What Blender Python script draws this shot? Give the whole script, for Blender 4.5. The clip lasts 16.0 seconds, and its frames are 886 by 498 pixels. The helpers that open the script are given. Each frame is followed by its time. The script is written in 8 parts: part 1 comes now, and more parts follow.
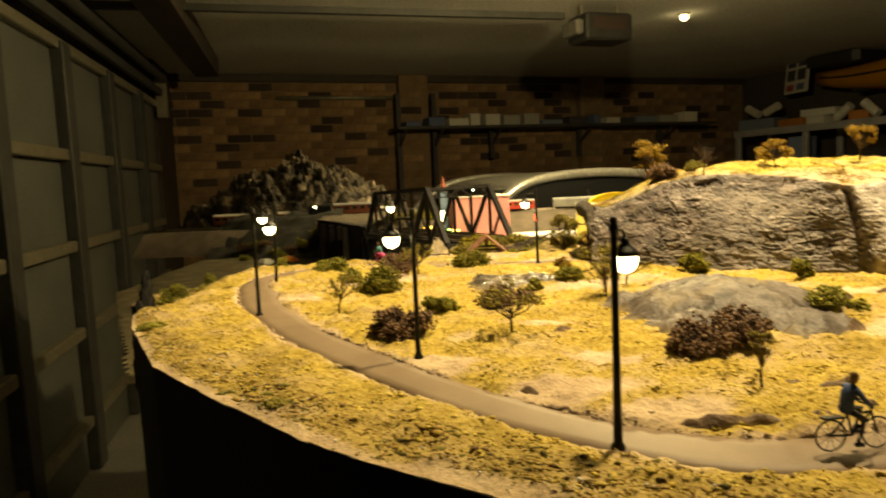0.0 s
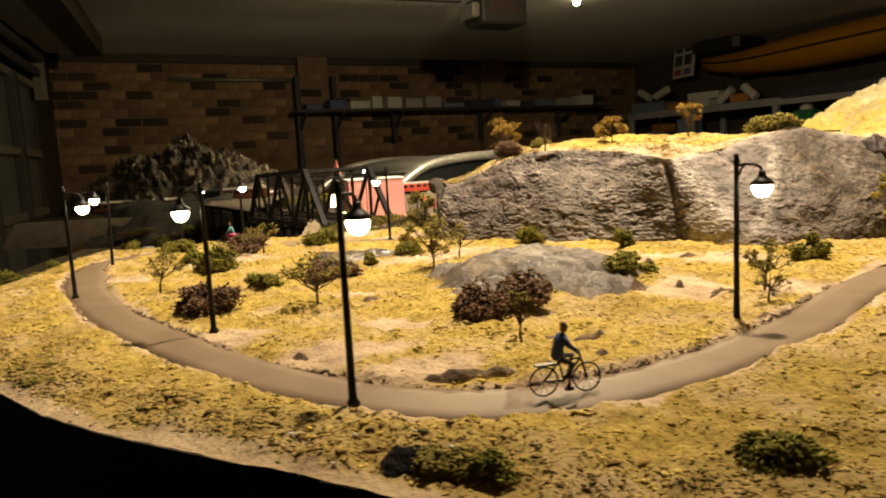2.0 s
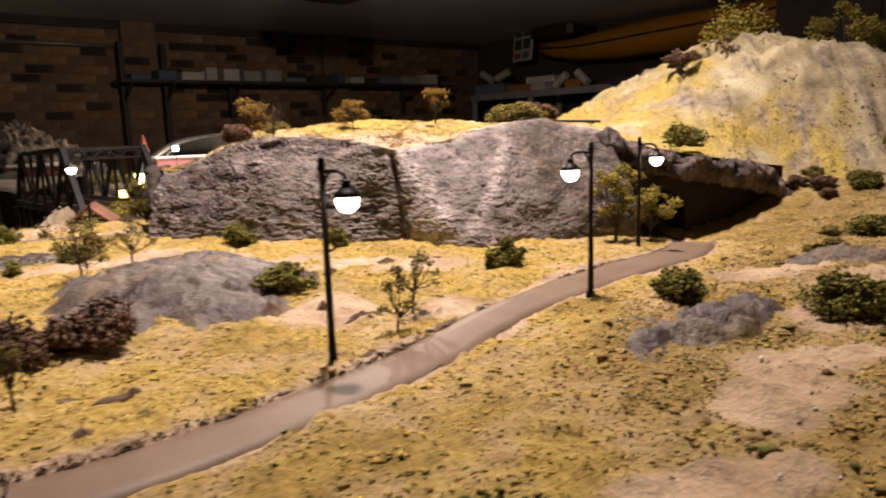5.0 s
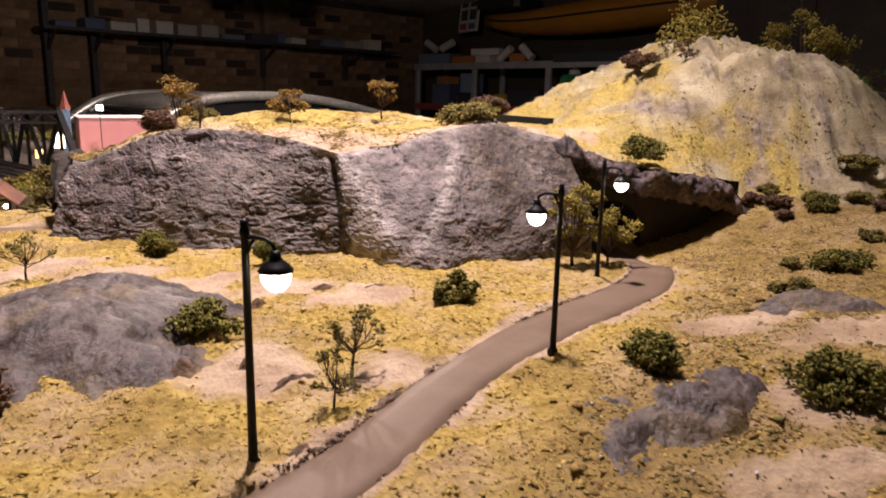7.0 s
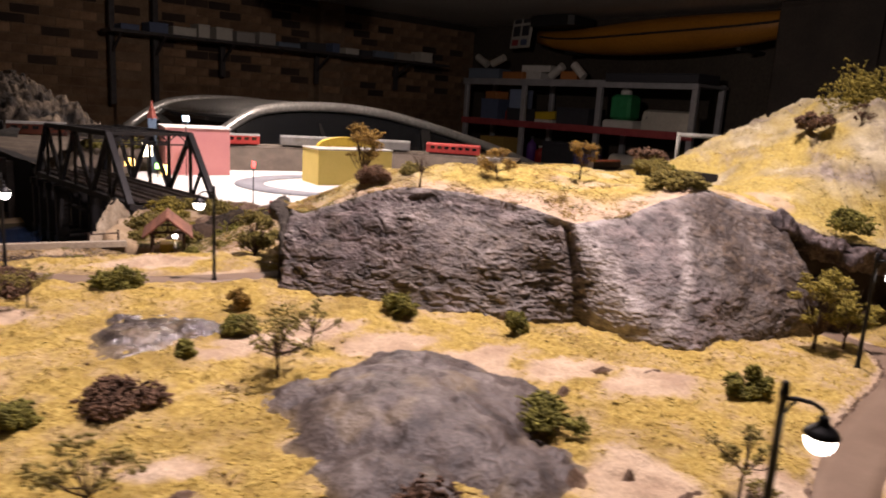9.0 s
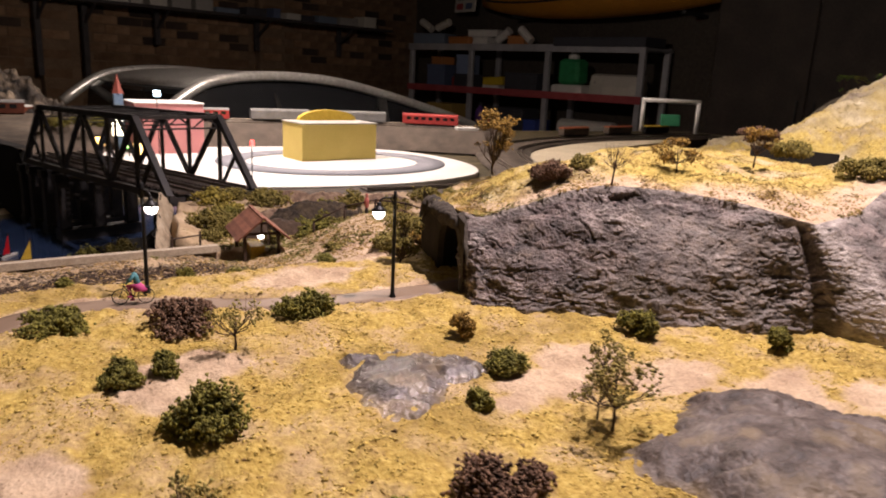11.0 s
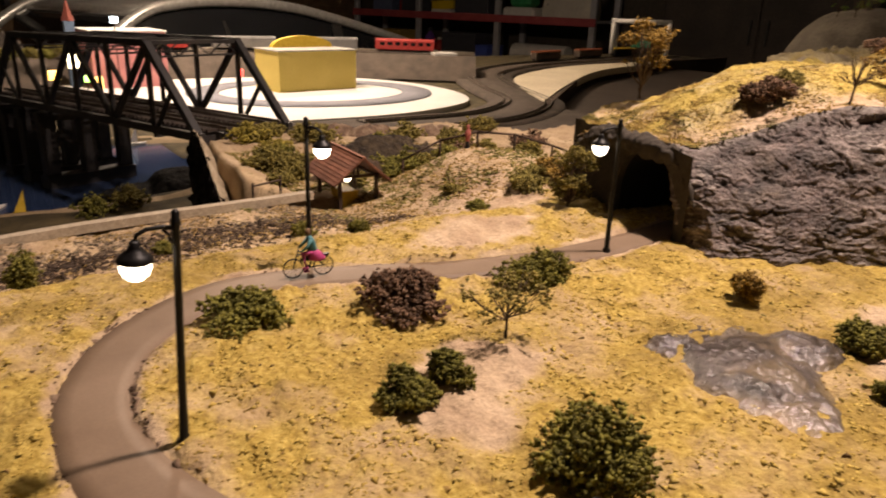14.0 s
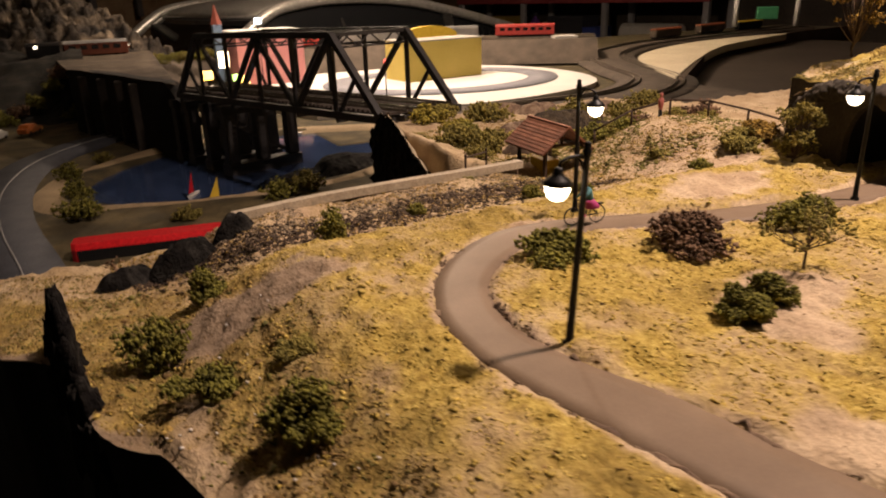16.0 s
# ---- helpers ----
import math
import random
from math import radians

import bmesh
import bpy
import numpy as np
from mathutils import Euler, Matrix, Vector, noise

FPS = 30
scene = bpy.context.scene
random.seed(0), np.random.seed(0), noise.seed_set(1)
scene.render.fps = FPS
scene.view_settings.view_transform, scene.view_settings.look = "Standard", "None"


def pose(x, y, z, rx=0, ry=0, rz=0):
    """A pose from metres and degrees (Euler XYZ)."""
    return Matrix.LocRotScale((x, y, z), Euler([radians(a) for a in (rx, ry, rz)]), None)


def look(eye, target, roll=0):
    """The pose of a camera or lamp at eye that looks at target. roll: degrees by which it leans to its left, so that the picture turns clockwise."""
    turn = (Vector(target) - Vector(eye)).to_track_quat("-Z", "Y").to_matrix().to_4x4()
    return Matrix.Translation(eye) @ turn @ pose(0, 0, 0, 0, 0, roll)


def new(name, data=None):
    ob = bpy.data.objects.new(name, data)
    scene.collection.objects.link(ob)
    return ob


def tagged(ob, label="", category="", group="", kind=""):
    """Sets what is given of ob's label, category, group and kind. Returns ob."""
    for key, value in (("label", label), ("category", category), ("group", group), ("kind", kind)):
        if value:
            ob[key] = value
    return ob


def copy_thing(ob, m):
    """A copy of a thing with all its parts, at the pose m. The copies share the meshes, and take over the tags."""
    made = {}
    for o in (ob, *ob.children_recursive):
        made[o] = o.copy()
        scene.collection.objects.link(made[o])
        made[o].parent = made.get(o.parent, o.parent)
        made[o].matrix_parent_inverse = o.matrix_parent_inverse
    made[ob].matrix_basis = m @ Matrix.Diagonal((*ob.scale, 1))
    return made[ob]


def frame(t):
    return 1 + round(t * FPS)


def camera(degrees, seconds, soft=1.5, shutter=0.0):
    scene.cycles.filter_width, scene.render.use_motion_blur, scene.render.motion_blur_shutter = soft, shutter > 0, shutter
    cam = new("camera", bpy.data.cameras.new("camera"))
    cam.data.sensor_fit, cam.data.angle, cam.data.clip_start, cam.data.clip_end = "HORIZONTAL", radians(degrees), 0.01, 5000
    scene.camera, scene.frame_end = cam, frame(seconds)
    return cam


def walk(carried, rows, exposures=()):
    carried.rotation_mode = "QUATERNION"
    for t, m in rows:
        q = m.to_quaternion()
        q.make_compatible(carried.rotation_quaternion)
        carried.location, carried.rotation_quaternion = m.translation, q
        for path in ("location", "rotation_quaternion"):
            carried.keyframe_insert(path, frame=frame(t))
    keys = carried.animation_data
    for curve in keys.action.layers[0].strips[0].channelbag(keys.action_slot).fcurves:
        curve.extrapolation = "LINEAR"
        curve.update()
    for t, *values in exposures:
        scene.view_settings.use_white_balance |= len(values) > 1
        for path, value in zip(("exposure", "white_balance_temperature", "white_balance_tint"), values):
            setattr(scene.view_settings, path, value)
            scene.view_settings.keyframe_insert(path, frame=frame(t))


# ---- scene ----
cam = camera(64.0, 16.0, soft=1.9, shutter=0.5)
PATH = [
    (0, (-0.00888, 0.00848, 0.07140), (0.1033, 1.9958, -0.1239), -2.58),
    (0.5, (0.00321, 0.01071, 0.06791), (0.2468, 1.9822, -0.1639), -2.78),
    (1, (0.01888, 0.00913, 0.06583), (0.3308, 1.9687, -0.1851), -2.76),
    (1.5, (0.02777, 0.00368, 0.06464), (0.3784, 1.9562, -0.1900), -2.99),
    (2, (0.03640, -0.00219, 0.06433), (0.3979, 1.9486, -0.1884), -3.13),
    (2.5, (0.05661, -0.00347, 0.06318), (0.4546, 1.9393, -0.1959), -3.34),
    (3, (0.06960, -0.00278, 0.06242), (0.5118, 1.9289, -0.2076), -3.60),
    (3.5, (0.08612, 0.00108, 0.06178), (0.5745, 1.9219, -0.2064), -3.59),
    (4, (0.10775, 0.01072, 0.06139), (0.6669, 1.9094, -0.2258), -2.97),
    (4.5, (0.12394, 0.02018, 0.06378), (0.7681, 1.8883, -0.2449), -2.85),
    (5, (0.13972, 0.02682, 0.06698), (0.8892, 1.8512, -0.2648), -1.93),
    (5.2, (0.14609, 0.02917, 0.06862), (0.9234, 1.8399, -0.2736), -1.74),
    (7.5, (0.15242, 0.07995, 0.09407), (1.0622, 1.8093, -0.3322), 1.49),
    (8, (0.12882, 0.09614, 0.10032), (0.9986, 1.8506, -0.3061), 2.53),
    (8.5, (0.09032, 0.11077, 0.10920), (0.9223, 1.8827, -0.3009), 2.59),
    (9, (0.04727, 0.11874, 0.11737), (0.8707, 1.8982, -0.2770), 3.47),
    (9.5, (0.00675, 0.13314, 0.12316), (0.8171, 1.9178, -0.2747), 3.53),
    (10, (-0.02643, 0.16005, 0.12461), (0.7903, 1.9375, -0.2919), 3.54),
    (10.2, (-0.03939, 0.17346, 0.12628), (0.7979, 1.9397, -0.2975), 3.48),
    (12.3, (-0.08545, 0.31912, 0.11424), (1.0542, 1.8515, -0.4801), 1.95),
    (12.5, (-0.09299, 0.32655, 0.11399), (1.0510, 1.8502, -0.4941), 2.08),
    (13, (-0.11546, 0.34659, 0.10977), (1.0144, 1.8718, -0.5206), 2.37),
    (13.5, (-0.12756, 0.36792, 0.10375), (0.9862, 1.8982, -0.5426), 1.94),
    (14, (-0.13622, 0.36853, 0.10518), (0.9448, 1.9177, -0.5517), 2.03),
    (14.5, (-0.14410, 0.35361, 0.10324), (0.7033, 2.0310, -0.5812), 0.18),
    (15, (-0.15948, 0.35104, 0.09598), (0.5880, 2.0693, -0.6031), 0.47),
    (15.5, (-0.19185, 0.35457, 0.10052), (0.5618, 2.0647, -0.6117), -0.24),
    (16, (-0.21621, 0.37544, 0.09894), (0.6125, 2.0616, -0.5866), -1.79),
]
EXPOSURES = [(0.0, 0.46, 16000, -12), (1.0, 0.30, 11000, -6), (1.5, 0.36, 10000, -4), (3.0, 0.30, 7600, 3), (5.0, 0.15, 6800, 16), (7.5, -0.05, 6300, 22), (10.0, -0.1, 6400, 22),
             (12.5, -0.12, 6700, 15), (15.0, -0.28, 8000, 18), (16.0, -0.28, 8000, 18)]
walk(cam, [(t, look(eye, target, roll)) for t, eye, target, roll in PATH], EXPOSURES)

# ---- light ----
world = bpy.data.worlds.new("night")
world.use_nodes = True
world.node_tree.nodes["Background"].inputs[0].default_value = (0.02, 0.025, 0.04, 1)
world.node_tree.nodes["Background"].inputs[1].default_value = 0.02
scene.world = world


def lamp(name, kind, place, watts, colour, size=0.02, target=None, angle=None):
    data = bpy.data.lights.new(name, kind)
    data.energy, data.color = watts, colour
    if kind == "AREA":
        data.size = size
    else:
        data.shadow_soft_size = size
    if kind == "SPOT":
        data.spot_size, data.spot_blend = radians(angle), 1.0
    ob = new(name, data)
    ob.matrix_world = look(place, target or (place[0], place[1], place[2] - 1))
    return ob


# the one work lamp over the layout, the small lamp in the ceiling, and an added, unseen lamp over the far end
lamp("work_lamp", "SPOT", (0.30, 0.47, 0.80), 62.0, (1.0, 0.86, 0.82), 0.026, (0.225, 0.64, 0.0), 102)
# unseen fill, added to brighten the ceiling and the room
lamp("room_bulb", "POINT", (1.0, 3.0, 0.96), 66.0, (1.0, 0.86, 0.72), 0.03)
lamp("ceiling_bulb", "POINT", (2.14, 5.23, 1.10), 0.12, (1.0, 0.85, 0.70), 0.02)
lamp("far_lamp", "SPOT", (0.36, 2.12, 0.80), 80.0, (1.0, 0.88, 0.80), 0.03, (0.50, 2.20, -0.1), 114)

# ---- small maths ----
rng = np.random.default_rng(7)


def sstep(a, b, v):
    t = np.clip((np.asarray(v, float) - a) / (b - a), 0, 1)
    return t * t * (3 - 2 * t)


def bump2(x, y, cx, cy, rx, ry):
    return np.exp(-(((x - cx) / rx) ** 2 + ((y - cy) / ry) ** 2))


def hash3(i, j, k, seed):
    n = (i * 374761393 + j * 668265263 + k * 1274126177 + seed * 974634777) & 0x7FFFFFFF
    n = ((n ^ (n >> 13)) * 1274126177) & 0x7FFFFFFF
    n = ((n ^ (n >> 16)) * 1103515245) & 0x7FFFFFFF
    return (n & 0xFFFFF) / float(0xFFFFF) * 2 - 1


def vnoise(x, y, z=0.0, seed=0):
    """Smooth lattice noise, -1 to 1."""
    x, y, z = np.broadcast_arrays(np.asarray(x, float), np.asarray(y, float), np.asarray(z, float))
    i, j, k = np.floor(x).astype(np.int64), np.floor(y).astype(np.int64), np.floor(z).astype(np.int64)
    u, v, w = x - i, y - j, z - k
    u, v, w = u * u * (3 - 2 * u), v * v * (3 - 2 * v), w * w * (3 - 2 * w)
    total = 0
    for a in (0, 1):
        for b in (0, 1):
            for c in (0, 1):
                total = total + hash3(i + a, j + b, k + c, seed) * (u if a else 1 - u) * (v if b else 1 - v) * (w if c else 1 - w)
    return total


def fbm(x, y, z=0.0, seed=0, octaves=4):
    total, amp = 0, 0.55
    for o in range(octaves):
        f = 2.03 ** o
        total = total + amp * vnoise(np.asarray(x) * f, np.asarray(y) * f, np.asarray(z) * f, seed + o)
        amp *= 0.5
    return total


def facets(x, y, z, scale, seed, flat=1.0):
    """Broken-rock relief: each cell is a tilted plane with an offset of its own, about -1 to 1."""
    x, y, z = np.broadcast_arrays(np.asarray(x, float) * scale, np.asarray(y, float) * scale, np.asarray(z, float) * scale * flat)
    w = 0.35
    p = [x + w * vnoise(x * 1.3, y * 1.3, z * 1.3, seed + 1), y + w * vnoise(x * 1.3, y * 1.3, z * 1.3, seed + 2), z + w * vnoise(x * 1.3, y * 1.3, z * 1.3, seed + 3)]
    i, j, k = (np.floor(q).astype(np.int64) for q in p)
    best, out = np.full(x.shape, 99.0), np.zeros(x.shape)
    for a in (-1, 0, 1):
        for b in (-1, 0, 1):
            for c in (-1, 0, 1):
                ci, cj, ck = i + a, j + b, k + c
                dx, dy, dz = (p[0] - ci - 0.5 - 0.45 * hash3(ci, cj, ck, seed + 5), p[1] - cj - 0.5 - 0.45 * hash3(ci, cj, ck, seed + 6),
                              p[2] - ck - 0.5 - 0.45 * hash3(ci, cj, ck, seed + 7))
                d = dx * dx + dy * dy + dz * dz
                nearer = d < best
                best = np.where(nearer, d, best)
                h = hash3(ci, cj, ck, seed + 8)
                out = np.where(nearer, 0.6 * h + 0.9 * (dx * h * 0.8 + dy * hash3(ci, cj, ck, seed + 9) + dz * hash3(ci, cj, ck, seed + 4)), out)
    return out


def curve_points(points, count):
    """A smooth run of points through the given ones."""
    p = np.array(points, float)
    d = np.r_[0, np.cumsum(np.linalg.norm(np.diff(p[:, :2], axis=0), axis=1))]
    m = np.gradient(p, d, axis=0)
    s = np.linspace(0, d[-1], count)
    i = np.clip(np.searchsorted(d, s) - 1, 0, len(d) - 2)
    h = (d[i + 1] - d[i])[:, None]
    t = ((s - d[i])[:, None]) / h
    return ((2 * t ** 3 - 3 * t ** 2 + 1) * p[i] + (t ** 3 - 2 * t ** 2 + t) * h * m[i]
            + (-2 * t ** 3 + 3 * t ** 2) * p[i + 1] + (t ** 3 - t ** 2) * h * m[i + 1])


# ---- building helpers ----
class Build:
    """Collects vertices and faces for one mesh."""

    def __init__(self):
        self.v, self.f = [], []

    def add(self, verts, faces, m=None):
        n = len(self.v)
        for p in verts:
            self.v.append(tuple(m @ Vector(p)) if m is not None else tuple(p))
        self.f += [tuple(n + i for i in f) for f in faces]
        return self

    def box(self, x0, y0, z0, x1, y1, z1, m=None, c=0.0):
        """A box with its edges cut by c."""
        if c <= 0:
            v = [(x, y, z) for z in (z0, z1) for y in (y0, y1) for x in (x0, x1)]
            return self.add(v, [(0, 2, 3, 1), (4, 5, 7, 6), (0, 1, 5, 4), (2, 6, 7, 3), (0, 4, 6, 2), (1, 3, 7, 5)], m)
        rings = []
        for z, k in ((z0, c), (z0 + c, 0), (z1 - c, 0), (z1, c)):
            a, b, d, e = x0 + k, x1 - k, y0 + k, y1 - k
            rings.append([(a + c, d, z), (b - c, d, z), (b, d + c, z), (b, e - c, z), (b - c, e, z), (a + c, e, z), (a, e - c, z), (a, d + c, z)])
        return self.rings(rings, m)

    def rings(self, rings, m=None, cap=True):
        n = len(rings[0])
        v = [p for r in rings for p in r]
        f = [(r * n + i, r * n + (i + 1) % n, (r + 1) * n + (i + 1) % n, (r + 1) * n + i) for r in range(len(rings) - 1) for i in range(n)]
        if cap:
            f += [tuple(range(n))[::-1], tuple((len(rings) - 1) * n + i for i in range(n))]
        return self.add(v, f, m)

    def lathe(self, profile, sides=12, m=None, cap=True):
        """profile: (radius, z) from the bottom up."""
        return self.rings([[(r * math.cos(2 * math.pi * i / sides), r * math.sin(2 * math.pi * i / sides), z) for i in range(sides)]
                           for r, z in profile], m, cap)

    def tube(self, pts, radii, sides=8, cap=True):
        pts = [Vector(p) for p in pts]
        if not hasattr(radii, "__len__"):
            radii = [radii] * len(pts)
        rings = []
        for i, p in enumerate(pts):
            d = (pts[min(i + 1, len(pts) - 1)] - pts[max(i - 1, 0)]).normalized()
            a = d.cross(Vector((0, 0, 1)))
            a = a.normalized() if a.length > 1e-4 else Vector((1, 0, 0))
            b = a.cross(d)
            rings.append([tuple(p + radii[i] * (a * math.cos(2 * math.pi * k / sides) + b * math.sin(2 * math.pi * k / sides))) for k in range(sides)])
        return self.rings(rings, None, cap)

    def beam(self, a, b, w, h, up=(0, 0, 1)):
        """A straight bar from a to b, w wide and h high."""
        a, b = Vector(a), Vector(b)
        d = (b - a).normalized()
        s = d.cross(Vector(up))
        s = s.normalized() if s.length > 1e-4 else Vector((1, 0, 0))
        t = s.cross(d)
        ring = lambda p: [tuple(p + s * (i * w / 2) + t * (j * h / 2)) for i, j in ((-1, -1), (1, -1), (1, 1), (-1, 1))]
        return self.rings([ring(a), ring(b)])

    def mesh(self, name, smooth=False):
        me = bpy.data.meshes.new(name)
        me.from_pydata(self.v, [], self.f)
        me.update()
        if smooth:
            me.shade_smooth()
        return me


def part(name, build, material, parent=None, label="", smooth=False):
    me = build if isinstance(build, bpy.types.Mesh) else build.mesh(name, smooth)
    if material is not None and not me.materials:
        me.materials.append(material)
    ob = new(name, me)
    if parent is not None:
        ob.parent = parent
    if label:
        ob["label"] = label
    return ob


def thing(name, label, category, group="", place=None, kind=""):
    ob = new(name)
    ob.empty_display_size = 0.01
    if place is not None:
        ob.matrix_world = place
    return tagged(ob, label, category, group, kind)


def grid_mesh(name, x, y, z, smooth=True, keep=None):
    """A sheet from equal arrays of x, y and z."""
    r, c = x.shape
    idx = np.arange(r * c).reshape(r, c)
    f = np.stack([idx[:-1, :-1], idx[:-1, 1:], idx[1:, 1:], idx[1:, :-1]], -1).reshape(-1, 4)
    if keep is not None:
        f = f[keep.reshape(-1)]
    me = bpy.data.meshes.new(name)
    me.vertices.add(r * c)
    me.vertices.foreach_set("co", np.stack([x, y, z], -1).reshape(-1).astype(np.float32))
    me.loops.add(len(f) * 4)
    me.loops.foreach_set("vertex_index", f.reshape(-1).astype(np.int32))
    me.polygons.add(len(f))
    me.polygons.foreach_set("loop_start", np.arange(0, len(f) * 4, 4, dtype=np.int32))
    me.update(calc_edges=True)
    me.validate()
    if smooth:
        me.shade_smooth()
    return me


OCTA = np.array([(1, 0, 0), (-1, 0, 0), (0, 1, 0), (0, -1, 0), (0, 0, 1), (0, 0, -1)], float)
OCTA_F = np.array([(0, 2, 4), (2, 1, 4), (1, 3, 4), (3, 0, 4), (2, 0, 5), (1, 2, 5), (3, 1, 5), (0, 3, 5)])
TETRA = np.array([(1.1, 0, -0.5), (-0.6, 0.95, -0.5), (-0.6, -0.95, -0.5), (0, 0, 1.15)], float)
TETRA_F = np.array([(0, 1, 3), (1, 2, 3), (2, 0, 3), (0, 2, 1)])


def clump_mesh(name, centres, sizes, seed, squash=0.8, rough=0.45, fine=False):
    """Many small rough crumbs in one mesh: an octahedron each, with every corner pushed about."""
    r = np.random.default_rng(seed)
    n = len(centres)
    a = r.uniform(0, 2 * np.pi, n)
    ca, sa = np.cos(a), np.sin(a)
    base, faces = (TETRA, TETRA_F) if fine else (OCTA, OCTA_F)
    c = len(base)
    v = base[None] * (1 + r.uniform(-rough, rough, (n, c, 1))) + r.uniform(-0.25, 0.25, (n, c, 3))
    if fine == "lying":
        v = v * (1, 1, 0.55)
    elif fine:
        b_ = r.uniform(-1.2, 1.2, n)
        v = np.stack([v[..., 0], v[..., 1] * np.cos(b_)[:, None] - v[..., 2] * np.sin(b_)[:, None], v[..., 1] * np.sin(b_)[:, None] + v[..., 2] * np.cos(b_)[:, None]], -1)
    x, y = v[..., 0] * ca[:, None] - v[..., 1] * sa[:, None], v[..., 0] * sa[:, None] + v[..., 1] * ca[:, None]
    v = np.stack([x, y, v[..., 2] * squash], -1) * np.asarray(sizes)[:, None, None] + np.asarray(centres)[:, None]
    f = (faces[None] + c * np.arange(n)[:, None, None]).reshape(-1, 3)
    me = bpy.data.meshes.new(name)
    me.vertices.add(n * c)
    me.vertices.foreach_set("co", v.reshape(-1).astype(np.float32))
    me.loops.add(len(f) * 3)
    me.loops.foreach_set("vertex_index", f.reshape(-1).astype(np.int32))
    me.polygons.add(len(f))
    me.polygons.foreach_set("loop_start", np.arange(0, len(f) * 3, 3, dtype=np.int32))
    me.update(calc_edges=True)
    return me


# ---- materials ----
def material(name, colours, scale=60.0, rough=0.8, bump=0.3, grain=600.0, metal=0.0, island=0.0, detail=6.0, spec=0.4, dist=0.001, mix2=None, objvar=0.0, tones=(0.78, 1.18), foam=0.0):
    """Mottled paint: colours run over a coarse noise, a fine one gives relief. island: spread of tone from crumb to crumb."""
    m = bpy.data.materials.new(name)
    m.use_nodes = True
    nt = m.node_tree
    n, l = nt.nodes, nt.links
    b = n["Principled BSDF"]
    b.inputs["Roughness"].default_value, b.inputs["Metallic"].default_value = rough, metal
    b.inputs["Specular IOR Level"].default_value = spec
    co = n.new("ShaderNodeTexCoord")
    coarse, fine = n.new("ShaderNodeTexNoise"), n.new("ShaderNodeTexNoise")
    coarse.inputs["Scale"].default_value, fine.inputs["Scale"].default_value = scale, grain
    coarse.inputs["Detail"].default_value, fine.inputs["Detail"].default_value = detail, 4.0
    l.new(co.outputs["Object"], coarse.inputs["Vector"])
    l.new(co.outputs["Object"], fine.inputs["Vector"])
    ramp = n.new("ShaderNodeValToRGB")
    cr = ramp.color_ramp
    for i, c in enumerate(colours):
        pos = 0.3 + 0.4 * i / max(1, len(colours) - 1)
        e = cr.elements[i] if i < 2 else cr.elements.new(pos)
        e.position, e.color = pos, (*c, 1)
    if len(colours) == 1:
        cr.elements[1].color = (*colours[0], 1)
    l.new(coarse.outputs["Fac"], ramp.inputs["Fac"])
    out = ramp.outputs["Color"]
    tone = n.new("ShaderNodeMapRange")
    tone.inputs["From Min"].default_value, tone.inputs["From Max"].default_value = 0.3, 0.7
    tone.inputs["To Min"].default_value, tone.inputs["To Max"].default_value = tones
    l.new(fine.outputs["Fac"], tone.inputs["Value"])
    mul = n.new("ShaderNodeMix")
    mul.data_type, mul.blend_type = "RGBA", "MULTIPLY"
    mul.inputs["Factor"].default_value = 1.0
    l.new(out, mul.inputs["A"])
    l.new(tone.outputs["Result"], mul.inputs["B"])
    out = mul.outputs["Result"]
    if island or objvar:
        src = n.new("ShaderNodeNewGeometry").outputs["Random Per Island"] if island else n.new("ShaderNodeObjectInfo").outputs["Random"]
        spread = n.new("ShaderNodeMapRange")
        k = island or objvar
        spread.inputs["To Min"].default_value, spread.inputs["To Max"].default_value = 1 - k, 1 + k
        l.new(src, spread.inputs["Value"])
        mul2 = n.new("ShaderNodeMix")
        mul2.data_type, mul2.blend_type = "RGBA", "MULTIPLY"
        mul2.inputs["Factor"].default_value = 1.0
        l.new(out, mul2.inputs["A"])
        l.new(spread.outputs["Result"], mul2.inputs["B"])
        out = mul2.outputs["Result"]
    for attr, other, sc in ([] if mix2 is None else mix2 if isinstance(mix2, list) else [mix2]):
        at = n.new("ShaderNodeAttribute")
        at.attribute_name = attr
        n2 = n.new("ShaderNodeTexNoise")
        n2.inputs["Scale"].default_value, n2.inputs["Detail"].default_value = sc, 5.0
        l.new(co.outputs["Object"], n2.inputs["Vector"])
        r2 = n.new("ShaderNodeValToRGB")
        for i, c in enumerate(other):
            pos = 0.3 + 0.4 * i / max(1, len(other) - 1)
            e = r2.color_ramp.elements[i] if i < 2 else r2.color_ramp.elements.new(pos)
            e.position, e.color = pos, (*c, 1)
        l.new(n2.outputs["Fac"], r2.inputs["Fac"])
        mx = n.new("ShaderNodeMix")
        mx.data_type = "RGBA"
        l.new(at.outputs["Fac"], mx.inputs["Factor"])
        l.new(out, mx.inputs["A"])
        l.new(r2.outputs["Color"], mx.inputs["B"])
        out = mx.outputs["Result"]
    l.new(out, b.inputs["Base Color"])
    if bump:
        bp = n.new("ShaderNodeBump")
        bp.inputs["Strength"].default_value, bp.inputs["Distance"].default_value = bump, dist
        l.new(fine.outputs["Fac"], bp.inputs["Height"])
        l.new(bp.outputs["Normal"], b.inputs["Normal"])
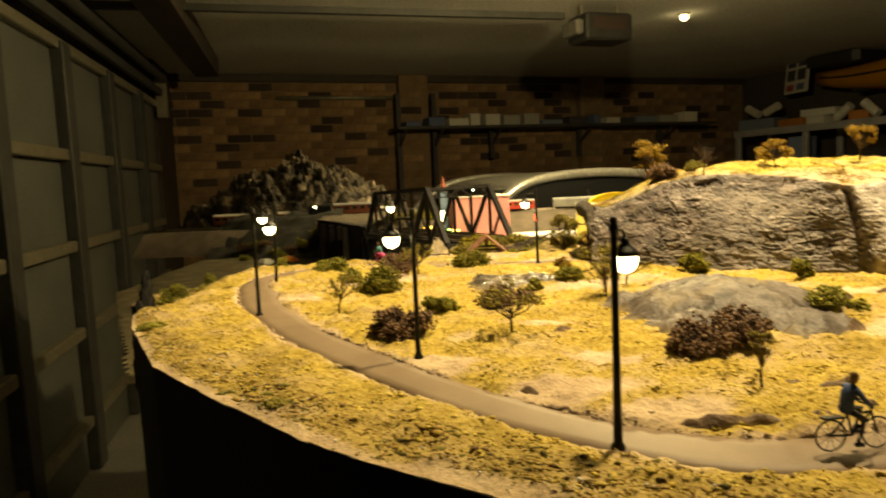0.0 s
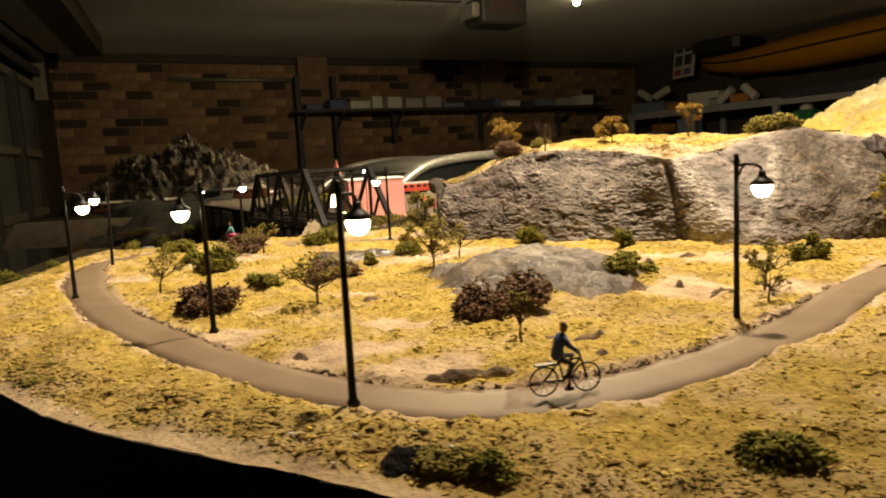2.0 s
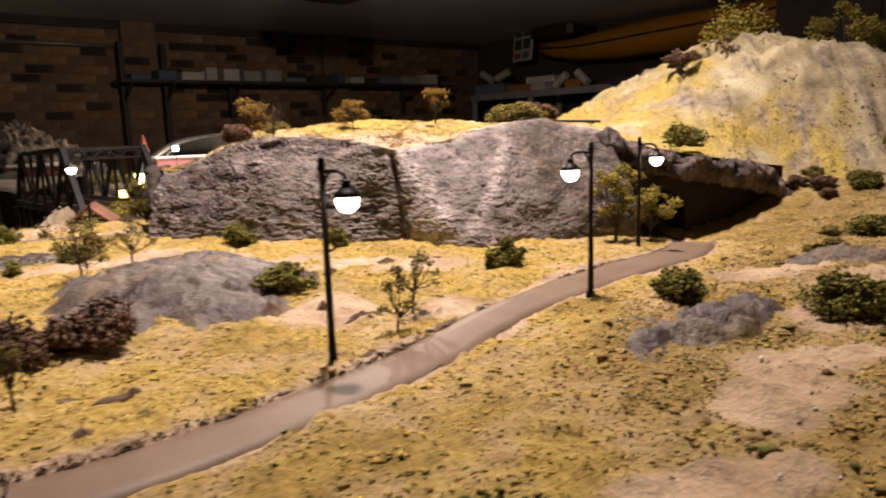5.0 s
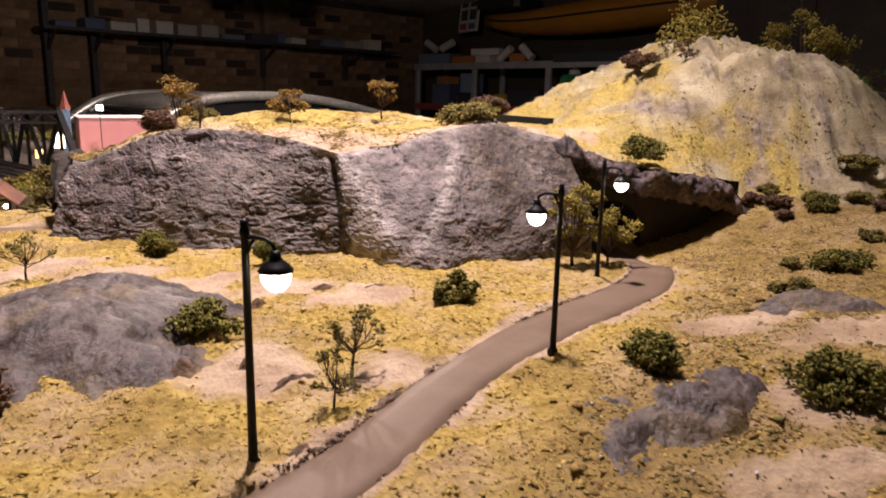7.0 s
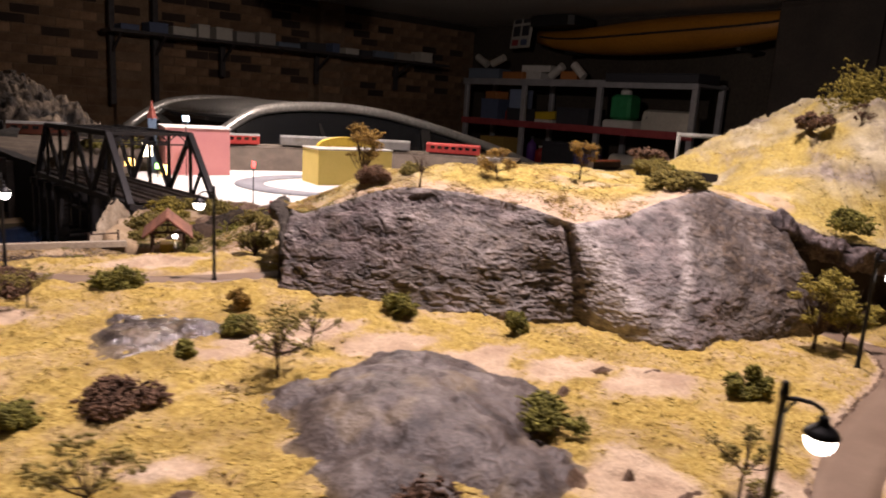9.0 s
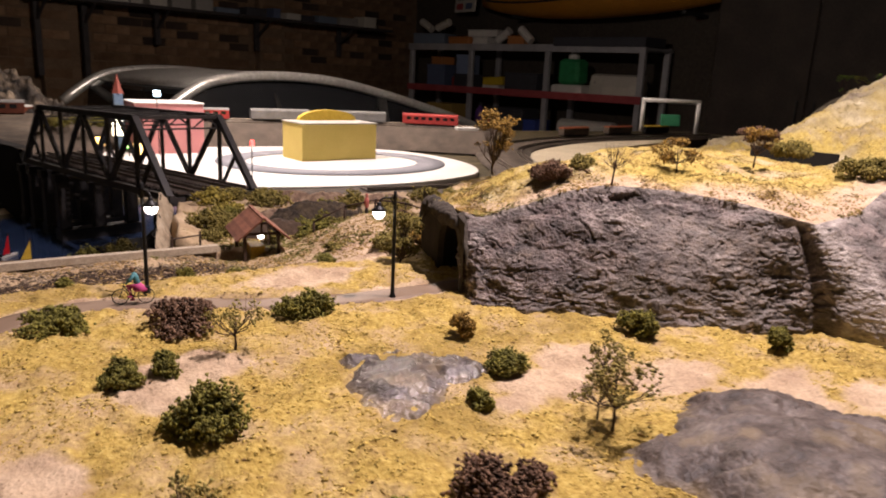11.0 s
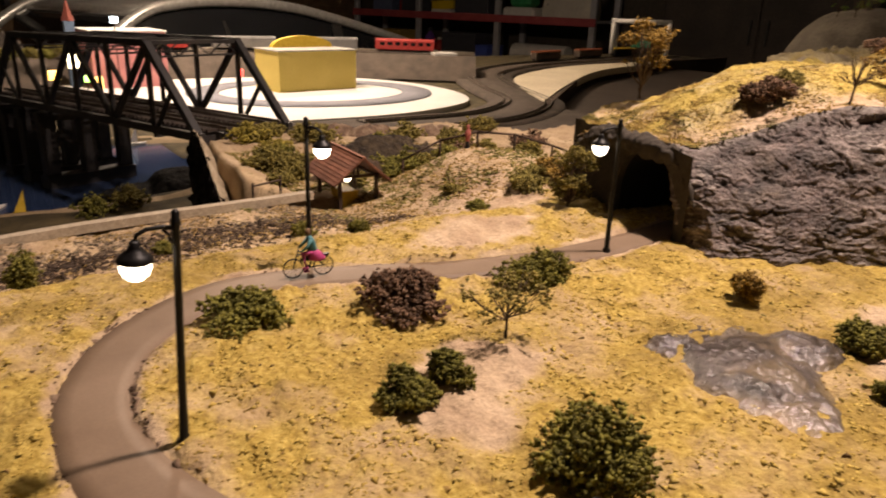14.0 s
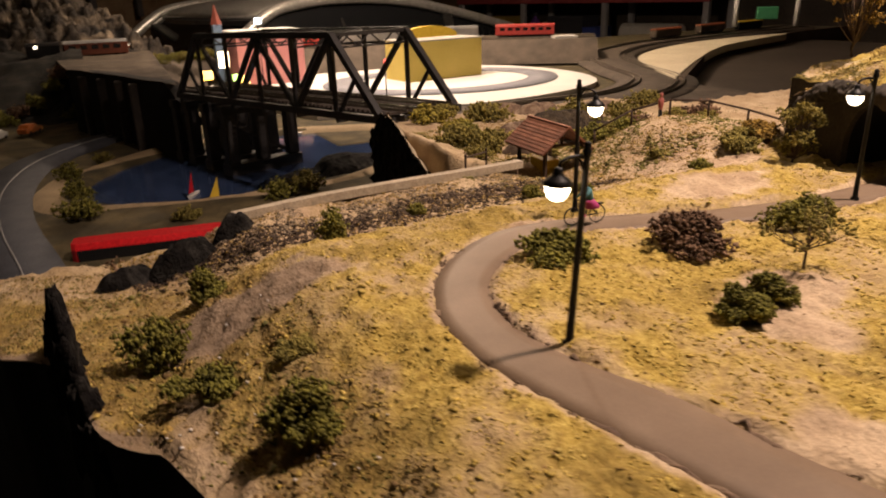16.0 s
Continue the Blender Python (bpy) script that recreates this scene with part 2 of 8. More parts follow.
    if foam:
        through_light, blend = n.new("ShaderNodeBsdfTranslucent"), n.new("ShaderNodeMixShader")
        l.new(out, through_light.inputs["Color"])
        blend.inputs["Fac"].default_value = foam
        l.new(b.outputs["BSDF"], blend.inputs[1])
        l.new(through_light.outputs["BSDF"], blend.inputs[2])
        l.new(blend.outputs["Shader"], n["Material Output"].inputs["Surface"])
    return m


def glow(name, colour, strength, base=(0.9, 0.9, 0.85)):
    m = bpy.data.materials.new(name)
    m.use_nodes = True
    b = m.node_tree.nodes["Principled BSDF"]
    b.inputs["Base Color"].default_value = (*base, 1)
    b.inputs["Emission Color"].default_value = (*colour, 1)
    b.inputs["Emission Strength"].default_value = strength
    return m


DIRT = material("tan_sand", [(0.36, 0.25, 0.16), (0.46, 0.34, 0.22), (0.56, 0.43, 0.29)], 45, 0.95, 0.9, 620, dist=0.0012, tones=(0.82, 1.14),
                mix2=[("turf", [(0.25, 0.162, 0.034), (0.395, 0.278, 0.062), (0.51, 0.385, 0.108)], 420), ("rust", [(0.105, 0.066, 0.018), (0.21, 0.138, 0.034), (0.31, 0.212, 0.055)], 260),
                      ("plaster", [(0.19, 0.152, 0.085), (0.28, 0.232, 0.14), (0.37, 0.315, 0.205)], 50), ("earth", [(0.13, 0.088, 0.058), (0.20, 0.142, 0.096), (0.28, 0.205, 0.142)], 120)])
MOUND = material("olive_sand", [(0.20, 0.16, 0.082), (0.41, 0.345, 0.20), (0.60, 0.525, 0.34)], 38, 0.95, 0.7, 560, dist=0.0014, detail=11, tones=(0.8, 1.16),
                 mix2=[("turf", [(0.30, 0.21, 0.05), (0.44, 0.33, 0.08), (0.54, 0.43, 0.13)], 420), ("sand", [(0.38, 0.27, 0.175), (0.47, 0.35, 0.23), (0.55, 0.43, 0.30)], 90),
                       ("rock", [(0.11, 0.088, 0.066), (0.25, 0.205, 0.158), (0.42, 0.36, 0.29)], 170)])
BLACK_ROCK = material("black_and_shaded_plaster", [(0.004, 0.0035, 0.0035), (0.009, 0.008, 0.007), (0.030, 0.028, 0.025)], 130, 0.9, 0.8, 600, dist=0.0015, detail=10, spec=0.1)
TURF = material("yellow_turf", [(0.36, 0.245, 0.055), (0.48, 0.348, 0.085), (0.57, 0.435, 0.13)], 55, 0.95, 0.2, 1500, island=0.22)
TURF_BROWN = material("brown_turf", [(0.12, 0.068, 0.026), (0.24, 0.15, 0.055)], 60, 0.95, 0.3, 1500, island=0.35)
TURF_RUST = material("rust_turf", [(0.24, 0.15, 0.042), (0.35, 0.235, 0.07)], 60, 0.95, 0.2, 1500, island=0.25)
TURF_PALE = material("pale_olive_turf", [(0.30, 0.245, 0.085), (0.42, 0.35, 0.14), (0.50, 0.43, 0.20)], 60, 0.95, 0.2, 1500, island=0.25)
TURF_GREEN = material("green_turf", [(0.09, 0.085, 0.02), (0.21, 0.18, 0.045)], 60, 0.95, 0.3, 1500, island=0.35)
ROADM = material("brown_path_paint", [(0.162, 0.110, 0.072), (0.190, 0.132, 0.088), (0.218, 0.155, 0.105)], 40, 0.55, 0.15, 1200, spec=0.3, dist=0.0003, tones=(0.94, 1.05))
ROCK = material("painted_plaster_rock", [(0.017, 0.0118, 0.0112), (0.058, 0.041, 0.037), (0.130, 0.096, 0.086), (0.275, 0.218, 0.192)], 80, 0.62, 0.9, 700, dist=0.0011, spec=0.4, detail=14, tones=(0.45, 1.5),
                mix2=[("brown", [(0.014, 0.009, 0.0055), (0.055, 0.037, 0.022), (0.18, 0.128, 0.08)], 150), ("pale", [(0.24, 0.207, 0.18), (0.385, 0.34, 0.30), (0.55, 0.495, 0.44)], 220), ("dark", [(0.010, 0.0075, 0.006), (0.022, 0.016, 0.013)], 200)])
ROCK_WET = material("glossy_grey_boulder", [(0.026, 0.020, 0.017), (0.06, 0.048, 0.041), (0.095, 0.080, 0.071), (0.17, 0.149, 0.134)], 60, 0.2, 0.9, 500, dist=0.0012, detail=12, spec=0.7, tones=(0.55, 1.4),
                    mix2=("pale", [(0.20, 0.15, 0.08), (0.32, 0.24, 0.13)], 220))
ROCK_LOW = material("grey_boulder", [(0.034, 0.025, 0.020), (0.078, 0.060, 0.050), (0.115, 0.092, 0.078), (0.175, 0.147, 0.128)], 70, 0.55, 0.8, 620, dist=0.0009, detail=13, spec=0.35, tones=(0.6, 1.35),
                    mix2=("pale", [(0.20, 0.15, 0.08), (0.32, 0.24, 0.13)], 220))
HOLLOW = material("dark_scrub_hollow", [(0.012, 0.008, 0.005), (0.034, 0.024, 0.014), (0.075, 0.054, 0.030)], 110, 0.95, 0.8, 600, dist=0.0015, detail=10)
ROCK_RED = material("brown_edge_rock", [(0.08, 0.05, 0.035), (0.17, 0.11, 0.07), (0.30, 0.22, 0.15)], 120, 0.85, 0.8, 700, dist=0.001)
LEAF_G = material("dark_green_foam", [(0.115, 0.108, 0.020), (0.265, 0.240, 0.045)], 150, 0.95, 0.2, 2000, island=0.5, foam=0.2)
LEAF_O = material("olive_foam", [(0.15, 0.125, 0.03), (0.28, 0.225, 0.055)], 150, 0.95, 0.2, 2000, island=0.45, foam=0.15)
LEAF_R = material("brown_foam", [(0.10, 0.056, 0.034), (0.22, 0.130, 0.078)], 150, 0.95, 0.2, 2000, island=0.5, foam=0.12)
LEAF_Y = material("rust_yellow_foam", [(0.19, 0.11, 0.02), (0.32, 0.20, 0.04)], 150, 0.95, 0.2, 2000, island=0.45)
LEAF_T = material("yellow_olive_foam", [(0.22, 0.175, 0.028), (0.40, 0.325, 0.06)], 150, 0.95, 0.2, 2000, island=0.4, foam=0.15)
LEAF_W = material("pale_olive_foam", [(0.19, 0.155, 0.04), (0.34, 0.28, 0.08)], 150, 0.95, 0.2, 2000, island=0.4, foam=0.2)
LEAF_B = material("bright_green_foam", [(0.09, 0.16, 0.02), (0.16, 0.26, 0.03)], 150, 0.95, 0.2, 2000, island=0.45)
TWIG = material("dark_twig", [(0.05, 0.03, 0.02), (0.10, 0.065, 0.04)], 300, 0.9, 0.3, 900)
BLACK = material("black_metal", [(0.004, 0.004, 0.0045), (0.008, 0.0075, 0.0075)], 200, 0.45, 0.1, 900, spec=0.3)
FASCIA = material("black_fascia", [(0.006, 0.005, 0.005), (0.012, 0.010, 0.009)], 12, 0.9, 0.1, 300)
GLOBE = glow("lit_globe", (1.0, 0.93, 0.80), 9.0)

# ---- the lie of the land ----
ROAD = curve_points([(0.482, 0.470), (0.478, 0.438), (0.466, 0.402), (0.440, 0.362), (0.40, 0.325), (0.352, 0.298), (0.31, 0.274), (0.27, 0.25), (0.235, 0.228), (0.20, 0.207),
                     (0.165, 0.190), (0.138, 0.180), (0.112, 0.173), (0.088, 0.1725), (0.067, 0.178), (0.045, 0.192), (0.025, 0.212),
                     (0.002, 0.243), (-0.027, 0.290), (-0.056, 0.342), (-0.076, 0.388), (-0.093, 0.44), (-0.104, 0.49), (-0.115, 0.53),
                     (-0.114, 0.565), (-0.104, 0.590), (-0.086, 0.607), (-0.065, 0.617), (-0.038, 0.616), (-0.008, 0.606), (0.03, 0.592),
                     (0.08, 0.583), (0.12, 0.583), (0.17, 0.588)], 420)
FRONT = np.array([(-0.40, 1.10), (-0.31, 0.84), (-0.298, 0.79), (-0.285, 0.742), (-0.273, 0.700), (-0.263, 0.676), (-0.252, 0.665), (-0.245, 0.654), (-0.236, 0.618), (-0.231, 0.596), (-0.226, 0.586), (-0.220, 0.579), (-0.214, 0.572), (-0.2025, 0.531), (-0.1965, 0.508), (-0.156, 0.392), (-0.114, 0.301), (-0.075, 0.248), (-0.04, 0.204), (-0.012, 0.177),
                  (0.015, 0.155), (0.04, 0.135), (0.08, 0.105), (0.13, 0.08), (0.20, 0.06), (0.35, 0.045), (1.10, 0.03)])


ROAD_K = np.arange(420)
way_ = np.gradient(ROAD, axis=0)
way_ /= np.linalg.norm(way_, axis=1)[:, None]
ROAD = ROAD + np.stack([-way_[:, 1], way_[:, 0]], 1) * np.interp(ROAD_K, [55, 73, 87, 100, 113, 125, 140, 150, 262, 284, 300, 312, 319, 328, 336, 346],
                                                               [0.002, -0.001, -0.007, -0.0095, -0.0085, -0.004, -0.003, 0, 0, 0.0042, 0.004, 0.0035, 0.001, -0.002, -0.002, 0])[:, None]
for _ in range(12):
    ROAD[1:-1] = (ROAD[:-2] + 2 * ROAD[1:-1] + ROAD[2:]) / 4
ROAD_HALF = np.interp(ROAD_K, [0, 60, 75, 90, 100, 200, 260, 290, 310, 330, 420], [0.0115, 0.0115, 0.0125, 0.0115, 0.0102, 0.010, 0.0105, 0.0122, 0.0095, 0.0103, 0.0092])


def front(x):
    return np.interp(x, FRONT[:, 0], FRONT[:, 1])


def road_distance(x, y):
    """How far from the middle of the path, as if it were 20 mm wide all along."""
    x, y = np.asarray(x, float), np.asarray(y, float)
    best = np.full(x.shape, 9.0)
    for (px, py), k in zip(ROAD[::3], 0.0100 / ROAD_HALF[::3]):
        best = np.minimum(best, ((x - px) ** 2 + (y - py) ** 2) * k * k)
    return np.sqrt(best)


SAND = [(-0.165, 0.628, 0.035, 0.014), (-0.195, 0.640, 0.012, 0.008), (-0.204, 0.530, 0.011, 0.050), (0.005, 0.272, 0.020, 0.018), (0.036, 0.228, 0.026, 0.016), (0.066, 0.205, 0.020, 0.010), (0.066, 0.272, 0.020, 0.010),
        (0.139, 0.462, 0.022, 0.016), (0.168, 0.430, 0.026, 0.014), (0.200, 0.402, 0.030, 0.015), (0.232, 0.378, 0.030, 0.015), (0.262, 0.352, 0.026, 0.016), (-0.020, 0.520, 0.022, 0.017), (-0.036, 0.500, 0.014, 0.012),
        (0.056, 0.626, 0.040, 0.021), (0.107, 0.448, 0.024, 0.014), (0.086, 0.436, 0.014, 0.010), (0.232, 0.122, 0.024, 0.010), (0.278, 0.146, 0.026, 0.014), (0.306, 0.160, 0.030, 0.012), (0.358, 0.190, 0.030, 0.018),
        (0.399, 0.256, 0.035, 0.010), (0.430, 0.225, 0.040, 0.022), (0.12, 0.70, 0.03, 0.05), (0.20, 0.28, 0.022, 0.018), (0.235, 0.262, 0.016, 0.014), (0.06, 0.335, 0.014, 0.008), (-0.075, 0.45, 0.012, 0.018)]


def bare(x, y):
    """1 where the sand shows, 0 where turf lies."""
    b = 0
    for cx, cy, rx, ry in SAND:
        b = np.maximum(b, np.exp(-0.7 * (((x - cx) / rx) ** 2 + ((y - cy) / ry) ** 2)))
    n = fbm(x * 60, y * 60, 0, 31, 4)
    edge = np.exp(-((y - front(x)) / 0.011) ** 2) * 0.85
    side = np.exp(-((road_distance(x, y) - 0.011) / 0.0035) ** 2) * 0.65
    return sstep(0.34, 0.68, np.maximum(np.maximum(b, edge), side) + 0.42 * n)


def outer(x, y):
    """1 on the board's rim and the slope outside the path, where the turf is brown and olive."""
    return np.maximum(sstep(0.060, 0.022, y - front(x)), np.maximum(0.95 * sstep(-0.145, -0.175, x) * sstep(0.42, 0.49, y), np.maximum(0.95 * sstep(0.19, 0.28, x) * sstep(0.022, 0.055, np.interp(x, [0.2, 0.27, 0.352, 0.443, 0.5], [0.207, 0.25, 0.298, 0.364, 0.445]) - y), 0.75 * sstep(0.46, 0.54, x) * (y < 0.5))))


def plaster(x, y):
    """1 on the mountain's bare plaster flank, past the ragged edge of the turf."""
    line = np.interp(y, [0.24, 0.30, 0.378, 0.44, 0.469, 0.52, 0.56, 0.62], [0.70, 0.66, 0.635, 0.648, 0.648, 0.622, 0.640, 0.70])
    return sstep(-0.012, 0.014, x - line + 0.035 * fbm(x * 38, y * 38, 0, 35, 5))


def ditch(x):
    """Where the dark ditch below the gravel bank runs."""
    return np.interp(x, [-0.30, -0.184, -0.15, -0.117, -0.064, 0.01, 0.08, 0.16, 0.6], [0.785, 0.742, 0.728, 0.726, 0.734, 0.742, 0.727, 0.70, 0.70])


def land(x, y):
    x, y = np.asarray(x, float), np.asarray(y, float)
    z = -0.022 * sstep(0.0, 0.07, y - 0.645) * (1 - sstep(0.03, 0.07, x)) * (0.25 + 0.75 * sstep(-0.25, -0.15, x)) - 0.031 * sstep(-0.01, 0.12, y - 0.645) * sstep(0.03, 0.07, x)
    z = z - 0.030 * sstep(0.0, 0.09, -0.135 - x) * sstep(0.40, 0.55, y)
    z = z + 0.038 * np.tanh(0.058 * bump2(x, y, 0.182, 0.762, 0.055, 0.058) / 0.038)
    z = z + 0.024 * sstep(0.50, 0.68, x) * (1 - sstep(0.46, 0.52, y))
    z = z - 0.006 * sstep(0.10, 0.0, y - front(x)) * sstep(0.03, 0.12, x)
    z = z - 0.0175 * bump2(x, y, 0.485, 0.425, 0.066, 0.072) - 0.004 * bump2(x, y, 0.44, 0.30, 0.05, 0.04)
    z = z - 0.010 * sstep(-0.25, -0.33, x)
    wob = 0.012 * vnoise(x * 25, y * 25, 0, 5)
    bank = np.interp(y, [0.80, 0.862, 1.085, 1.12], [0.045, 0.013, 0.052, 0.056])
    drop = sstep(0.787, 0.800, y + wob * 0.4) * (1 - sstep(0.0, np.interp(y, [0.80, 0.862], [0.04, 0.018]), x - bank + wob * 0.4))
    drop = np.maximum(drop, sstep(0.0, 0.03, -0.335 - x + wob) * sstep(0.72, 0.76, y))
    z = z - 0.118 * drop
    back = sstep(1.06, 1.24, y) * (1 - drop)
    z = z - 0.105 * back
    return z


def rough_land(x, y):
    z = land(x, y)
    d = road_distance(x, y)
    off = sstep(0.0096, 0.0130, d) * (0.2 + 0.8 * sstep(0.0, 0.012, y - front(x)))
    z = z + off * (0.0032 * fbm(x * 40, y * 40, 0, 11, 4) + 0.0021 * fbm(x * 210, y * 210, 0, 12, 3) + 0.0012)
    return np.where(d < 0.0105, z - 0.0013 * sstep(0.0103, 0.0084, d), z)


# the board's scenery, finer where the camera passes
us = np.r_[np.linspace(-0.32, -0.262, 40)[:-1], np.linspace(-0.262, 0.46, 430), np.linspace(0.4625, 0.66, 80), np.linspace(0.668, 1.05, 50)]
vs = np.r_[np.linspace(0.028, 0.70, 400), np.linspace(0.703, 0.86, 60), np.linspace(0.866, 1.26, 60)]
X = us[None, :] + 0 * vs[:, None]
Y = np.maximum(vs[:, None], front(X))
Z = rough_land(X, Y)
me = grid_mesh("ground", X, Y, Z, keep=((Y[1:, :-1] > Y[:-1, :-1]) | (Y[1:, 1:] > Y[:-1, 1:])) & (Y[:-1, :-1] < np.interp(X[:-1, :-1], [0.2, 0.34, 0.4], [1.12, 1.06, 0.98])))
turf_here = 1 - bare(X, Y)
turf_here = turf_here * np.clip(0.88 + 0.9 * fbm(X * 70, Y * 70, 0, 33, 4), 0.3, 1) * (1 - 0.85 * sstep(-0.035, -0.02, Y - ditch(X))) * (1 - 0.2 * outer(X, Y))
at = me.attributes.new("turf", "FLOAT", "POINT")
at.data.foreach_set("value", turf_here.reshape(-1).astype(np.float32))
rusty = outer(X, Y) * (0.55 + 0.45 * np.maximum(sstep(0.02, 0.12, X), sstep(-0.13, -0.18, X))) * np.clip(0.85 + 0.9 * fbm(X * 55, Y * 55, 0, 37, 4), 0, 1) * (0.3 + 0.7 * turf_here)
rusty = np.maximum(rusty, 0.6 * sstep(0.02, 0.45, fbm(X * 30, Y * 30, 0, 39, 5)) * turf_here)
at = me.attributes.new("rust", "FLOAT", "POINT")
at.data.foreach_set("value", np.clip(rusty, 0, 1).reshape(-1).astype(np.float32))
at = me.attributes.new("plaster", "FLOAT", "POINT")
at.data.foreach_set("value", (plaster(X, Y) * (Y < 0.6)).reshape(-1).astype(np.float32))
at = me.attributes.new("earth", "FLOAT", "POINT")
at.data.foreach_set("value", (0.85 * bare(X, Y) * sstep(-0.13, -0.155, X) * sstep(0.56, 0.60, Y)).reshape(-1).astype(np.float32))
me.materials.append(DIRT)
tagged(new("ground", me), "sandy model railway ground with patchy yellow turf", "ground", kind="structure")

# the edge board that hangs below the scenery
b = Build()
ex = np.r_[np.linspace(-0.32, -0.20, 90), np.linspace(-0.198, -0.02, 60), np.linspace(-0.016, 1.05, 60)]
ey = front(ex)
ez = rough_land(ex, ey)
n = len(ex)
verts = [(ex[i], ey[i], ez[i] - 0.0005) for i in range(n)] + [(ex[i] + 0.004, ey[i] + 0.006, -0.55) for i in range(n)]
b.add(verts, [(i, n + i, n + i + 1, i + 1) for i in range(n - 1)])
tagged(part("board_fascia", b, FASCIA, smooth=True), "black curved fascia under the layout board edge", "fascia", kind="structure")

# the cycle path
t = np.gradient(ROAD, axis=0)
t /= np.linalg.norm(t, axis=1)[:, None]
nrm = np.stack([-t[:, 1], t[:, 0]], 1)
half = ROAD_HALF + 0.0004 * vnoise(np.arange(len(ROAD)) * 0.12, 0, 0, 3)
rows = []
for k, (o, dz) in enumerate(((-1.05, -0.0035), (-1.0, 0.0002), (-0.5, 0.0005), (0, 0.0006), (0.5, 0.0005), (1.0, 0.0002), (1.05, -0.0035))):
    p = ROAD + nrm * (o * half)[:, None]
    rows.append(np.c_[p, land(p[:, 0], p[:, 1]) + dz])
rows = np.array(rows)
me = grid_mesh("cycle_path", rows[..., 0].T, rows[..., 1].T, rows[..., 2].T)
me.materials.append(ROADM)
tagged(new("cycle_path", me), "smooth brown painted cycle path with a slight sheen", "path", kind="structure")

# ---- the rock hill ----
BASE = [(0.1395, 0.569, 0), (0.136, 0.555, 0), (0.134, 0.546, 0), (0.150, 0.527, 0), (0.170, 0.516, 0), (0.195, 0.495, 0), (0.222, 0.472, 0), (0.245, 0.455, 0), (0.266, 0.449, 0),
        (0.279, 0.437, 0), (0.293, 0.403, 0), (0.318, 0.382, 0), (0.36, 0.389, 0), (0.40, 0.394, 0), (0.432, 0.402, 0)]
TOP = [(0.150, 0.595, 0.045), (0.152, 0.585, 0.044), (0.158, 0.578, 0.043), (0.172, 0.566, 0.050), (0.192, 0.552, 0.060), (0.213, 0.538, 0.066), (0.245, 0.512, 0.066), (0.268, 0.485, 0.062),
       (0.286, 0.455, 0.0555), (0.318, 0.452, 0.060), (0.355, 0.462, 0.068), (0.40, 0.474, 0.073), (0.438, 0.450, 0.063)]
NU, NV = 1000, 150
pb, pt = np.array(BASE), np.array(TOP)
s = np.linspace(0, len(BASE) - 1, NU)
st = np.interp(s, [0, 8, 9.4, 14], [0, 7.4, 8.0, 12])
lo = np.stack([np.interp(s, range(len(BASE)), pb[:, k]) for k in range(3)], 1)
hi = np.stack([np.interp(st, range(len(TOP)), pt[:, k]) for k in range(3)], 1)
for arr in (lo, hi):
    for _ in range(14):
        arr[1:-1] = (arr[:-2] + 2 * arr[1:-1] + arr[2:]) / 4
v = np.linspace(-0.12, 1, NV)[:, None, None]
S = lo[None] * (1 - v) + hi[None] * v
lean = np.clip(v, 0, 1) ** 1.6
S[..., 0] = lo[None, :, 0] * (1 - lean[..., 0]) + hi[None, :, 0] * lean[..., 0]
S[..., 1] = lo[None, :, 1] * (1 - lean[..., 0]) + hi[None, :, 1] * lean[..., 0]
du = np.gradient(S, axis=1)
dv = np.gradient(S, axis=0)
N = np.cross(du, dv)
N /= np.linalg.norm(N, axis=-1)[..., None] + 1e-9
px, py, pz = S[..., 0], S[..., 1], S[..., 2]
right = sstep(9.0, 9.5, s)[None] + 0 * px
big = fbm(px * 28, py * 28, pz * 34, 41, 3)
chunk = facets(px, py, pz * 1.7, 62, 47, 1.35)
block = facets(px, py, pz * 2.0, 135, 147, 1.5)
chip = facets(px, py, pz * 2.1, 300, 247, 1.5)
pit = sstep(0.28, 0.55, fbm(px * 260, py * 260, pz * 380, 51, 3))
fine = fbm(px * 520, py * 520, pz * 520, 53, 3)
calm = 0.62 + 0.38 * sstep(-0.1, 0.35, fbm(px * 30, py * 30, pz * 30, 60, 3))
grit = facets(px, py, pz, 640, 347, 1.4)
small = (0.0020 - 0.0011 * right) * chunk + (0.00105 - 0.0005 * right) * block + (0.00078 - 0.0003 * right) * chip + 0.00028 * grit - 0.0009 * pit + 0.0005 * fine
disp = 0.0066 * big + 0.0020 * fbm(px * 22, py * 22, pz * 90, 48, 3) + small * calm * (0.70 + 0.1 * right)
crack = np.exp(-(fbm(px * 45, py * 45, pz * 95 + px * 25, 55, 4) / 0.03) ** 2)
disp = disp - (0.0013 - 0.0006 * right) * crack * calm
# hollow corner where the two faces meet
disp = disp - 0.006 * np.exp(-((s[None] - 8.9) / 0.16) ** 2)
taper = sstep(1.0, 0.93, v[..., 0])
S = S + N * (disp * (0.3 + 0.7 * taper))[..., None]
HILLTOP_EDGE = S[-1].copy()
me = grid_mesh("rock_cliff", S[..., 0], S[..., 1], S[..., 2])
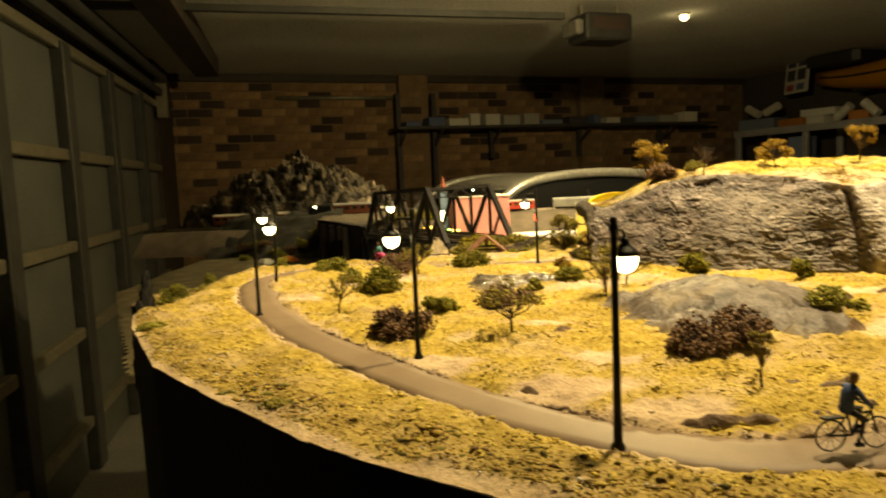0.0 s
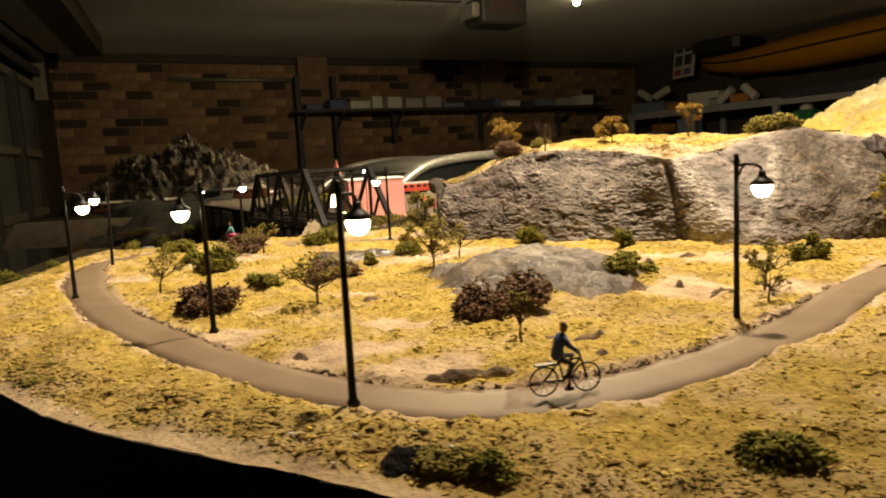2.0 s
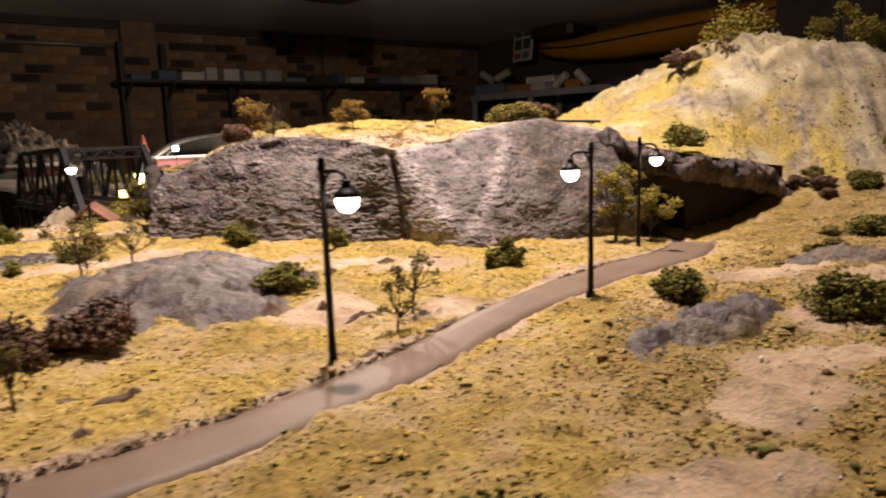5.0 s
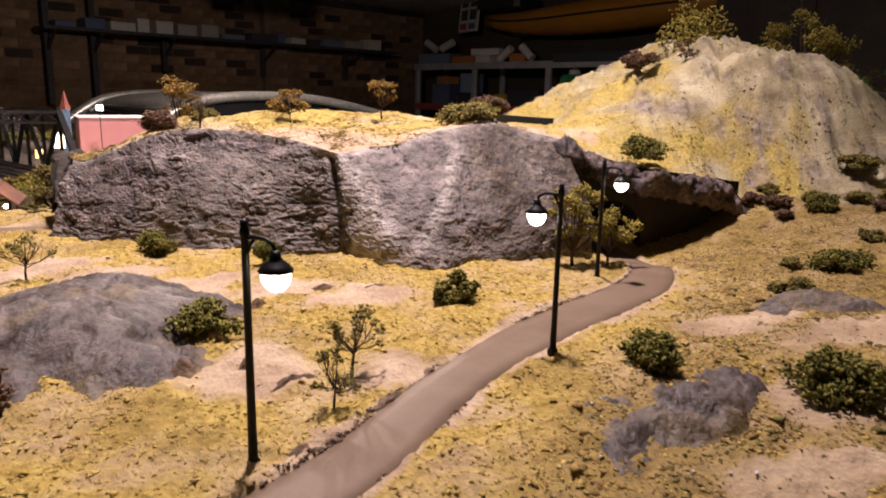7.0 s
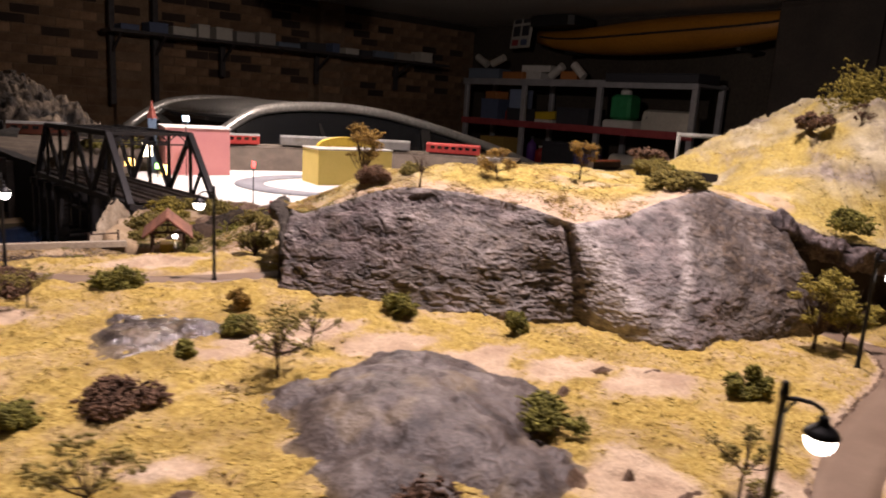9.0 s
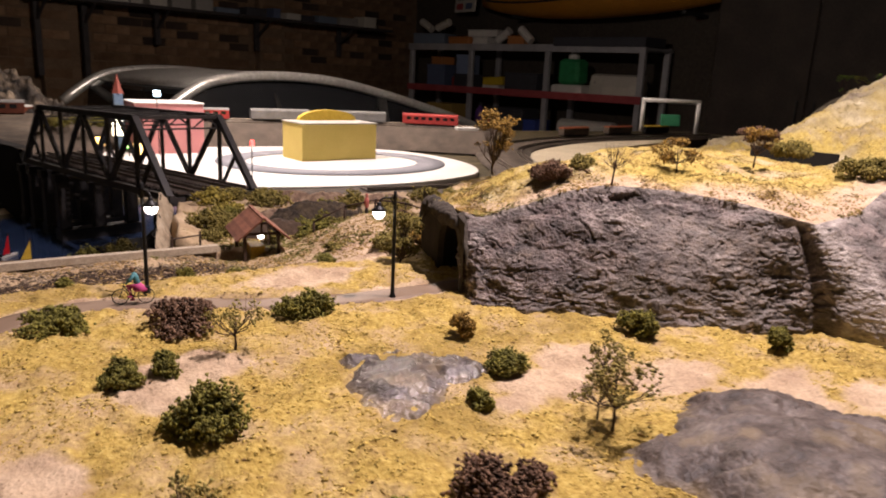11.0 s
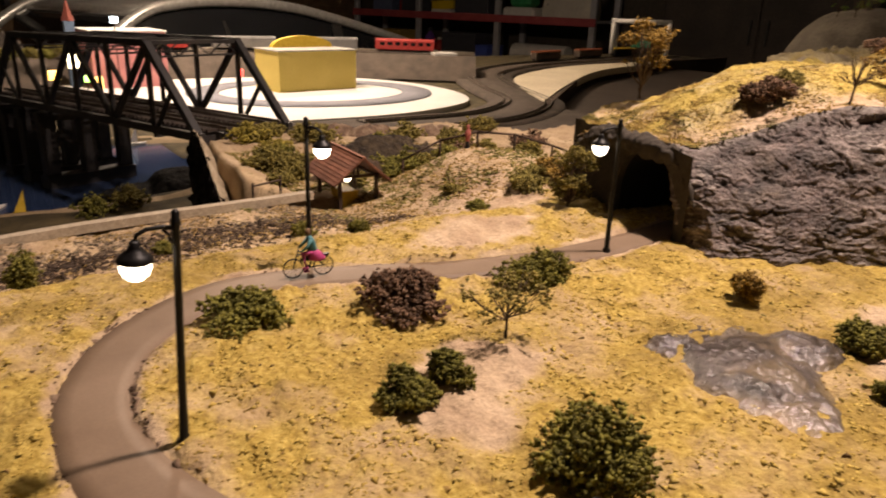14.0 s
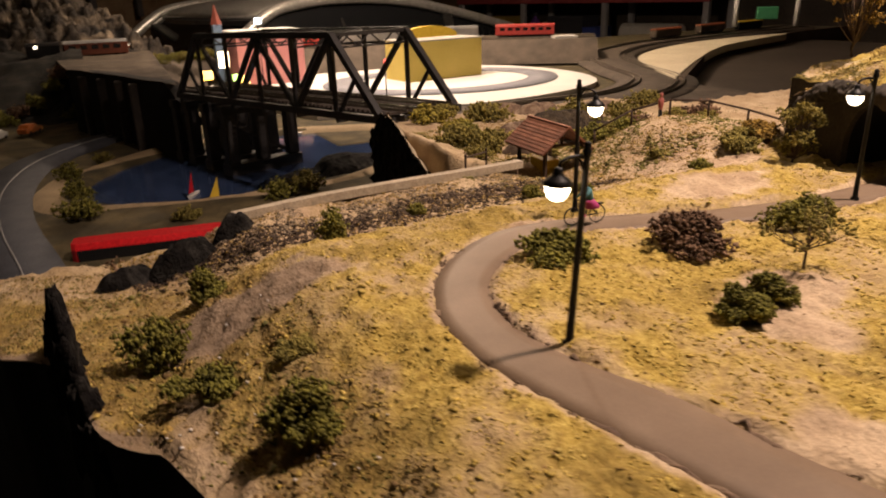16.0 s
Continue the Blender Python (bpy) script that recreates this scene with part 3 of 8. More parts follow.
# pale paint: a broad stroke beside the corner, slanting streaks further on, dusty upper edge
sv = s[None] + 0 * v[..., 0]
vv = v[..., 0] + 0 * s[None]
blot = 0.5 + 0.75 * fbm(px * 120, py * 120, pz * 160, 57, 4)
pale = sstep(9.15, 9.3, sv) * (1 - sstep(9.9, 10.6, sv + 0.8 * (vv - 0.5))) * 0.92
pale = np.maximum(pale, 1.05 * np.exp(-((sv - 11.0 - 1.8 * (vv - 0.4)) / 0.20) ** 2) * sstep(1.0, 0.75, vv))
pale = np.maximum(pale, 0.30 * sstep(9.2, 10.0, sv) * (1 - sstep(11.8, 12.4, sv)))
pale = np.maximum(pale, (0.20 + 0.18 * sstep(3.5, 6.5, sv) * (1 - right)) * sstep(-0.25, 0.35, fbm(px * 16, py * 16, pz * 24, 59, 3)))
pale = np.maximum(pale, 0.15 * np.exp(-((sv - 2.2) / 0.7) ** 2) * sstep(0.5, 0.9, vv))
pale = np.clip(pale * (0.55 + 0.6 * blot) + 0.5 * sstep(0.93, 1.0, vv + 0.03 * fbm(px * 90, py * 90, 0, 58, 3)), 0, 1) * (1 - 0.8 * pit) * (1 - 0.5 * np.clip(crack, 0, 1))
# proud chips are painted paler: highlights put into the colour
proud_pale = sstep(0.15, 0.85, 0.55 * block + 0.75 * chip + 0.3 * chunk + 0.4 * grit) * (0.55 + 0.9 * fbm(px * 34, py * 34, pz * 40, 63, 3))
pale = np.clip(np.maximum(pale, (0.85 - 0.35 * right) * proud_pale), 0, 1)
at = me.attributes.new("pale", "FLOAT", "POINT")
at.data.foreach_set("value", pale.reshape(-1).astype(np.float32))
# rusty brown wash in the middle of the near face and in blots elsewhere
brown = np.clip(0.9 * sstep(11.3, 12.2, sv) + 0.95 * np.exp(-((sv - 6.9) / 1.9) ** 2) * sstep(0.0, 0.25, vv) * sstep(1.0, 0.7, vv) + 0.9 * sstep(0.1, 0.5, fbm(px * 26, py * 26, pz * 30, 64, 4)), 0, 1) * (1 - 0.7 * right * sstep(11.9, 11.2, sv))
at = me.attributes.new("brown", "FLOAT", "POINT")
at.data.foreach_set("value", (0.85 * brown).reshape(-1).astype(np.float32))
# pits, cracks and sunken facets carry painted shade; the last term is dark blots
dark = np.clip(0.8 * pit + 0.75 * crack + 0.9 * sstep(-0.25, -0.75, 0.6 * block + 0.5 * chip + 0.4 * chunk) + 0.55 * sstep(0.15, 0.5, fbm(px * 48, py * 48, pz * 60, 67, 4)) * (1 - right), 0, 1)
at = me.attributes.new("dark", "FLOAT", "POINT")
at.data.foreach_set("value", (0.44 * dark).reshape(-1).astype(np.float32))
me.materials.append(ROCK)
tagged(new("rock_cliff", me), "craggy grey plaster rock cliff with dark washes and shade painted into its recesses", "cliff", kind="structure")


def hilltop(x, y):
    z = 0.066 + 0.006 * bump2(x, y, 0.40, 0.50, 0.07, 0.05) - 0.022 * sstep(0.23, 0.15, x)
    up = sstep(0.485, 0.70, x) * sstep(0.26, 0.55, y)
    z = z + 0.072 * up + 0.010 * bump2(x, y, 0.70, 0.56, 0.05, 0.05)
    z = z - 0.024 * sstep(0.42, 0.54, x) * (1 - sstep(0.38, 0.50, y))
    z = z - 0.085 * sstep(0.655, 0.78, y) * sstep(0.46, 0.56, x)
    z = z + up * (0.010 * fbm(x * 18, y * 18, 0, 67, 5) - 0.026 * np.abs(fbm(x * 9 + y * 9, y * 14 - x * 6, 0, 68, 4)) + 0.007)
    z = z - 0.020 * sstep(0.60, 0.69, y) * sstep(0.36, 0.22, x)
    z = z + 0.010 * bump2(x, y, 0.33, 0.60, 0.09, 0.05) - 0.021 * bump2(x, y, 0.512, 0.604, 0.050, 0.034)
    z = z - 0.055 * sstep(0.715, 0.90, x) * sstep(0.80, 0.68, y)
    gully = 0.654 - 0.163 * (y - 0.452) + 0.006 * vnoise(y * 60, 0, 0, 69)
    z = z - 0.008 * np.exp(-((x - gully) / 0.0035) ** 2) * sstep(0.43, 0.445, y) * sstep(0.53, 0.505, y)
    return z


# turf-covered top, run back from the cliff's edge and on round the mountain's foot
edge_more = np.array([(x, y, float(land(x, y)) - 0.004) for x, y in ((0.602, 0.418), (0.628, 0.396), (0.665, 0.362), (0.73, 0.318), (0.83, 0.27), (1.05, 0.22))])
LIP_LEFT = [(0.166, 0.668, 0.033), (0.156, 0.64, 0.043), (0.149, 0.612, 0.046), (0.147, 0.596, 0.0445)]
LIP_RIGHT = [(0.440, 0.446, 0.061), (0.455, 0.442, 0.0545), (0.487, 0.430, 0.0455), (0.520, 0.424, 0.0405), (0.550, 0.422, 0.0355), (0.570, 0.422, 0.029), (0.584, 0.421, 0.018)]
EDGE = np.r_[curve_points(LIP_LEFT, 40), HILLTOP_EDGE[2::2], curve_points(LIP_RIGHT, 60), curve_points(edge_more, 170)]
back_x = np.interp(np.linspace(0, 1, len(EDGE)), [0, 0.08, 0.55, 0.75, 1], [0.200, 0.205, 0.46, 0.66, 1.12])
back_y = np.interp(np.linspace(0, 1, len(EDGE)), [0, 0.3, 0.6, 0.8, 1], [0.695, 0.692, 0.74, 0.92, 0.98])
w = np.linspace(0, 1, 120)[:, None] ** 1.25
X2 = EDGE[None, :, 0] * (1 - w) + back_x[None] * w
Y2 = EDGE[None, :, 1] * (1 - w) + back_y[None] * w
blend = sstep(0.0, 0.22, w)
Z2 = EDGE[None, :, 2] * (1 - blend) + hilltop(X2, Y2) * blend
Z2 = Z2 + sstep(0, 0.04, w) * (0.0040 * fbm(X2 * 36, Y2 * 36, 0, 61, 4) + 0.0014 * fbm(X2 * 170, Y2 * 170, 0, 62, 3))
Z2[-1] = -0.05
flank = sstep(0.53, 0.60, X2) * sstep(0, 0.06, w)
slant = X2 * 0.84 - Y2 * 0.54
Z2 = Z2 + flank * (0.0034 * facets(slant * 2.4, (X2 * 0.54 + Y2 * 0.84) * 0.8, 0, 34, 265) - 0.0030 * np.exp(-(fbm(slant * 60, (X2 + Y2) * 18, 0, 266, 4) / 0.035) ** 2))
Z2 = Z2 + flank * (0.0028 * fbm(X2 * 60, Y2 * 60, 0, 263, 4) - 0.0045 * np.abs(fbm(X2 * 34, Y2 * 52, 0, 264, 4)) + 0.0030 * facets(X2 + 0.6 * Y2, Y2 * 0.6, 0, 16, 261) + 0.0012 * facets(X2, Y2, 0, 60, 262))
Z2[-1] = -0.05
me = grid_mesh("hilltop", X2, Y2, Z2)
blotch = fbm(X2 * 40, Y2 * 40, 0, 66, 5)
sandy = np.clip(sstep(0.17, 0.03, w + 0.05 * fbm(X2 * 30, Y2 * 30, 0, 65, 3)) * 0.95 * (X2 < 0.5) + 0.92 * plaster(X2, Y2) + sstep(0.49, 0.56, X2) * (0.22 + 0.36 * sstep(0.075, 0.12, Z2)) + 1.3 * blotch
                + 0.8 * bump2(X2, Y2, 0.597, 0.497, 0.04, 0.012) + 0.5 * bump2(X2, Y2, 0.555, 0.44, 0.03, 0.012), 0, 1)
at = me.attributes.new("turf", "FLOAT", "POINT")
at.data.foreach_set("value", (1 - sandy).reshape(-1).astype(np.float32))
strip = sstep(0.20, 0.05, w + 0.07 * fbm(X2 * 30, Y2 * 30, 0, 65, 3)) * (X2 < 0.47) + 0.8 * sstep(0.2, 0.5, fbm(X2 * 24, Y2 * 24, 0, 70, 4)) * (X2 < 0.5)
at = me.attributes.new("sand", "FLOAT", "POINT")
at.data.foreach_set("value", np.clip(strip, 0, 1).reshape(-1).astype(np.float32))
sandy = np.maximum(sandy, np.clip(strip, 0, 1))
# a band of bare rock across the mountain's flank, and broken bits of it higher up
across = (Y2 - 0.5124 + 0.634 * (X2 - 0.5627)) / 1.18 + 0.004 * fbm(X2 * 50, Y2 * 50, 0, 267, 3)
rocky = 0.9 * np.exp(-((across - 0.001) / 0.0095) ** 2) * sstep(0.535, 0.565, X2) * sstep(0.67, 0.64, X2) * np.clip(0.75 + 1.2 * fbm(X2 * 80, Y2 * 80, 0, 268, 4), 0, 1)
rocky = rocky + flank * 0.7 * sstep(0.16, 0.42, fbm(slant * 70, (X2 + Y2) * 26, 0, 269, 4)) + flank * 0.8 * np.exp(-(fbm(slant * 60, (X2 + Y2) * 18, 0, 266, 4) / 0.03) ** 2) * (fbm(X2 * 30, Y2 * 30, 0, 270, 2) > 0.0)
at = me.attributes.new("rock", "FLOAT", "POINT")
at.data.foreach_set("value", np.clip(rocky, 0, 1).reshape(-1).astype(np.float32))
me.materials.append(MOUND)
tagged(new("hilltop", me), "turf-covered top of the model hill and sandy mountain", "hill", kind="structure")

# ---- loose turf, crumb by crumb ----
def scatter(n, x0, x1, y0, y1, seed):
    r = np.random.default_rng(seed)
    return r.uniform(x0, x1, n), r.uniform(y0, y1, n), r


def turf(name, label, mat, n, box, seed, size, keep, height):
    x, y, r = scatter(n, *box, seed)
    ok = keep(x, y, r)
    x, y = x[ok], y[ok]
    z = height(x, y)
    s = r.uniform(size[0], size[1], len(x))
    me = clump_mesh(name, np.stack([x, y, z + s * 0.10], 1), s * 1.1, seed + 1, 0.55, 0.4, "lying")
    me.materials.append(mat)
    return tagged(new(name, me), label, "turf", kind="stuff")


def on_turf(limit=0.5, patch=None):
    def keep(x, y, r):
        ok = (y > front(x) + 0.001) & (road_distance(x, y) > 0.0112) & (bare(x, y) < limit + 0.3 * r.uniform(-1, 1, len(x)))
        if patch is not None:
            ok &= patch(x, y, r)
        return ok
    return keep


def near_front(x, y):
    return 1.15 * outer(x, y) + 0.5 * sstep(-0.05, 0.0, y - ditch(x)) * (x < 0.12)


def clumped(x, y, r):
    return 0.6 * fbm(x * 190, y * 190, 0, 72, 3) + 0.5 * fbm(x * 45, y * 45, 0, 74, 3) > -0.18 + 0.25 * r.uniform(-1, 1, len(x))


turf("yellow_turf", "loose yellow foam turf crumbs over the ground", TURF, 125000, (-0.25, 0.40, 0.05, 0.37), 101, (0.00022, 0.0006), on_turf(0.5, lambda x, y, r: clumped(x, y, r) & (r.random(len(x)) > 0.55 * outer(x, y))), rough_land)
turf("yellow_turf", "loose yellow foam turf crumbs over the ground", TURF, 118000, (-0.28, 0.56, 0.37, 0.78), 103, (0.00028, 0.0007),
     on_turf(0.5, lambda x, y, r: clumped(x, y, r) & (y < ditch(x) - 0.022 + 0.006 * r.normal(size=len(x))) & (r.random(len(x)) > 0.75 * outer(x, y))), rough_land)
turf("brown_turf", "dark brown foam crumbs lying in patches", TURF_BROWN, 110000, (-0.28, 0.56, 0.05, 0.84), 111, (0.00025, 0.0007),
     on_turf(1.5, lambda x, y, r: (fbm(x * 130, y * 130, 0, 71, 4) + 0.34 * near_front(x, y) > 0.66 + 0.10 * r.uniform(-1, 1, len(x))) | ((np.abs(fbm(x * 34, y * 52, 0, 75, 3)) < 0.014) & (fbm(x * 20, y * 20, 0, 76, 2) > 0.02))), rough_land)
turf("rust_turf", "rusty ochre foam crumbs among the yellow turf", TURF_RUST, 90000, (-0.25, 0.56, 0.05, 0.70), 115, (0.0003, 0.0008),
     on_turf(0.7, lambda x, y, r: fbm(x * 110, y * 110, 0, 73, 4) + 0.34 * near_front(x, y) > 0.40 + 0.2 * r.uniform(-1, 1, len(x))), rough_land)
for name, label, mat, sd, lo_, hi_ in (("rim_turf", "rusty foam turf on the board's rim and slope", TURF_RUST, 141, -0.6, 0.0), ("rim_scrub", "olive foam scrub on the board's rim and slope", TURF_GREEN, 145, -0.15, 0.25),
                                       ("rim_crumbs", "dark brown crumbs on the board's rim and slope", TURF_BROWN, 147, 0.0, 0.32)):
    for box, n_ in (((-0.29, -0.12, 0.42, 0.79), 30000), ((-0.17, 0.20, 0.05, 0.42), 65000), ((0.18, 0.66, 0.03, 0.42), 70000)):
        turf(name, label, mat, n_, box, sd, (0.00025, 0.00075),
             on_turf(0.6, lambda x, y, r: (outer(x, y) * (1 - 0.85 * plaster(x, y)) > r.uniform(0.15, 1.0, len(x))) & (fbm(x * 70, y * 70, 0, sd, 4) > r.uniform(lo_, hi_, len(x))) & (y < ditch(x) + 0.01)), rough_land)
turf("green_turf", "olive foam crumbs lying in patches", TURF_GREEN, 60000, (-0.25, 0.56, 0.05, 0.95), 121, (0.0004, 0.0010),
     on_turf(1.5, lambda x, y, r: fbm(x * 40, y * 40, 0, 81, 4) + 0.22 * near_front(x, y) + 0.22 * sstep(0.66, 0.72, y) + 0.16 * sstep(0.68, 0.74, y) * sstep(0.04, 0.10, x) > 0.58 + 0.10 * r.uniform(-1, 1, len(x))), rough_land)

for mat, n_, sd, word in ((TURF, 60000, 151, "yellow"), (TURF_RUST, 9000, 153, "ochre"), (TURF_BROWN, 2600, 157, "brown")):
    turf("turf_tufts", "coarse %s foam tufts standing in the turf" % word, mat, n_, (-0.24, 0.56, 0.06, 0.67), sd, (0.0006, 0.0013),
         on_turf(0.5, lambda x, y, r: (fbm(x * 100, y * 100, 0, sd, 3) > 0.12 + 0.15 * r.uniform(-1, 1, len(x))) & (y < ditch(x) - 0.02)), rough_land)

for mat, n_, sd, word in ((TURF_BROWN, 5200, 161, "dark brown"), (TURF_GREEN, 5200, 163, "olive"), (TURF_RUST, 5200, 165, "rusty")):
    turf("slope_scrub", "coarse %s foam scrub on the slope and the board's rim" % word, mat, n_, (-0.26, 0.45, 0.06, 0.73), sd, (0.0009, 0.0024),
         on_turf(0.7, lambda x, y, r: (outer(x, y) > 0.4) & (fbm(x * 55, y * 55, 0, sd, 3) > 0.14) & (y < ditch(x))), rough_land)

# crumbs on the hilltop sheet, laid on its own vertices
r = np.random.default_rng(131)
pick = r.integers(0, X2.size, 42000)
hx, hy, hz = X2.reshape(-1)[pick], Y2.reshape(-1)[pick], Z2.reshape(-1)[pick]
ok = (hz > 0.02) & (sandy.reshape(-1)[pick] < 0.75 + 0.3 * r.uniform(-1, 1, len(pick))) & (np.repeat(w, X2.shape[1], 1).reshape(-1)[pick] > 0.03)
c = np.stack([hx, hy, hz], 1)[ok] + r.uniform(-0.0015, 0.0015, (ok.sum(), 3)) * (1, 1, 0.2)
me = clump_mesh("hill_turf", c, r.uniform(0.0004, 0.0009, len(c)), 132, 0.5, 0.4, "lying")
me.materials.append(TURF)
tagged(new("hill_turf", me), "loose yellow foam turf on the hilltop", "turf", kind="stuff")
for name, label, mat, lo_, hi_, sd in (("hill_crumbs", "olive and brown crumbs strewn over the mountain", TURF_GREEN, 0.38, 0.75, 135), ("hill_rubble", "dark brown crumbs strewn over the hill", TURF_BROWN, 0.45, 0.8, 137), ("hill_dry_grass", "rusty ochre crumbs strewn over the hill", TURF_RUST, 0.05, 0.5, 139)):
    pick = r.integers(0, X2.size, 75000)
    c = np.stack([X2.reshape(-1)[pick], Y2.reshape(-1)[pick], Z2.reshape(-1)[pick]], 1)
    ok = (c[:, 2] > 0.02) & (1.5 * fbm(c[:, 0] * 75, c[:, 1] * 75, 0, sd, 4) + 0.16 * sstep(0.50, 0.60, c[:, 0]) > r.uniform(lo_, hi_, len(c)))
    c = c[ok] + r.uniform(-0.0015, 0.0015, (ok.sum(), 3)) * (1, 1, 0.2)
    me = clump_mesh(name, c, r.uniform(0.0004, 0.0010, len(c)), sd + 1, 0.6, 0.4, "lying")
    me.materials.append(mat)
    tagged(new(name, me), label, "turf", kind="stuff")


pick = r.integers(0, X2.size, 110000)
c = np.stack([X2.reshape(-1)[pick], Y2.reshape(-1)[pick], Z2.reshape(-1)[pick]], 1)
ok = (c[:, 0] > 0.50) & (c[:, 2] > 0.02) & (plaster(c[:, 0], c[:, 1]) < 0.5) & (fbm(c[:, 0] * 50, c[:, 1] * 50, 0, 169, 4) > r.uniform(-0.3, 0.25, len(c))) & (rocky.reshape(-1)[pick] < r.uniform(0.1, 0.8, len(c)))
c = c[ok] + r.uniform(-0.0022, 0.0022, (ok.sum(), 3)) * (1, 1, 0.15)
me = clump_mesh("mountain_turf", c, r.uniform(0.0004, 0.0011, len(c)), 170, 0.5, 0.4, "lying")
me.materials.append(TURF_PALE)
tagged(new("mountain_turf", me), "pale olive foam turf thinly spread over the mountain", "turf", kind="stuff")

# ---- low boulders in the grass ----
def boulder(name, label, cx, cy, rx, ry, height, turn, seed, mat, rugged=1.0, lobes=()):
    """A low rock of one or more merged domes. lobes: further domes (x, y, rx, ry, height, turn)."""
    domes = [(cx, cy, rx, ry, height, turn), *lobes]
    x0, x1 = min(q[0] - 1.35 * max(q[2], q[3]) for q in domes), max(q[0] + 1.35 * max(q[2], q[3]) for q in domes)
    y0, y1 = min(q[1] - 1.35 * max(q[2], q[3]) for q in domes), max(q[1] + 1.35 * max(q[2], q[3]) for q in domes)
    nx = int(np.clip((x1 - x0) / 0.0011, 34, 130))
    ny = int(np.clip((y1 - y0) / 0.0011, 34, 130))
    gx, gy = np.meshgrid(np.linspace(x0, x1, nx), np.linspace(y0, y1, ny))
    rise = np.full(gx.shape, -9.0)
    for qx, qy, a, b_, h, t_ in domes:
        c, s_ = math.cos(radians(t_)), math.sin(radians(t_))
        u, v_ = ((gx - qx) * c + (gy - qy) * s_) / a, (-(gx - qx) * s_ + (gy - qy) * c) / b_
        d = np.sqrt(u * u + v_ * v_) + 0.16 * vnoise(gx * 1.6 / a, gy * 1.6 / a, 0, seed) + 0.07 * vnoise(gx * 5 / a, gy * 5 / a, 0, seed + 1)
        rise = np.maximum(rise, h * (1 - np.clip(d, 0, 3) ** 2.2))
    body = sstep(-0.001, 0.003, rise)
    k = min(1.0, max(rx, ry) / 0.03)
    z = land(gx, gy) + np.clip(rise, -0.006, None) + rugged * body * (0.0016 * k * facets(gx, gy, 0, 60 / k, seed + 3) + 0.0007 * facets(gx, gy, 0, 190, seed + 4) - 0.0016 * np.exp(-(fbm(gx * 22 + gy * 12, gy * 40, 0, seed + 13, 4) / 0.025) ** 2) + 0.0005 * fbm(gx * 420, gy * 420, 0, seed + 7, 3))
    inside = rise > -0.0045
    me = grid_mesh(name, gx, gy, z, keep=inside[:-1, :-1] & inside[1:, 1:] & inside[1:, :-1] & inside[:-1, 1:])
    dusty = np.clip(0.9 * sstep(0.003, -0.001, rise + 0.0016 * fbm(gx * 90, gy * 90, 0, seed + 9, 3)) + 0.38 * sstep(0.15, 0.5, fbm(gx * 60, gy * 60, 0, seed + 11, 4)), 0, 1)
    at = me.attributes.new("pale", "FLOAT", "POINT")
    at.data.foreach_set("value", dusty.reshape(-1).astype(np.float32))
    me.materials.append(mat)
    return tagged(new(name, me), label, "rock")


boulder("boulder", "broad flat grey plaster boulder in the turf", 0.150, 0.347, 0.050, 0.060, 0.0150, -14, 201, ROCK_LOW, 1.0, [(0.160, 0.384, 0.034, 0.024, 0.0125, -8), (0.118, 0.378, 0.024, 0.018, 0.007, 20), (0.186, 0.356, 0.024, 0.022, 0.008, -20), (0.124, 0.312, 0.024, 0.026, 0.008, 0), (0.163, 0.302, 0.026, 0.024, 0.008, 0)])
boulder("boulder", "small wet-looking grey boulder beside green bushes", 0.054, 0.474, 0.026, 0.034, 0.0050, -28, 211, ROCK_WET, 0.9, [(0.080, 0.472, 0.015, 0.016, 0.0062, 0), (0.048, 0.497, 0.014, 0.009, 0.004, -20), (0.066, 0.502, 0.018, 0.008, 0.002, 0)])
boulder("boulder", "crumbly grey rock outcrop on the bank", 0.308, 0.203, 0.034, 0.016, 0.0062, 18, 221, ROCK_LOW, 1.9, [(0.272, 0.192, 0.016, 0.010, 0.0045, 30), (0.283, 0.212, 0.012, 0.007, 0.004, 0), (0.326, 0.206, 0.016, 0.009, 0.006, 10), (0.262, 0.184, 0.006, 0.006, 0.003, 0)])
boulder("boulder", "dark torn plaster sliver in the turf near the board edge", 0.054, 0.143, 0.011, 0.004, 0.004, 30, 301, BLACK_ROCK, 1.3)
boulder("boulder", "low grey rock on the sandy bank", 0.445, 0.262, 0.034, 0.013, 0.006, -35, 231, ROCK_LOW, 1.6, [(0.418, 0.262, 0.012, 0.008, 0.004, 0)])

# a low dark mound in place of the shadowed scrub hollow
boulder("hollow_mound", "dark brown mound standing in for the shadowed scrub hollow behind the shelter", 0.180, 0.925, 0.050, 0.026, 0.021, 0, 311, HOLLOW, 1.8, [(0.150, 0.915, 0.026, 0.020, 0.016, 0), (0.212, 0.918, 0.024, 0.018, 0.013, 0)])

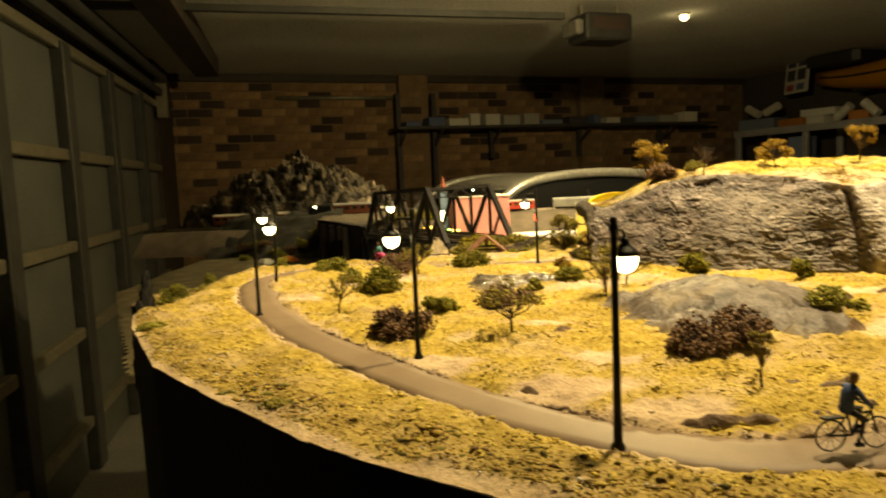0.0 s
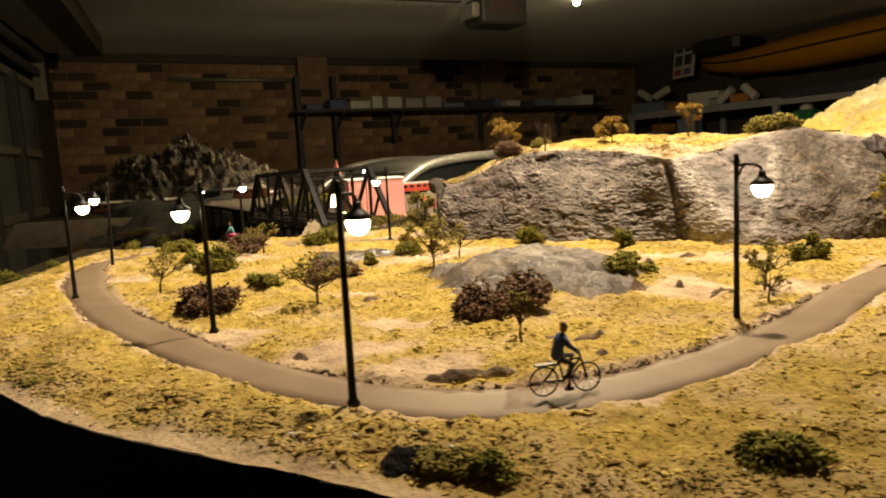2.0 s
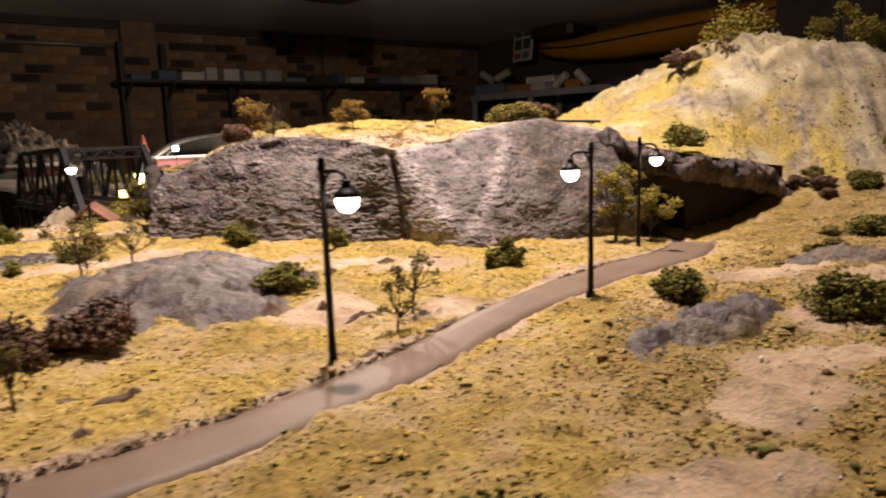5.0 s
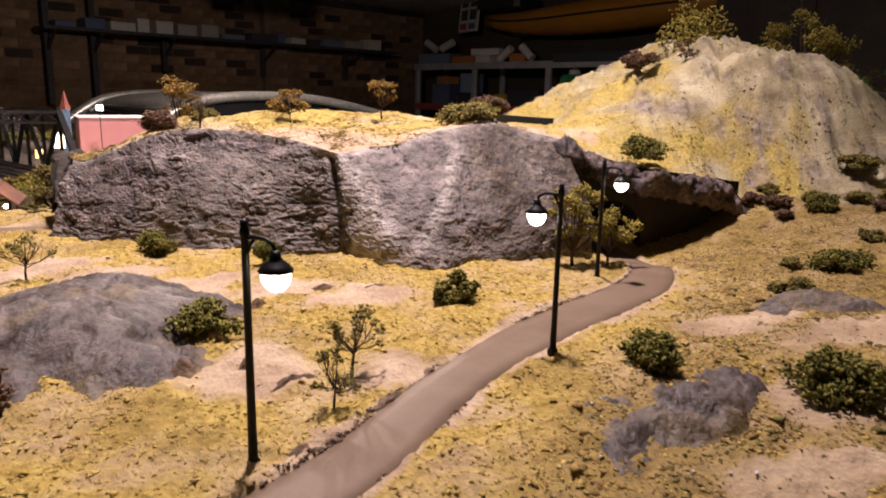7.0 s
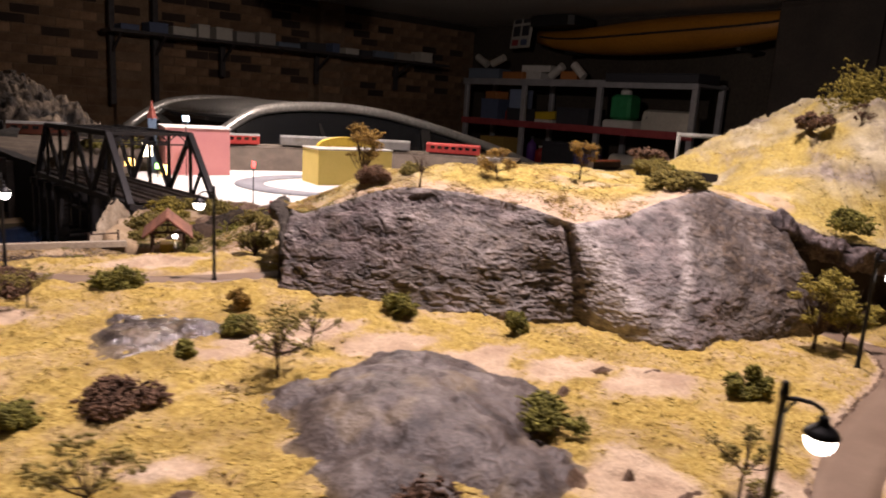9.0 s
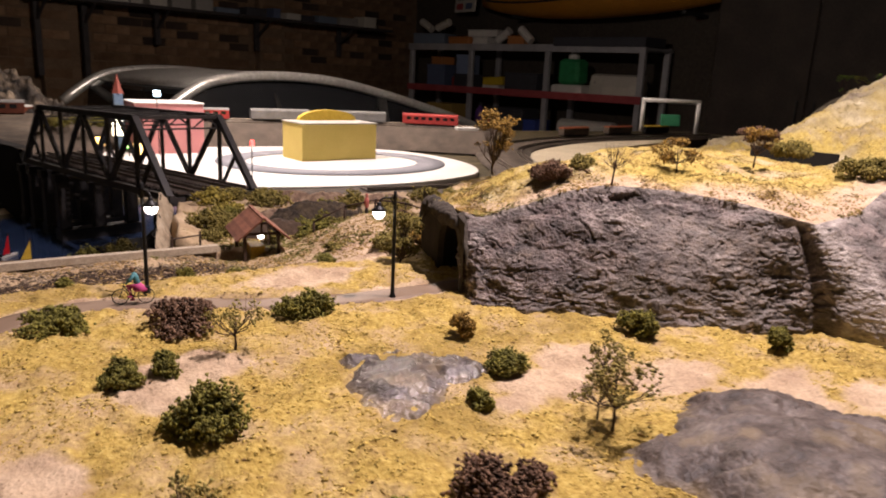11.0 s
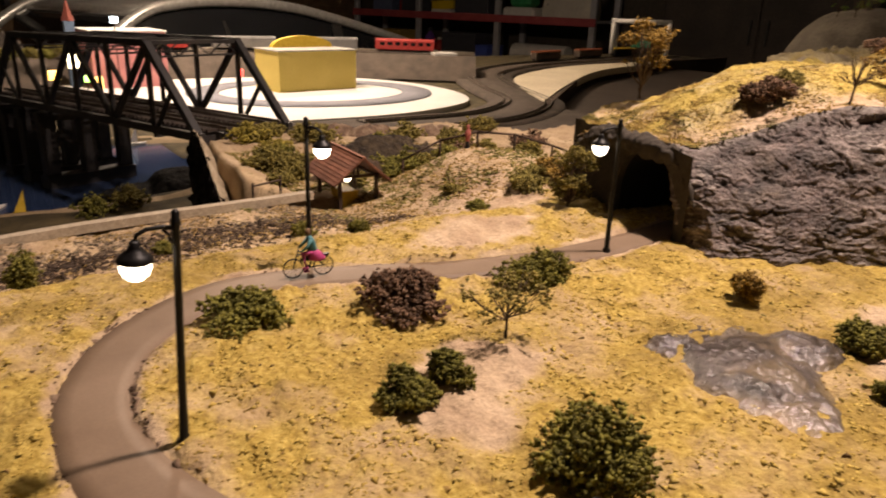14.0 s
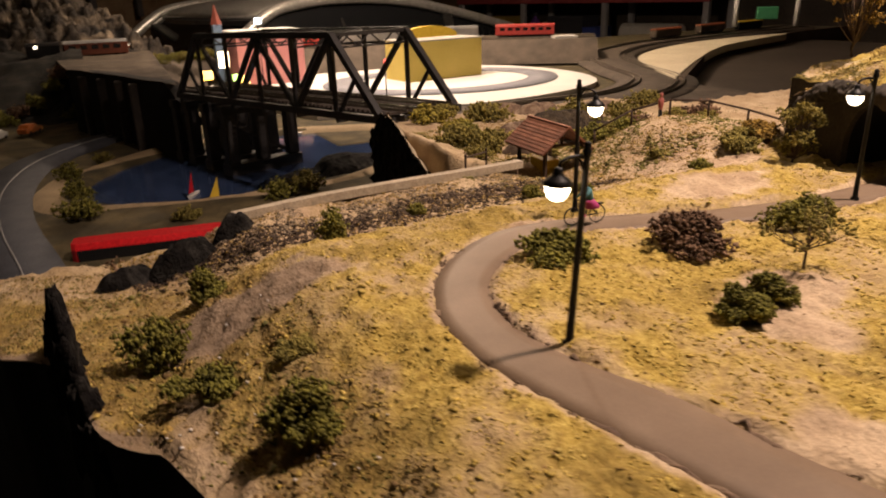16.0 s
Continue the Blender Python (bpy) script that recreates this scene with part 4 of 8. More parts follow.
# ---- street lamps ----
def street_lamp():
    top = thing("street_lamp", "black swan-neck street lamp with a lit white globe", "street lamp", "lamps along the path")
    b = Build()
    b.lathe([(0.0021, -0.002), (0.0019, 0.0012), (0.0012, 0.0022), (0.00105, 0.012), (0.00095, 0.030), (0.0009, 0.056), (0.0012, 0.0572), (0.0012, 0.0582), (0.0009, 0.0586), (0.0010, 0.0600), (0.0004, 0.0606)], 10)
    part("post", b, BLACK, top, smooth=True)
    b = Build()
    b.tube([(0, 0, 0.0562), (0.003, 0, 0.0568), (0.0062, 0, 0.0566), (0.0082, 0, 0.0556), (0.0088, 0, 0.0538)], [0.0006, 0.00055, 0.0005, 0.0005, 0.0005], 8)
    b.tube([(0, 0, 0.0520), (0.0012, 0, 0.0535), (0.0016, 0, 0.0550), (0.0028, 0, 0.0562)], 0.0004, 6)
    part("arm", b, BLACK, top, smooth=True)
    b = Build()
    b.lathe([(0.0039, 0.0496), (0.0040, 0.0500), (0.0030, 0.0512), (0.0017, 0.0522), (0.0012, 0.0530), (0.0012, 0.0540), (0.0005, 0.0544)], 16, Matrix.Translation((0.0088, 0, 0)))
    part("shade", b, BLACK, top, smooth=True)
    b = Build()
    b.lathe([(0.0006, 0.0450), (0.0017, 0.0454), (0.0026, 0.0463), (0.0032, 0.0475), (0.0034, 0.0488), (0.0030, 0.0499)], 16, Matrix.Translation((0.0088, 0, 0)))
    part("globe", b, GLOBE, top, "lit white globe", smooth=True)
    return top


LAMPS = [(0.044, 0.183, 55), (-0.0048, 0.2890, 168), (-0.0910, 0.4060, -2), (-0.102, 0.526, 180), (-0.021, 0.632, -70), (0.100, 0.577, 165),
         (0.185, 0.225, -55), (0.298, 0.259, 120), (0.384, 0.340, -40)]
lamp_one = None
for x, y, turn in LAMPS:
    m = pose(x, y, float(land(x, y)), 0, 0, turn)
    if turn == 180:
        m = Matrix.Translation(m.translation) @ Matrix.Rotation(radians(3), 4, Vector((0.6, 0.8, 0))) @ m.to_3x3().to_4x4()
    if lamp_one is None:
        lamp_one = street_lamp()
        lamp_one.matrix_basis = m
    else:
        copy_thing(lamp_one, m)


# ---- bushes and trees ----
def foliage(name, blobs, n, size, seed, mat):
    """Crumbs packed into a few uneven lobes. blobs: (x, y, z, radius, flat)."""
    r = np.random.default_rng(seed)
    weights = np.array([q[3] ** 2.4 for q in blobs])
    which = r.choice(len(blobs), n, p=weights / weights.sum())
    d = r.normal(size=(n, 3))
    d /= np.linalg.norm(d, axis=1)[:, None]
    rad = r.uniform(0.2, 1.0, n) ** 0.45 * (1 + 0.5 * vnoise(d[:, 0] * 2.2 + seed, d[:, 1] * 2.2 + which * 3.7, d[:, 2] * 2.2, seed))
    q = np.array([(p[0], p[1], p[2], p[3], p[4]) for p in blobs])[which]
    c = q[:, :3] + d * (rad * q[:, 3])[:, None] * np.stack([np.ones(n), np.ones(n), q[:, 4]], 1)
    c[:, 2] = np.maximum(c[:, 2], -0.0005)
    me = clump_mesh(name, c, r.uniform(size * 0.6, size * 1.3, n), seed + 3, 0.9, 0.5, True)
    me.materials.append(mat)
    return me


def bush(x, y, wide, high, mat, label, seed, z=None, lobes=6):
    r = random.Random(seed)
    blobs = []
    for _ in range(lobes * 2 + 6):
        a, q = r.uniform(0, 6.28), r.uniform(0.1, 0.8)
        rad = wide * r.uniform(0.10, 0.25)
        blobs.append((math.cos(a) * wide / 2 * q, math.sin(a) * wide / 2 * q, r.uniform(0.12, 0.66) * high * (1.12 - 0.5 * q), rad, min(1.1, high / wide * 1.15)))
    n = int(1000 + 2.6e6 * wide * high)
    n = min(int(n * 1.5), 2400) if y < 0.62 else 1200 if y < 0.8 else 550
    size = 0.00040 + (0.014 if y < 0.62 else 0.020 if y < 0.8 else 0.03) * wide
    place = pose(x, y, float(land(x, y)) + 0.0008 if z is None else z)
    if y > 0.62:
        ob = new("bush", foliage("bush", blobs, n, size, seed, mat))
        ob.matrix_world = place
        return tagged(ob, label, "bush", "bushes")
    top = thing("bush", label, "bush", "bushes", place)
    blobs.sort(key=lambda q: math.atan2(q[1], q[0]))
    third = (len(blobs) + 2) // 3
    for k in range(3):
        part("foam_clump", foliage("foam_clump", blobs[third * k:third * k + third], n // 3, size, seed + 40 * k, mat), mat, top)
    return top


def tree(x, y, high, wide, mat, label, seed, z=None, trunk=None, crumbs=420, leafless=False, lift=0.4, lobes=13, dense=1.0):
    r = random.Random(seed)
    top = thing("tree", label, "tree", "trees", pose(x, y, float(land(x, y)) if z is None else z, 0, 0, r.uniform(0, 360)))
    b = Build()
    tr = trunk or high * 0.021
    lean = Vector((r.uniform(-0.1, 0.1), r.uniform(-0.1, 0.1), 0)) * high
    fork = Vector((0, 0, high * lift)) + lean * 0.5
    b.tube([(0, 0, -0.002), tuple(fork * 0.5 + Vector((r.uniform(-1, 1), r.uniform(-1, 1), 0)) * high * 0.02), tuple(fork), tuple(Vector((0, 0, high * 0.85)) + lean)],
           [tr * 1.2, tr, tr * 0.8, tr * 0.25], 7)
    blobs = []
    for i in range(lobes):
        a = 6.28 * i / lobes + r.uniform(-0.5, 0.5)
        up = r.uniform(lift + 0.1, 0.92)
        out = wide / 2 * r.uniform(0.4, 0.95) * (1.15 - 0.6 * abs(up - 0.62) / 0.4)
        tip = Vector((math.cos(a) * out, math.sin(a) * out, high * up)) + lean * up
        root = fork * (0.75 + 0.3 * r.random())
        midp = root.lerp(tip, 0.55) + Vector((0, 0, -high * 0.04))
        b.tube([tuple(root), tuple(midp), tuple(tip)], [tr * 0.5, tr * 0.35, tr * 0.12], 5)
        for _ in range(2):
            t2 = tip + Vector((r.uniform(-1, 1), r.uniform(-1, 1), r.uniform(-0.4, 1))) * wide * 0.16
            b.tube([tuple(midp), tuple(t2)], [tr * 0.25, tr * 0.08], 4)
        blobs.append((tip.x, tip.y, tip.z, wide * r.uniform(0.05, 0.15) * dense, 0.7))
    blobs.append((lean.x, lean.y, high * 0.86, wide * 0.13, 0.9))
    part("trunk", b, TWIG, top, "dark twig trunk with bare limbs", smooth=True)
    if not leafless:
        part("crown", foliage("crown", blobs, int(crumbs * (1.7 if dense > 1.1 else 0.95)), (0.00042 if dense > 1.1 else 0.00034) + 0.011 * wide, seed + 5, mat), mat, top)
    return top


GREEN, BROWN = "dark green foam bush standing in the yellow turf", "brown foam bush standing in the yellow turf"
OLIVE = "olive foam bush on the sandy ground"
bush(0.117, 0.273, 0.032, 0.019, LEAF_R, "wide reddish-brown foam bush in the turf", 301, lobes=8)
bush(0.096, 0.262, 0.024, 0.020, LEAF_R, "tall reddish-brown foam bush beside another in the turf", 361, lobes=7)
bush(-0.013, 0.328, 0.031, 0.017, LEAF_R, BROWN, 302, lobes=7)
bush(0.044, 0.385, 0.029, 0.015, LEAF_R, BROWN, 303, lobes=7)
bush(-0.011, 0.566, 0.036, 0.017, LEAF_R, BROWN, 304, lobes=8)
bush(0.045, 0.563, 0.029, 0.018, LEAF_G, GREEN, 305, lobes=7)
bush(-0.065, 0.583, 0.034, 0.015, LEAF_G, GREEN, 306, lobes=7)
bush(-0.029, 0.517, 0.016, 0.012, LEAF_G, "two-lobed dark green foam bush on bare sand", 307, lobes=4)
bush(-0.045, 0.512, 0.020, 0.012, LEAF_G, GREEN, 308, lobes=4)
bush(-0.024, 0.463, 0.031, 0.021, LEAF_G, "round dark green foam bush in the turf", 309, lobes=8)
bush(0.099, 0.462, 0.020, 0.013, LEAF_G, "green foam bush against the grey boulder", 310)
bush(0.072, 0.440, 0.011, 0.008, LEAF_G, GREEN, 311, lobes=4)
bush(0.188, 0.474, 0.022, 0.015, LEAF_G, GREEN, 312)
bush(0.238, 0.433, 0.014, 0.016, LEAF_G, GREEN, 313, lobes=5)
bush(0.190, 0.326, 0.031, 0.013, LEAF_G, "flat green foam bush creeping over the boulder", 314, lobes=6, z=0.003)
bush(0.297, 0.329, 0.022, 0.016, LEAF_G, GREEN, 315)
bush(0.318, 0.230, 0.021, 0.016, LEAF_G, "dark green foam bush beside the grey rocks", 316, lobes=6)
bush(0.352, 0.188, 0.030, 0.020, LEAF_G, GREEN, 317, lobes=7)
bush(0.188, 0.116, 0.030, 0.011, LEAF_G, GREEN, 318, lobes=8)
bush(0.128, 0.123, 0.018, 0.008, LEAF_G, GREEN, 319, lobes=6)
bush(0.069, 0.134, 0.011, 0.006, LEAF_G, GREEN, 348, lobes=5)
bush(-0.052, 0.233, 0.012, 0.004, LEAF_O, "flat olive foam tuft near the board edge", 349, lobes=6)
bush(-0.143, 0.385, 0.014, 0.003, LEAF_G, "flat green foam tuft near the board edge", 350, lobes=6)
bush(0.059, 0.139, 0.013, 0.006, LEAF_O, "olive foam tuft near the board edge", 320)
bush(0.105, 0.510, 0.012, 0.014, LEAF_Y, "rusty foam bush near the cliff foot", 321, lobes=5)
bush(0.010, 0.385, 0.02, 0.010, LEAF_G, GREEN, 322, lobes=5)
bush(-0.063, 0.592, 0.016, 0.010, LEAF_O, OLIVE, 323, lobes=5)
bush(-0.209, 0.632, 0.024, 0.023, LEAF_G, "upright dark green foam bush on the slope", 324, lobes=7)
bush(-0.186, 0.660, 0.022, 0.016, LEAF_G, GREEN, 325)
bush(-0.180, 0.540, 0.026, 0.018, LEAF_G, GREEN, 326, lobes=7)
bush(-0.196, 0.590, 0.028, 0.010, LEAF_G, GREEN, 327, lobes=7)
bush(-0.124, 0.680, 0.017, 0.020, LEAF_G, "upright dark green foam bush below the stone wall", 328, lobes=6)
bush(0.015, 0.720, 0.014, 0.012, LEAF_G, GREEN, 329, lobes=5)
bush(0.045, 0.712, 0.013, 0.009, LEAF_G, GREEN, 330, lobes=5)
bush(0.095, 0.668, 0.014, 0.009, LEAF_G, GREEN, 331, lobes=5)
bush(-0.060, 0.728, 0.012, 0.009, LEAF_G, GREEN, 332, lobes=5)
bush(-0.168, 0.578, 0.016, 0.005, LEAF_O, "flat pale olive foam tuft on the slope", 334, lobes=6)
bush(0.505, 0.440, 0.034, 0.020, LEAF_G, "dark green foam bush above the tunnel mouth", 335, z=0.050, lobes=7)
bush(0.512, 0.662, 0.035, 0.016, LEAF_R, "brown foam bush on the board ledge", 336, z=0.078, lobes=8)
bush(0.600, 0.560, 0.034, 0.018, LEAF_R, "brown foam bush on the mountain top", 343, z=0.117, lobes=8)
bush(0.47, 0.595, 0.020, 0.012, LEAF_G, GREEN, 344, z=0.072, lobes=5)
bush(0.455, 0.59, 0.036, 0.017, LEAF_O, OLIVE, 347, z=0.071, lobes=8)
bush(0.392, 0.489, 0.040, 0.016, LEAF_O, "olive foam bush on the hilltop", 337, z=0.072, lobes=9)
bush(0.205, 0.575, 0.026, 0.016, LEAF_R, "brown foam bush on the hilltop", 338, z=0.064, lobes=7)
bush(0.235, 0.585, 0.022, 0.013, LEAF_O, OLIVE, 339, z=0.066)
bush(0.52, 0.30, 0.03, 0.014, LEAF_G, GREEN, 340)
bush(0.46, 0.285, 0.018, 0.010, LEAF_O, OLIVE, 341)
bush(0.68, 0.40, 0.034, 0.016, LEAF_O, OLIVE, 342, z=0.040)
bush(0.835, 0.515, 0.045, 0.034, LEAF_B, "bright green foam bush beside the mountain tree", 355, z=0.088, lobes=8)
for k, (x, y, wd, h) in enumerate([(0.100, 1.045, 0.050, 0.024), (0.092, 0.935, 0.040, 0.018), (0.105, 0.985, 0.036, 0.016), (0.128, 1.06, 0.036, 0.018), (0.118, 0.900, 0.026, 0.012)]):
    bush(x, y, wd, h, LEAF_O if k % 2 else LEAF_T, "olive foam bush on the bank behind the bridge abutment", 390 + k, lobes=7)
bush(0.596, 0.424, 0.016, 0.010, LEAF_R, "brown foam bush at the end of the rock lip", 351, z=0.016, lobes=5)
bush(0.612, 0.424, 0.018, 0.011, LEAF_O, "olive foam bush at the end of the rock lip", 352, z=0.022, lobes=6)
bush(0.575, 0.318, 0.016, 0.008, LEAF_O, OLIVE, 353, lobes=5)
bush(0.505, 0.318, 0.014, 0.008, LEAF_O, OLIVE, 354, lobes=5)
for k, (x, y, wd, h, mt) in enumerate([(0.604, 0.408, 0.018, 0.012, LEAF_R), (0.622, 0.392, 0.020, 0.012, LEAF_O), (0.612, 0.376, 0.024, 0.014, LEAF_G), (0.640, 0.372, 0.022, 0.012, LEAF_O), (0.586, 0.388, 0.014, 0.008, LEAF_R), (0.655, 0.352, 0.026, 0.014, LEAF_O), (0.63, 0.345, 0.016, 0.009, LEAF_R)]):
    bush(x, y, wd, h, mt, "low scrubby foam bush at the foot of the mountain", 380 + k, lobes=5)

tree(0.037, 0.312, 0.028, 0.028, LEAF_W, "thin olive foam tree with a bare twig trunk", 402)
tree(0.104, 0.224, 0.020, 0.009, LEAF_W, "spindly olive seedling tree beside the brown bush", 403, crumbs=200)
tree(0.128, 0.436, 0.024, 0.024, LEAF_W, "thin olive foam tree near the boulder", 404, crumbs=300)
tree(0.107, 0.414, 0.016, 0.022, LEAF_W, "low olive foam tree on bare sand", 405, crumbs=260)
tree(0.001, 0.528, 0.026, 0.028, LEAF_W, "thin olive foam tree with spreading limbs", 406, crumbs=330)
tree(0.225, 0.266, 0.024, 0.024, LEAF_W, "scraggy olive foam tree beside the path", 407, crumbs=300)
tree(0.212, 0.245, 0.018, 0.018, LEAF_W, "scraggy olive foam tree beside the path", 408, crumbs=220)
tree(0.106, 0.405, 0.030, 0.034, LEAF_W, "wispy olive foam tree on the sand", 409, crumbs=420)
tree(-0.046, 0.398, 0.024, 0.022, LEAF_W, "wispy olive foam tree in the turf", 410, crumbs=300)
tree(0.393, 0.372, 0.046, 0.030, LEAF_T, "tall yellow-olive foam tree beside the tunnel mouth", 411, crumbs=900, lift=0.2, lobes=18, dense=1.3)
tree(0.418, 0.372, 0.034, 0.030, LEAF_T, "yellow-olive foam tree beside the tunnel mouth", 412, crumbs=800, lift=0.25, lobes=18, dense=1.3)
tree(0.229, 0.678, 0.050, 0.034, LEAF_Y, "tall rusty foam tree on the hilltop", 413, z=0.053, crumbs=900, lift=0.15, lobes=18, dense=1.35)
tree(0.225, 0.545, 0.026, 0.026, LEAF_R, "dark leafless twig tree on the hilltop", 421, z=0.065, leafless=True)
tree(0.286, 0.552, 0.021, 0.030, LEAF_Y, "rusty yellow foam tree on the hilltop", 415, z=0.070, crumbs=500, lobes=16, dense=1.3, lift=0.25)
tree(0.350, 0.545, 0.026, 0.020, LEAF_Y, "small yellow foam tree on the hilltop", 416, z=0.074, crumbs=450, dense=1.3, lift=0.3)
bush(0.690, 0.585, 0.082, 0.072, LEAF_T, "large bushy olive tree on the mountain top", 417, z=0.120, lobes=16)
tree(0.640, 0.545, 0.020, 0.024, LEAF_R, "small brown tree on the mountain top", 418, z=0.122, crumbs=450, lift=0.2)
tree(0.800, 0.540, 0.094, 0.078, LEAF_T, "large bushy olive tree on the mountain", 419, z=0.088, crumbs=2600, lift=0.15, lobes=22, dense=1.5)
tree(0.135, 0.640, 0.040, 0.034, LEAF_O, "olive foam tree beside the dark tunnel mouth", 420, z=-0.002, crumbs=900, lift=0.15, lobes=20, dense=1.3)

# ---- tunnel mouths ----
CONCRETE = material("brown_grey_portal", [(0.035, 0.028, 0.021), (0.065, 0.053, 0.04)], 60, 0.9, 0.4, 500)


def arch_wall(name, label, a, b, z0, z1, mid, half, rise, deep, mat, fall=0.0):
    """A wall from a to b with an arched hole, and the barrel behind it. mid: the arch's middle, metres from a."""
    a, b = Vector((*a, 0)), Vector((*b, 0))
    d = (b - a).normalized()
    back = Vector((-d.y, d.x, 0))
    top = thing(name, label, "tunnel", kind="structure")
    span = (b - a).length
    steps = 14
    arc = [(mid - half, z0)] + [(mid - half * math.cos(math.pi * i / steps), z0 + rise - half + half * math.sin(math.pi * i / steps)) for i in range(steps + 1)] + [(mid + half, z0)]
    outer = [(0, z0)] + [(span * i / steps, z1 - fall * i / steps + 0.001 * math.sin(2.2 * i)) for i in range(steps + 1)] + [(span, z0)]
    put = lambda s, z, k: tuple(a + d * s + back * k + Vector((0, 0, z)))
    bl = Build()
    n = len(arc)
    v = [put(s, z, 0) for s, z in outer] + [put(s, z, 0) for s, z in arc] + [put(s, z, 0.004) for s, z in arc]
    f = [(i, n + i, n + i + 1, i + 1) for i in range(n - 1)] + [(n + i, 2 * n + i, 2 * n + i + 1, n + i + 1) for i in range(n - 1)]
    bl.add(v, f)
    part("portal", bl, mat, top)
    # the barrel is near black, so the hole's darkness lies in its colour
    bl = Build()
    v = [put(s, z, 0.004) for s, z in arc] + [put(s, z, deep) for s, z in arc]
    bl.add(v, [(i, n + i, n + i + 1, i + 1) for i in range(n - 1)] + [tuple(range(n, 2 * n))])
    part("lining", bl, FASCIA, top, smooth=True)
    return top


# the right portal gets a darker paint that holds the shade under its lip
arch_wall("tunnel_mouth", "concrete tunnel mouth under a rock lip, its shade put into the colour", (0.424, 0.444), (0.590, 0.4315), -0.022, 0.044, 0.055, 0.0245, 0.043, 0.09, material("shade_dark_portal", [(0.020, 0.0145, 0.011), (0.042, 0.031, 0.023)], 60, 0.95, 0.4, 500), 0.012)
arch_wall("tunnel_mouth", "dark arched tunnel mouth in the hill side", (0.168, 0.672), (0.1385, 0.566), -0.014, 0.043, 0.076, 0.0265, 0.053, 0.06, CONCRETE)


def rock_band(name, label, pts, radius, drop, seed, mat):
    """An uneven roll of rock along a line."""
    p = curve_points(pts, 220)
    a = np.linspace(0, 2 * np.pi, 37)[None]
    t = np.gradient(p, axis=0)
    t /= np.linalg.norm(t, axis=1)[:, None]
    side = np.stack([-t[:, 1], t[:, 0], 0 * t[:, 0]], 1)
    taper = (np.sin(np.linspace(0, np.pi, len(p))) ** 0.4 * 0.75 + 0.25)[:, None]
    x = p[:, None, 0] + side[:, None, 0] * np.cos(a) * radius * taper
    y = p[:, None, 1] + side[:, None, 1] * np.cos(a) * radius * taper
    z = p[:, None, 2] - drop + np.sin(a) * drop * taper
    d = (0.35 if drop < radius else 0.6) * fbm(x * 70, y * 70, z * 90, seed, 4) + 0.45 * fbm(x * 260, y * 260, z * 300, seed + 5, 3)
    d = d + 0.24 * facets(x, y, z, 75, seed + 21) + 0.14 * facets(x, y, z, 180, seed + 22)
    x, y, z = x + side[:, None, 0] * np.cos(a) * d * radius, y + side[:, None, 1] * np.cos(a) * d * radius, z + np.sin(a) * d * drop
    me = grid_mesh(name, x, y, z)
    me.materials.append(mat)
    return tagged(new(name, me), label, "rock", kind="structure")


rock_band("rock_lip", "jutting grey rock lip above the tunnel mouth", [(0.415, 0.468, 0.0655)] + LIP_RIGHT + [(0.598, 0.418, 0.006)], 0.0085, 0.0095, 501, ROCK)
rock_band("rock_lip", "brown-grey rock lip above the tunnel mouth", [(0.170, 0.676, 0.026), (0.158, 0.645, 0.042), (0.149, 0.612, 0.047), (0.145, 0.590, 0.046), (0.143, 0.575, 0.040), (0.139, 0.562, 0.024)], 0.0050, 0.0050, 511, CONCRETE)
# the near-black colour on the rock face stands for the shade it lies in
rock_band("rock_face", "plaster rock face on the torn board edge, blackened to stand for shade", [(-0.222, 0.572, -0.050), (-0.230, 0.60, -0.032), (-0.237, 0.635, -0.014), (-0.240, 0.652, -0.006), (-0.243, 0.667, -0.020), (-0.250, 0.70, -0.045)], 0.006, 0.024, 521, BLACK_ROCK)


# ---- edges of the path: clods and lumps ----
r = np.random.default_rng(77)
n = 4000
i0 = r.uniform(20, 400, n)
at_road = np.stack([np.interp(i0, np.arange(len(ROAD)), ROAD[:, k]) for k in (0, 1)], 1)
at_side = np.stack([np.interp(i0, np.arange(len(ROAD)), nrm[:, k]) for k in (0, 1)], 1)
sidesign = np.where(r.random(n) < 0.8, 1.0, -1.0)
meander = 0.0009 * vnoise(i0 * 0.35, sidesign * 5, 0, 92)
inner = at_road + at_side * ((-sidesign) * (np.interp(i0, ROAD_K, ROAD_HALF) - 0.0002 + meander + np.abs(r.normal(0, 0.0006, n))))[:, None] + r.uniform(-0.0006, 0.0006, (n, 2))
keepers = fbm(i0 * 0.05, sidesign * 3.0, 0, 91, 3) + 0.25 * (np.abs(i0 - 225) < 55) > r.uniform(0.0, 0.4, n)
inner = inner[keepers]
me = clump_mesh("path_edging", np.c_[inner, rough_land(inner[:, 0], inner[:, 1]) + 0.0004], r.uniform(0.0003, 0.0008, len(inner)), 78, 0.6, 0.5, "lying")
me.materials.append(ROCK_RED)
tagged(new("path_edging", me), "ragged brown crumbs along the path edge", "rubble", kind="stuff")


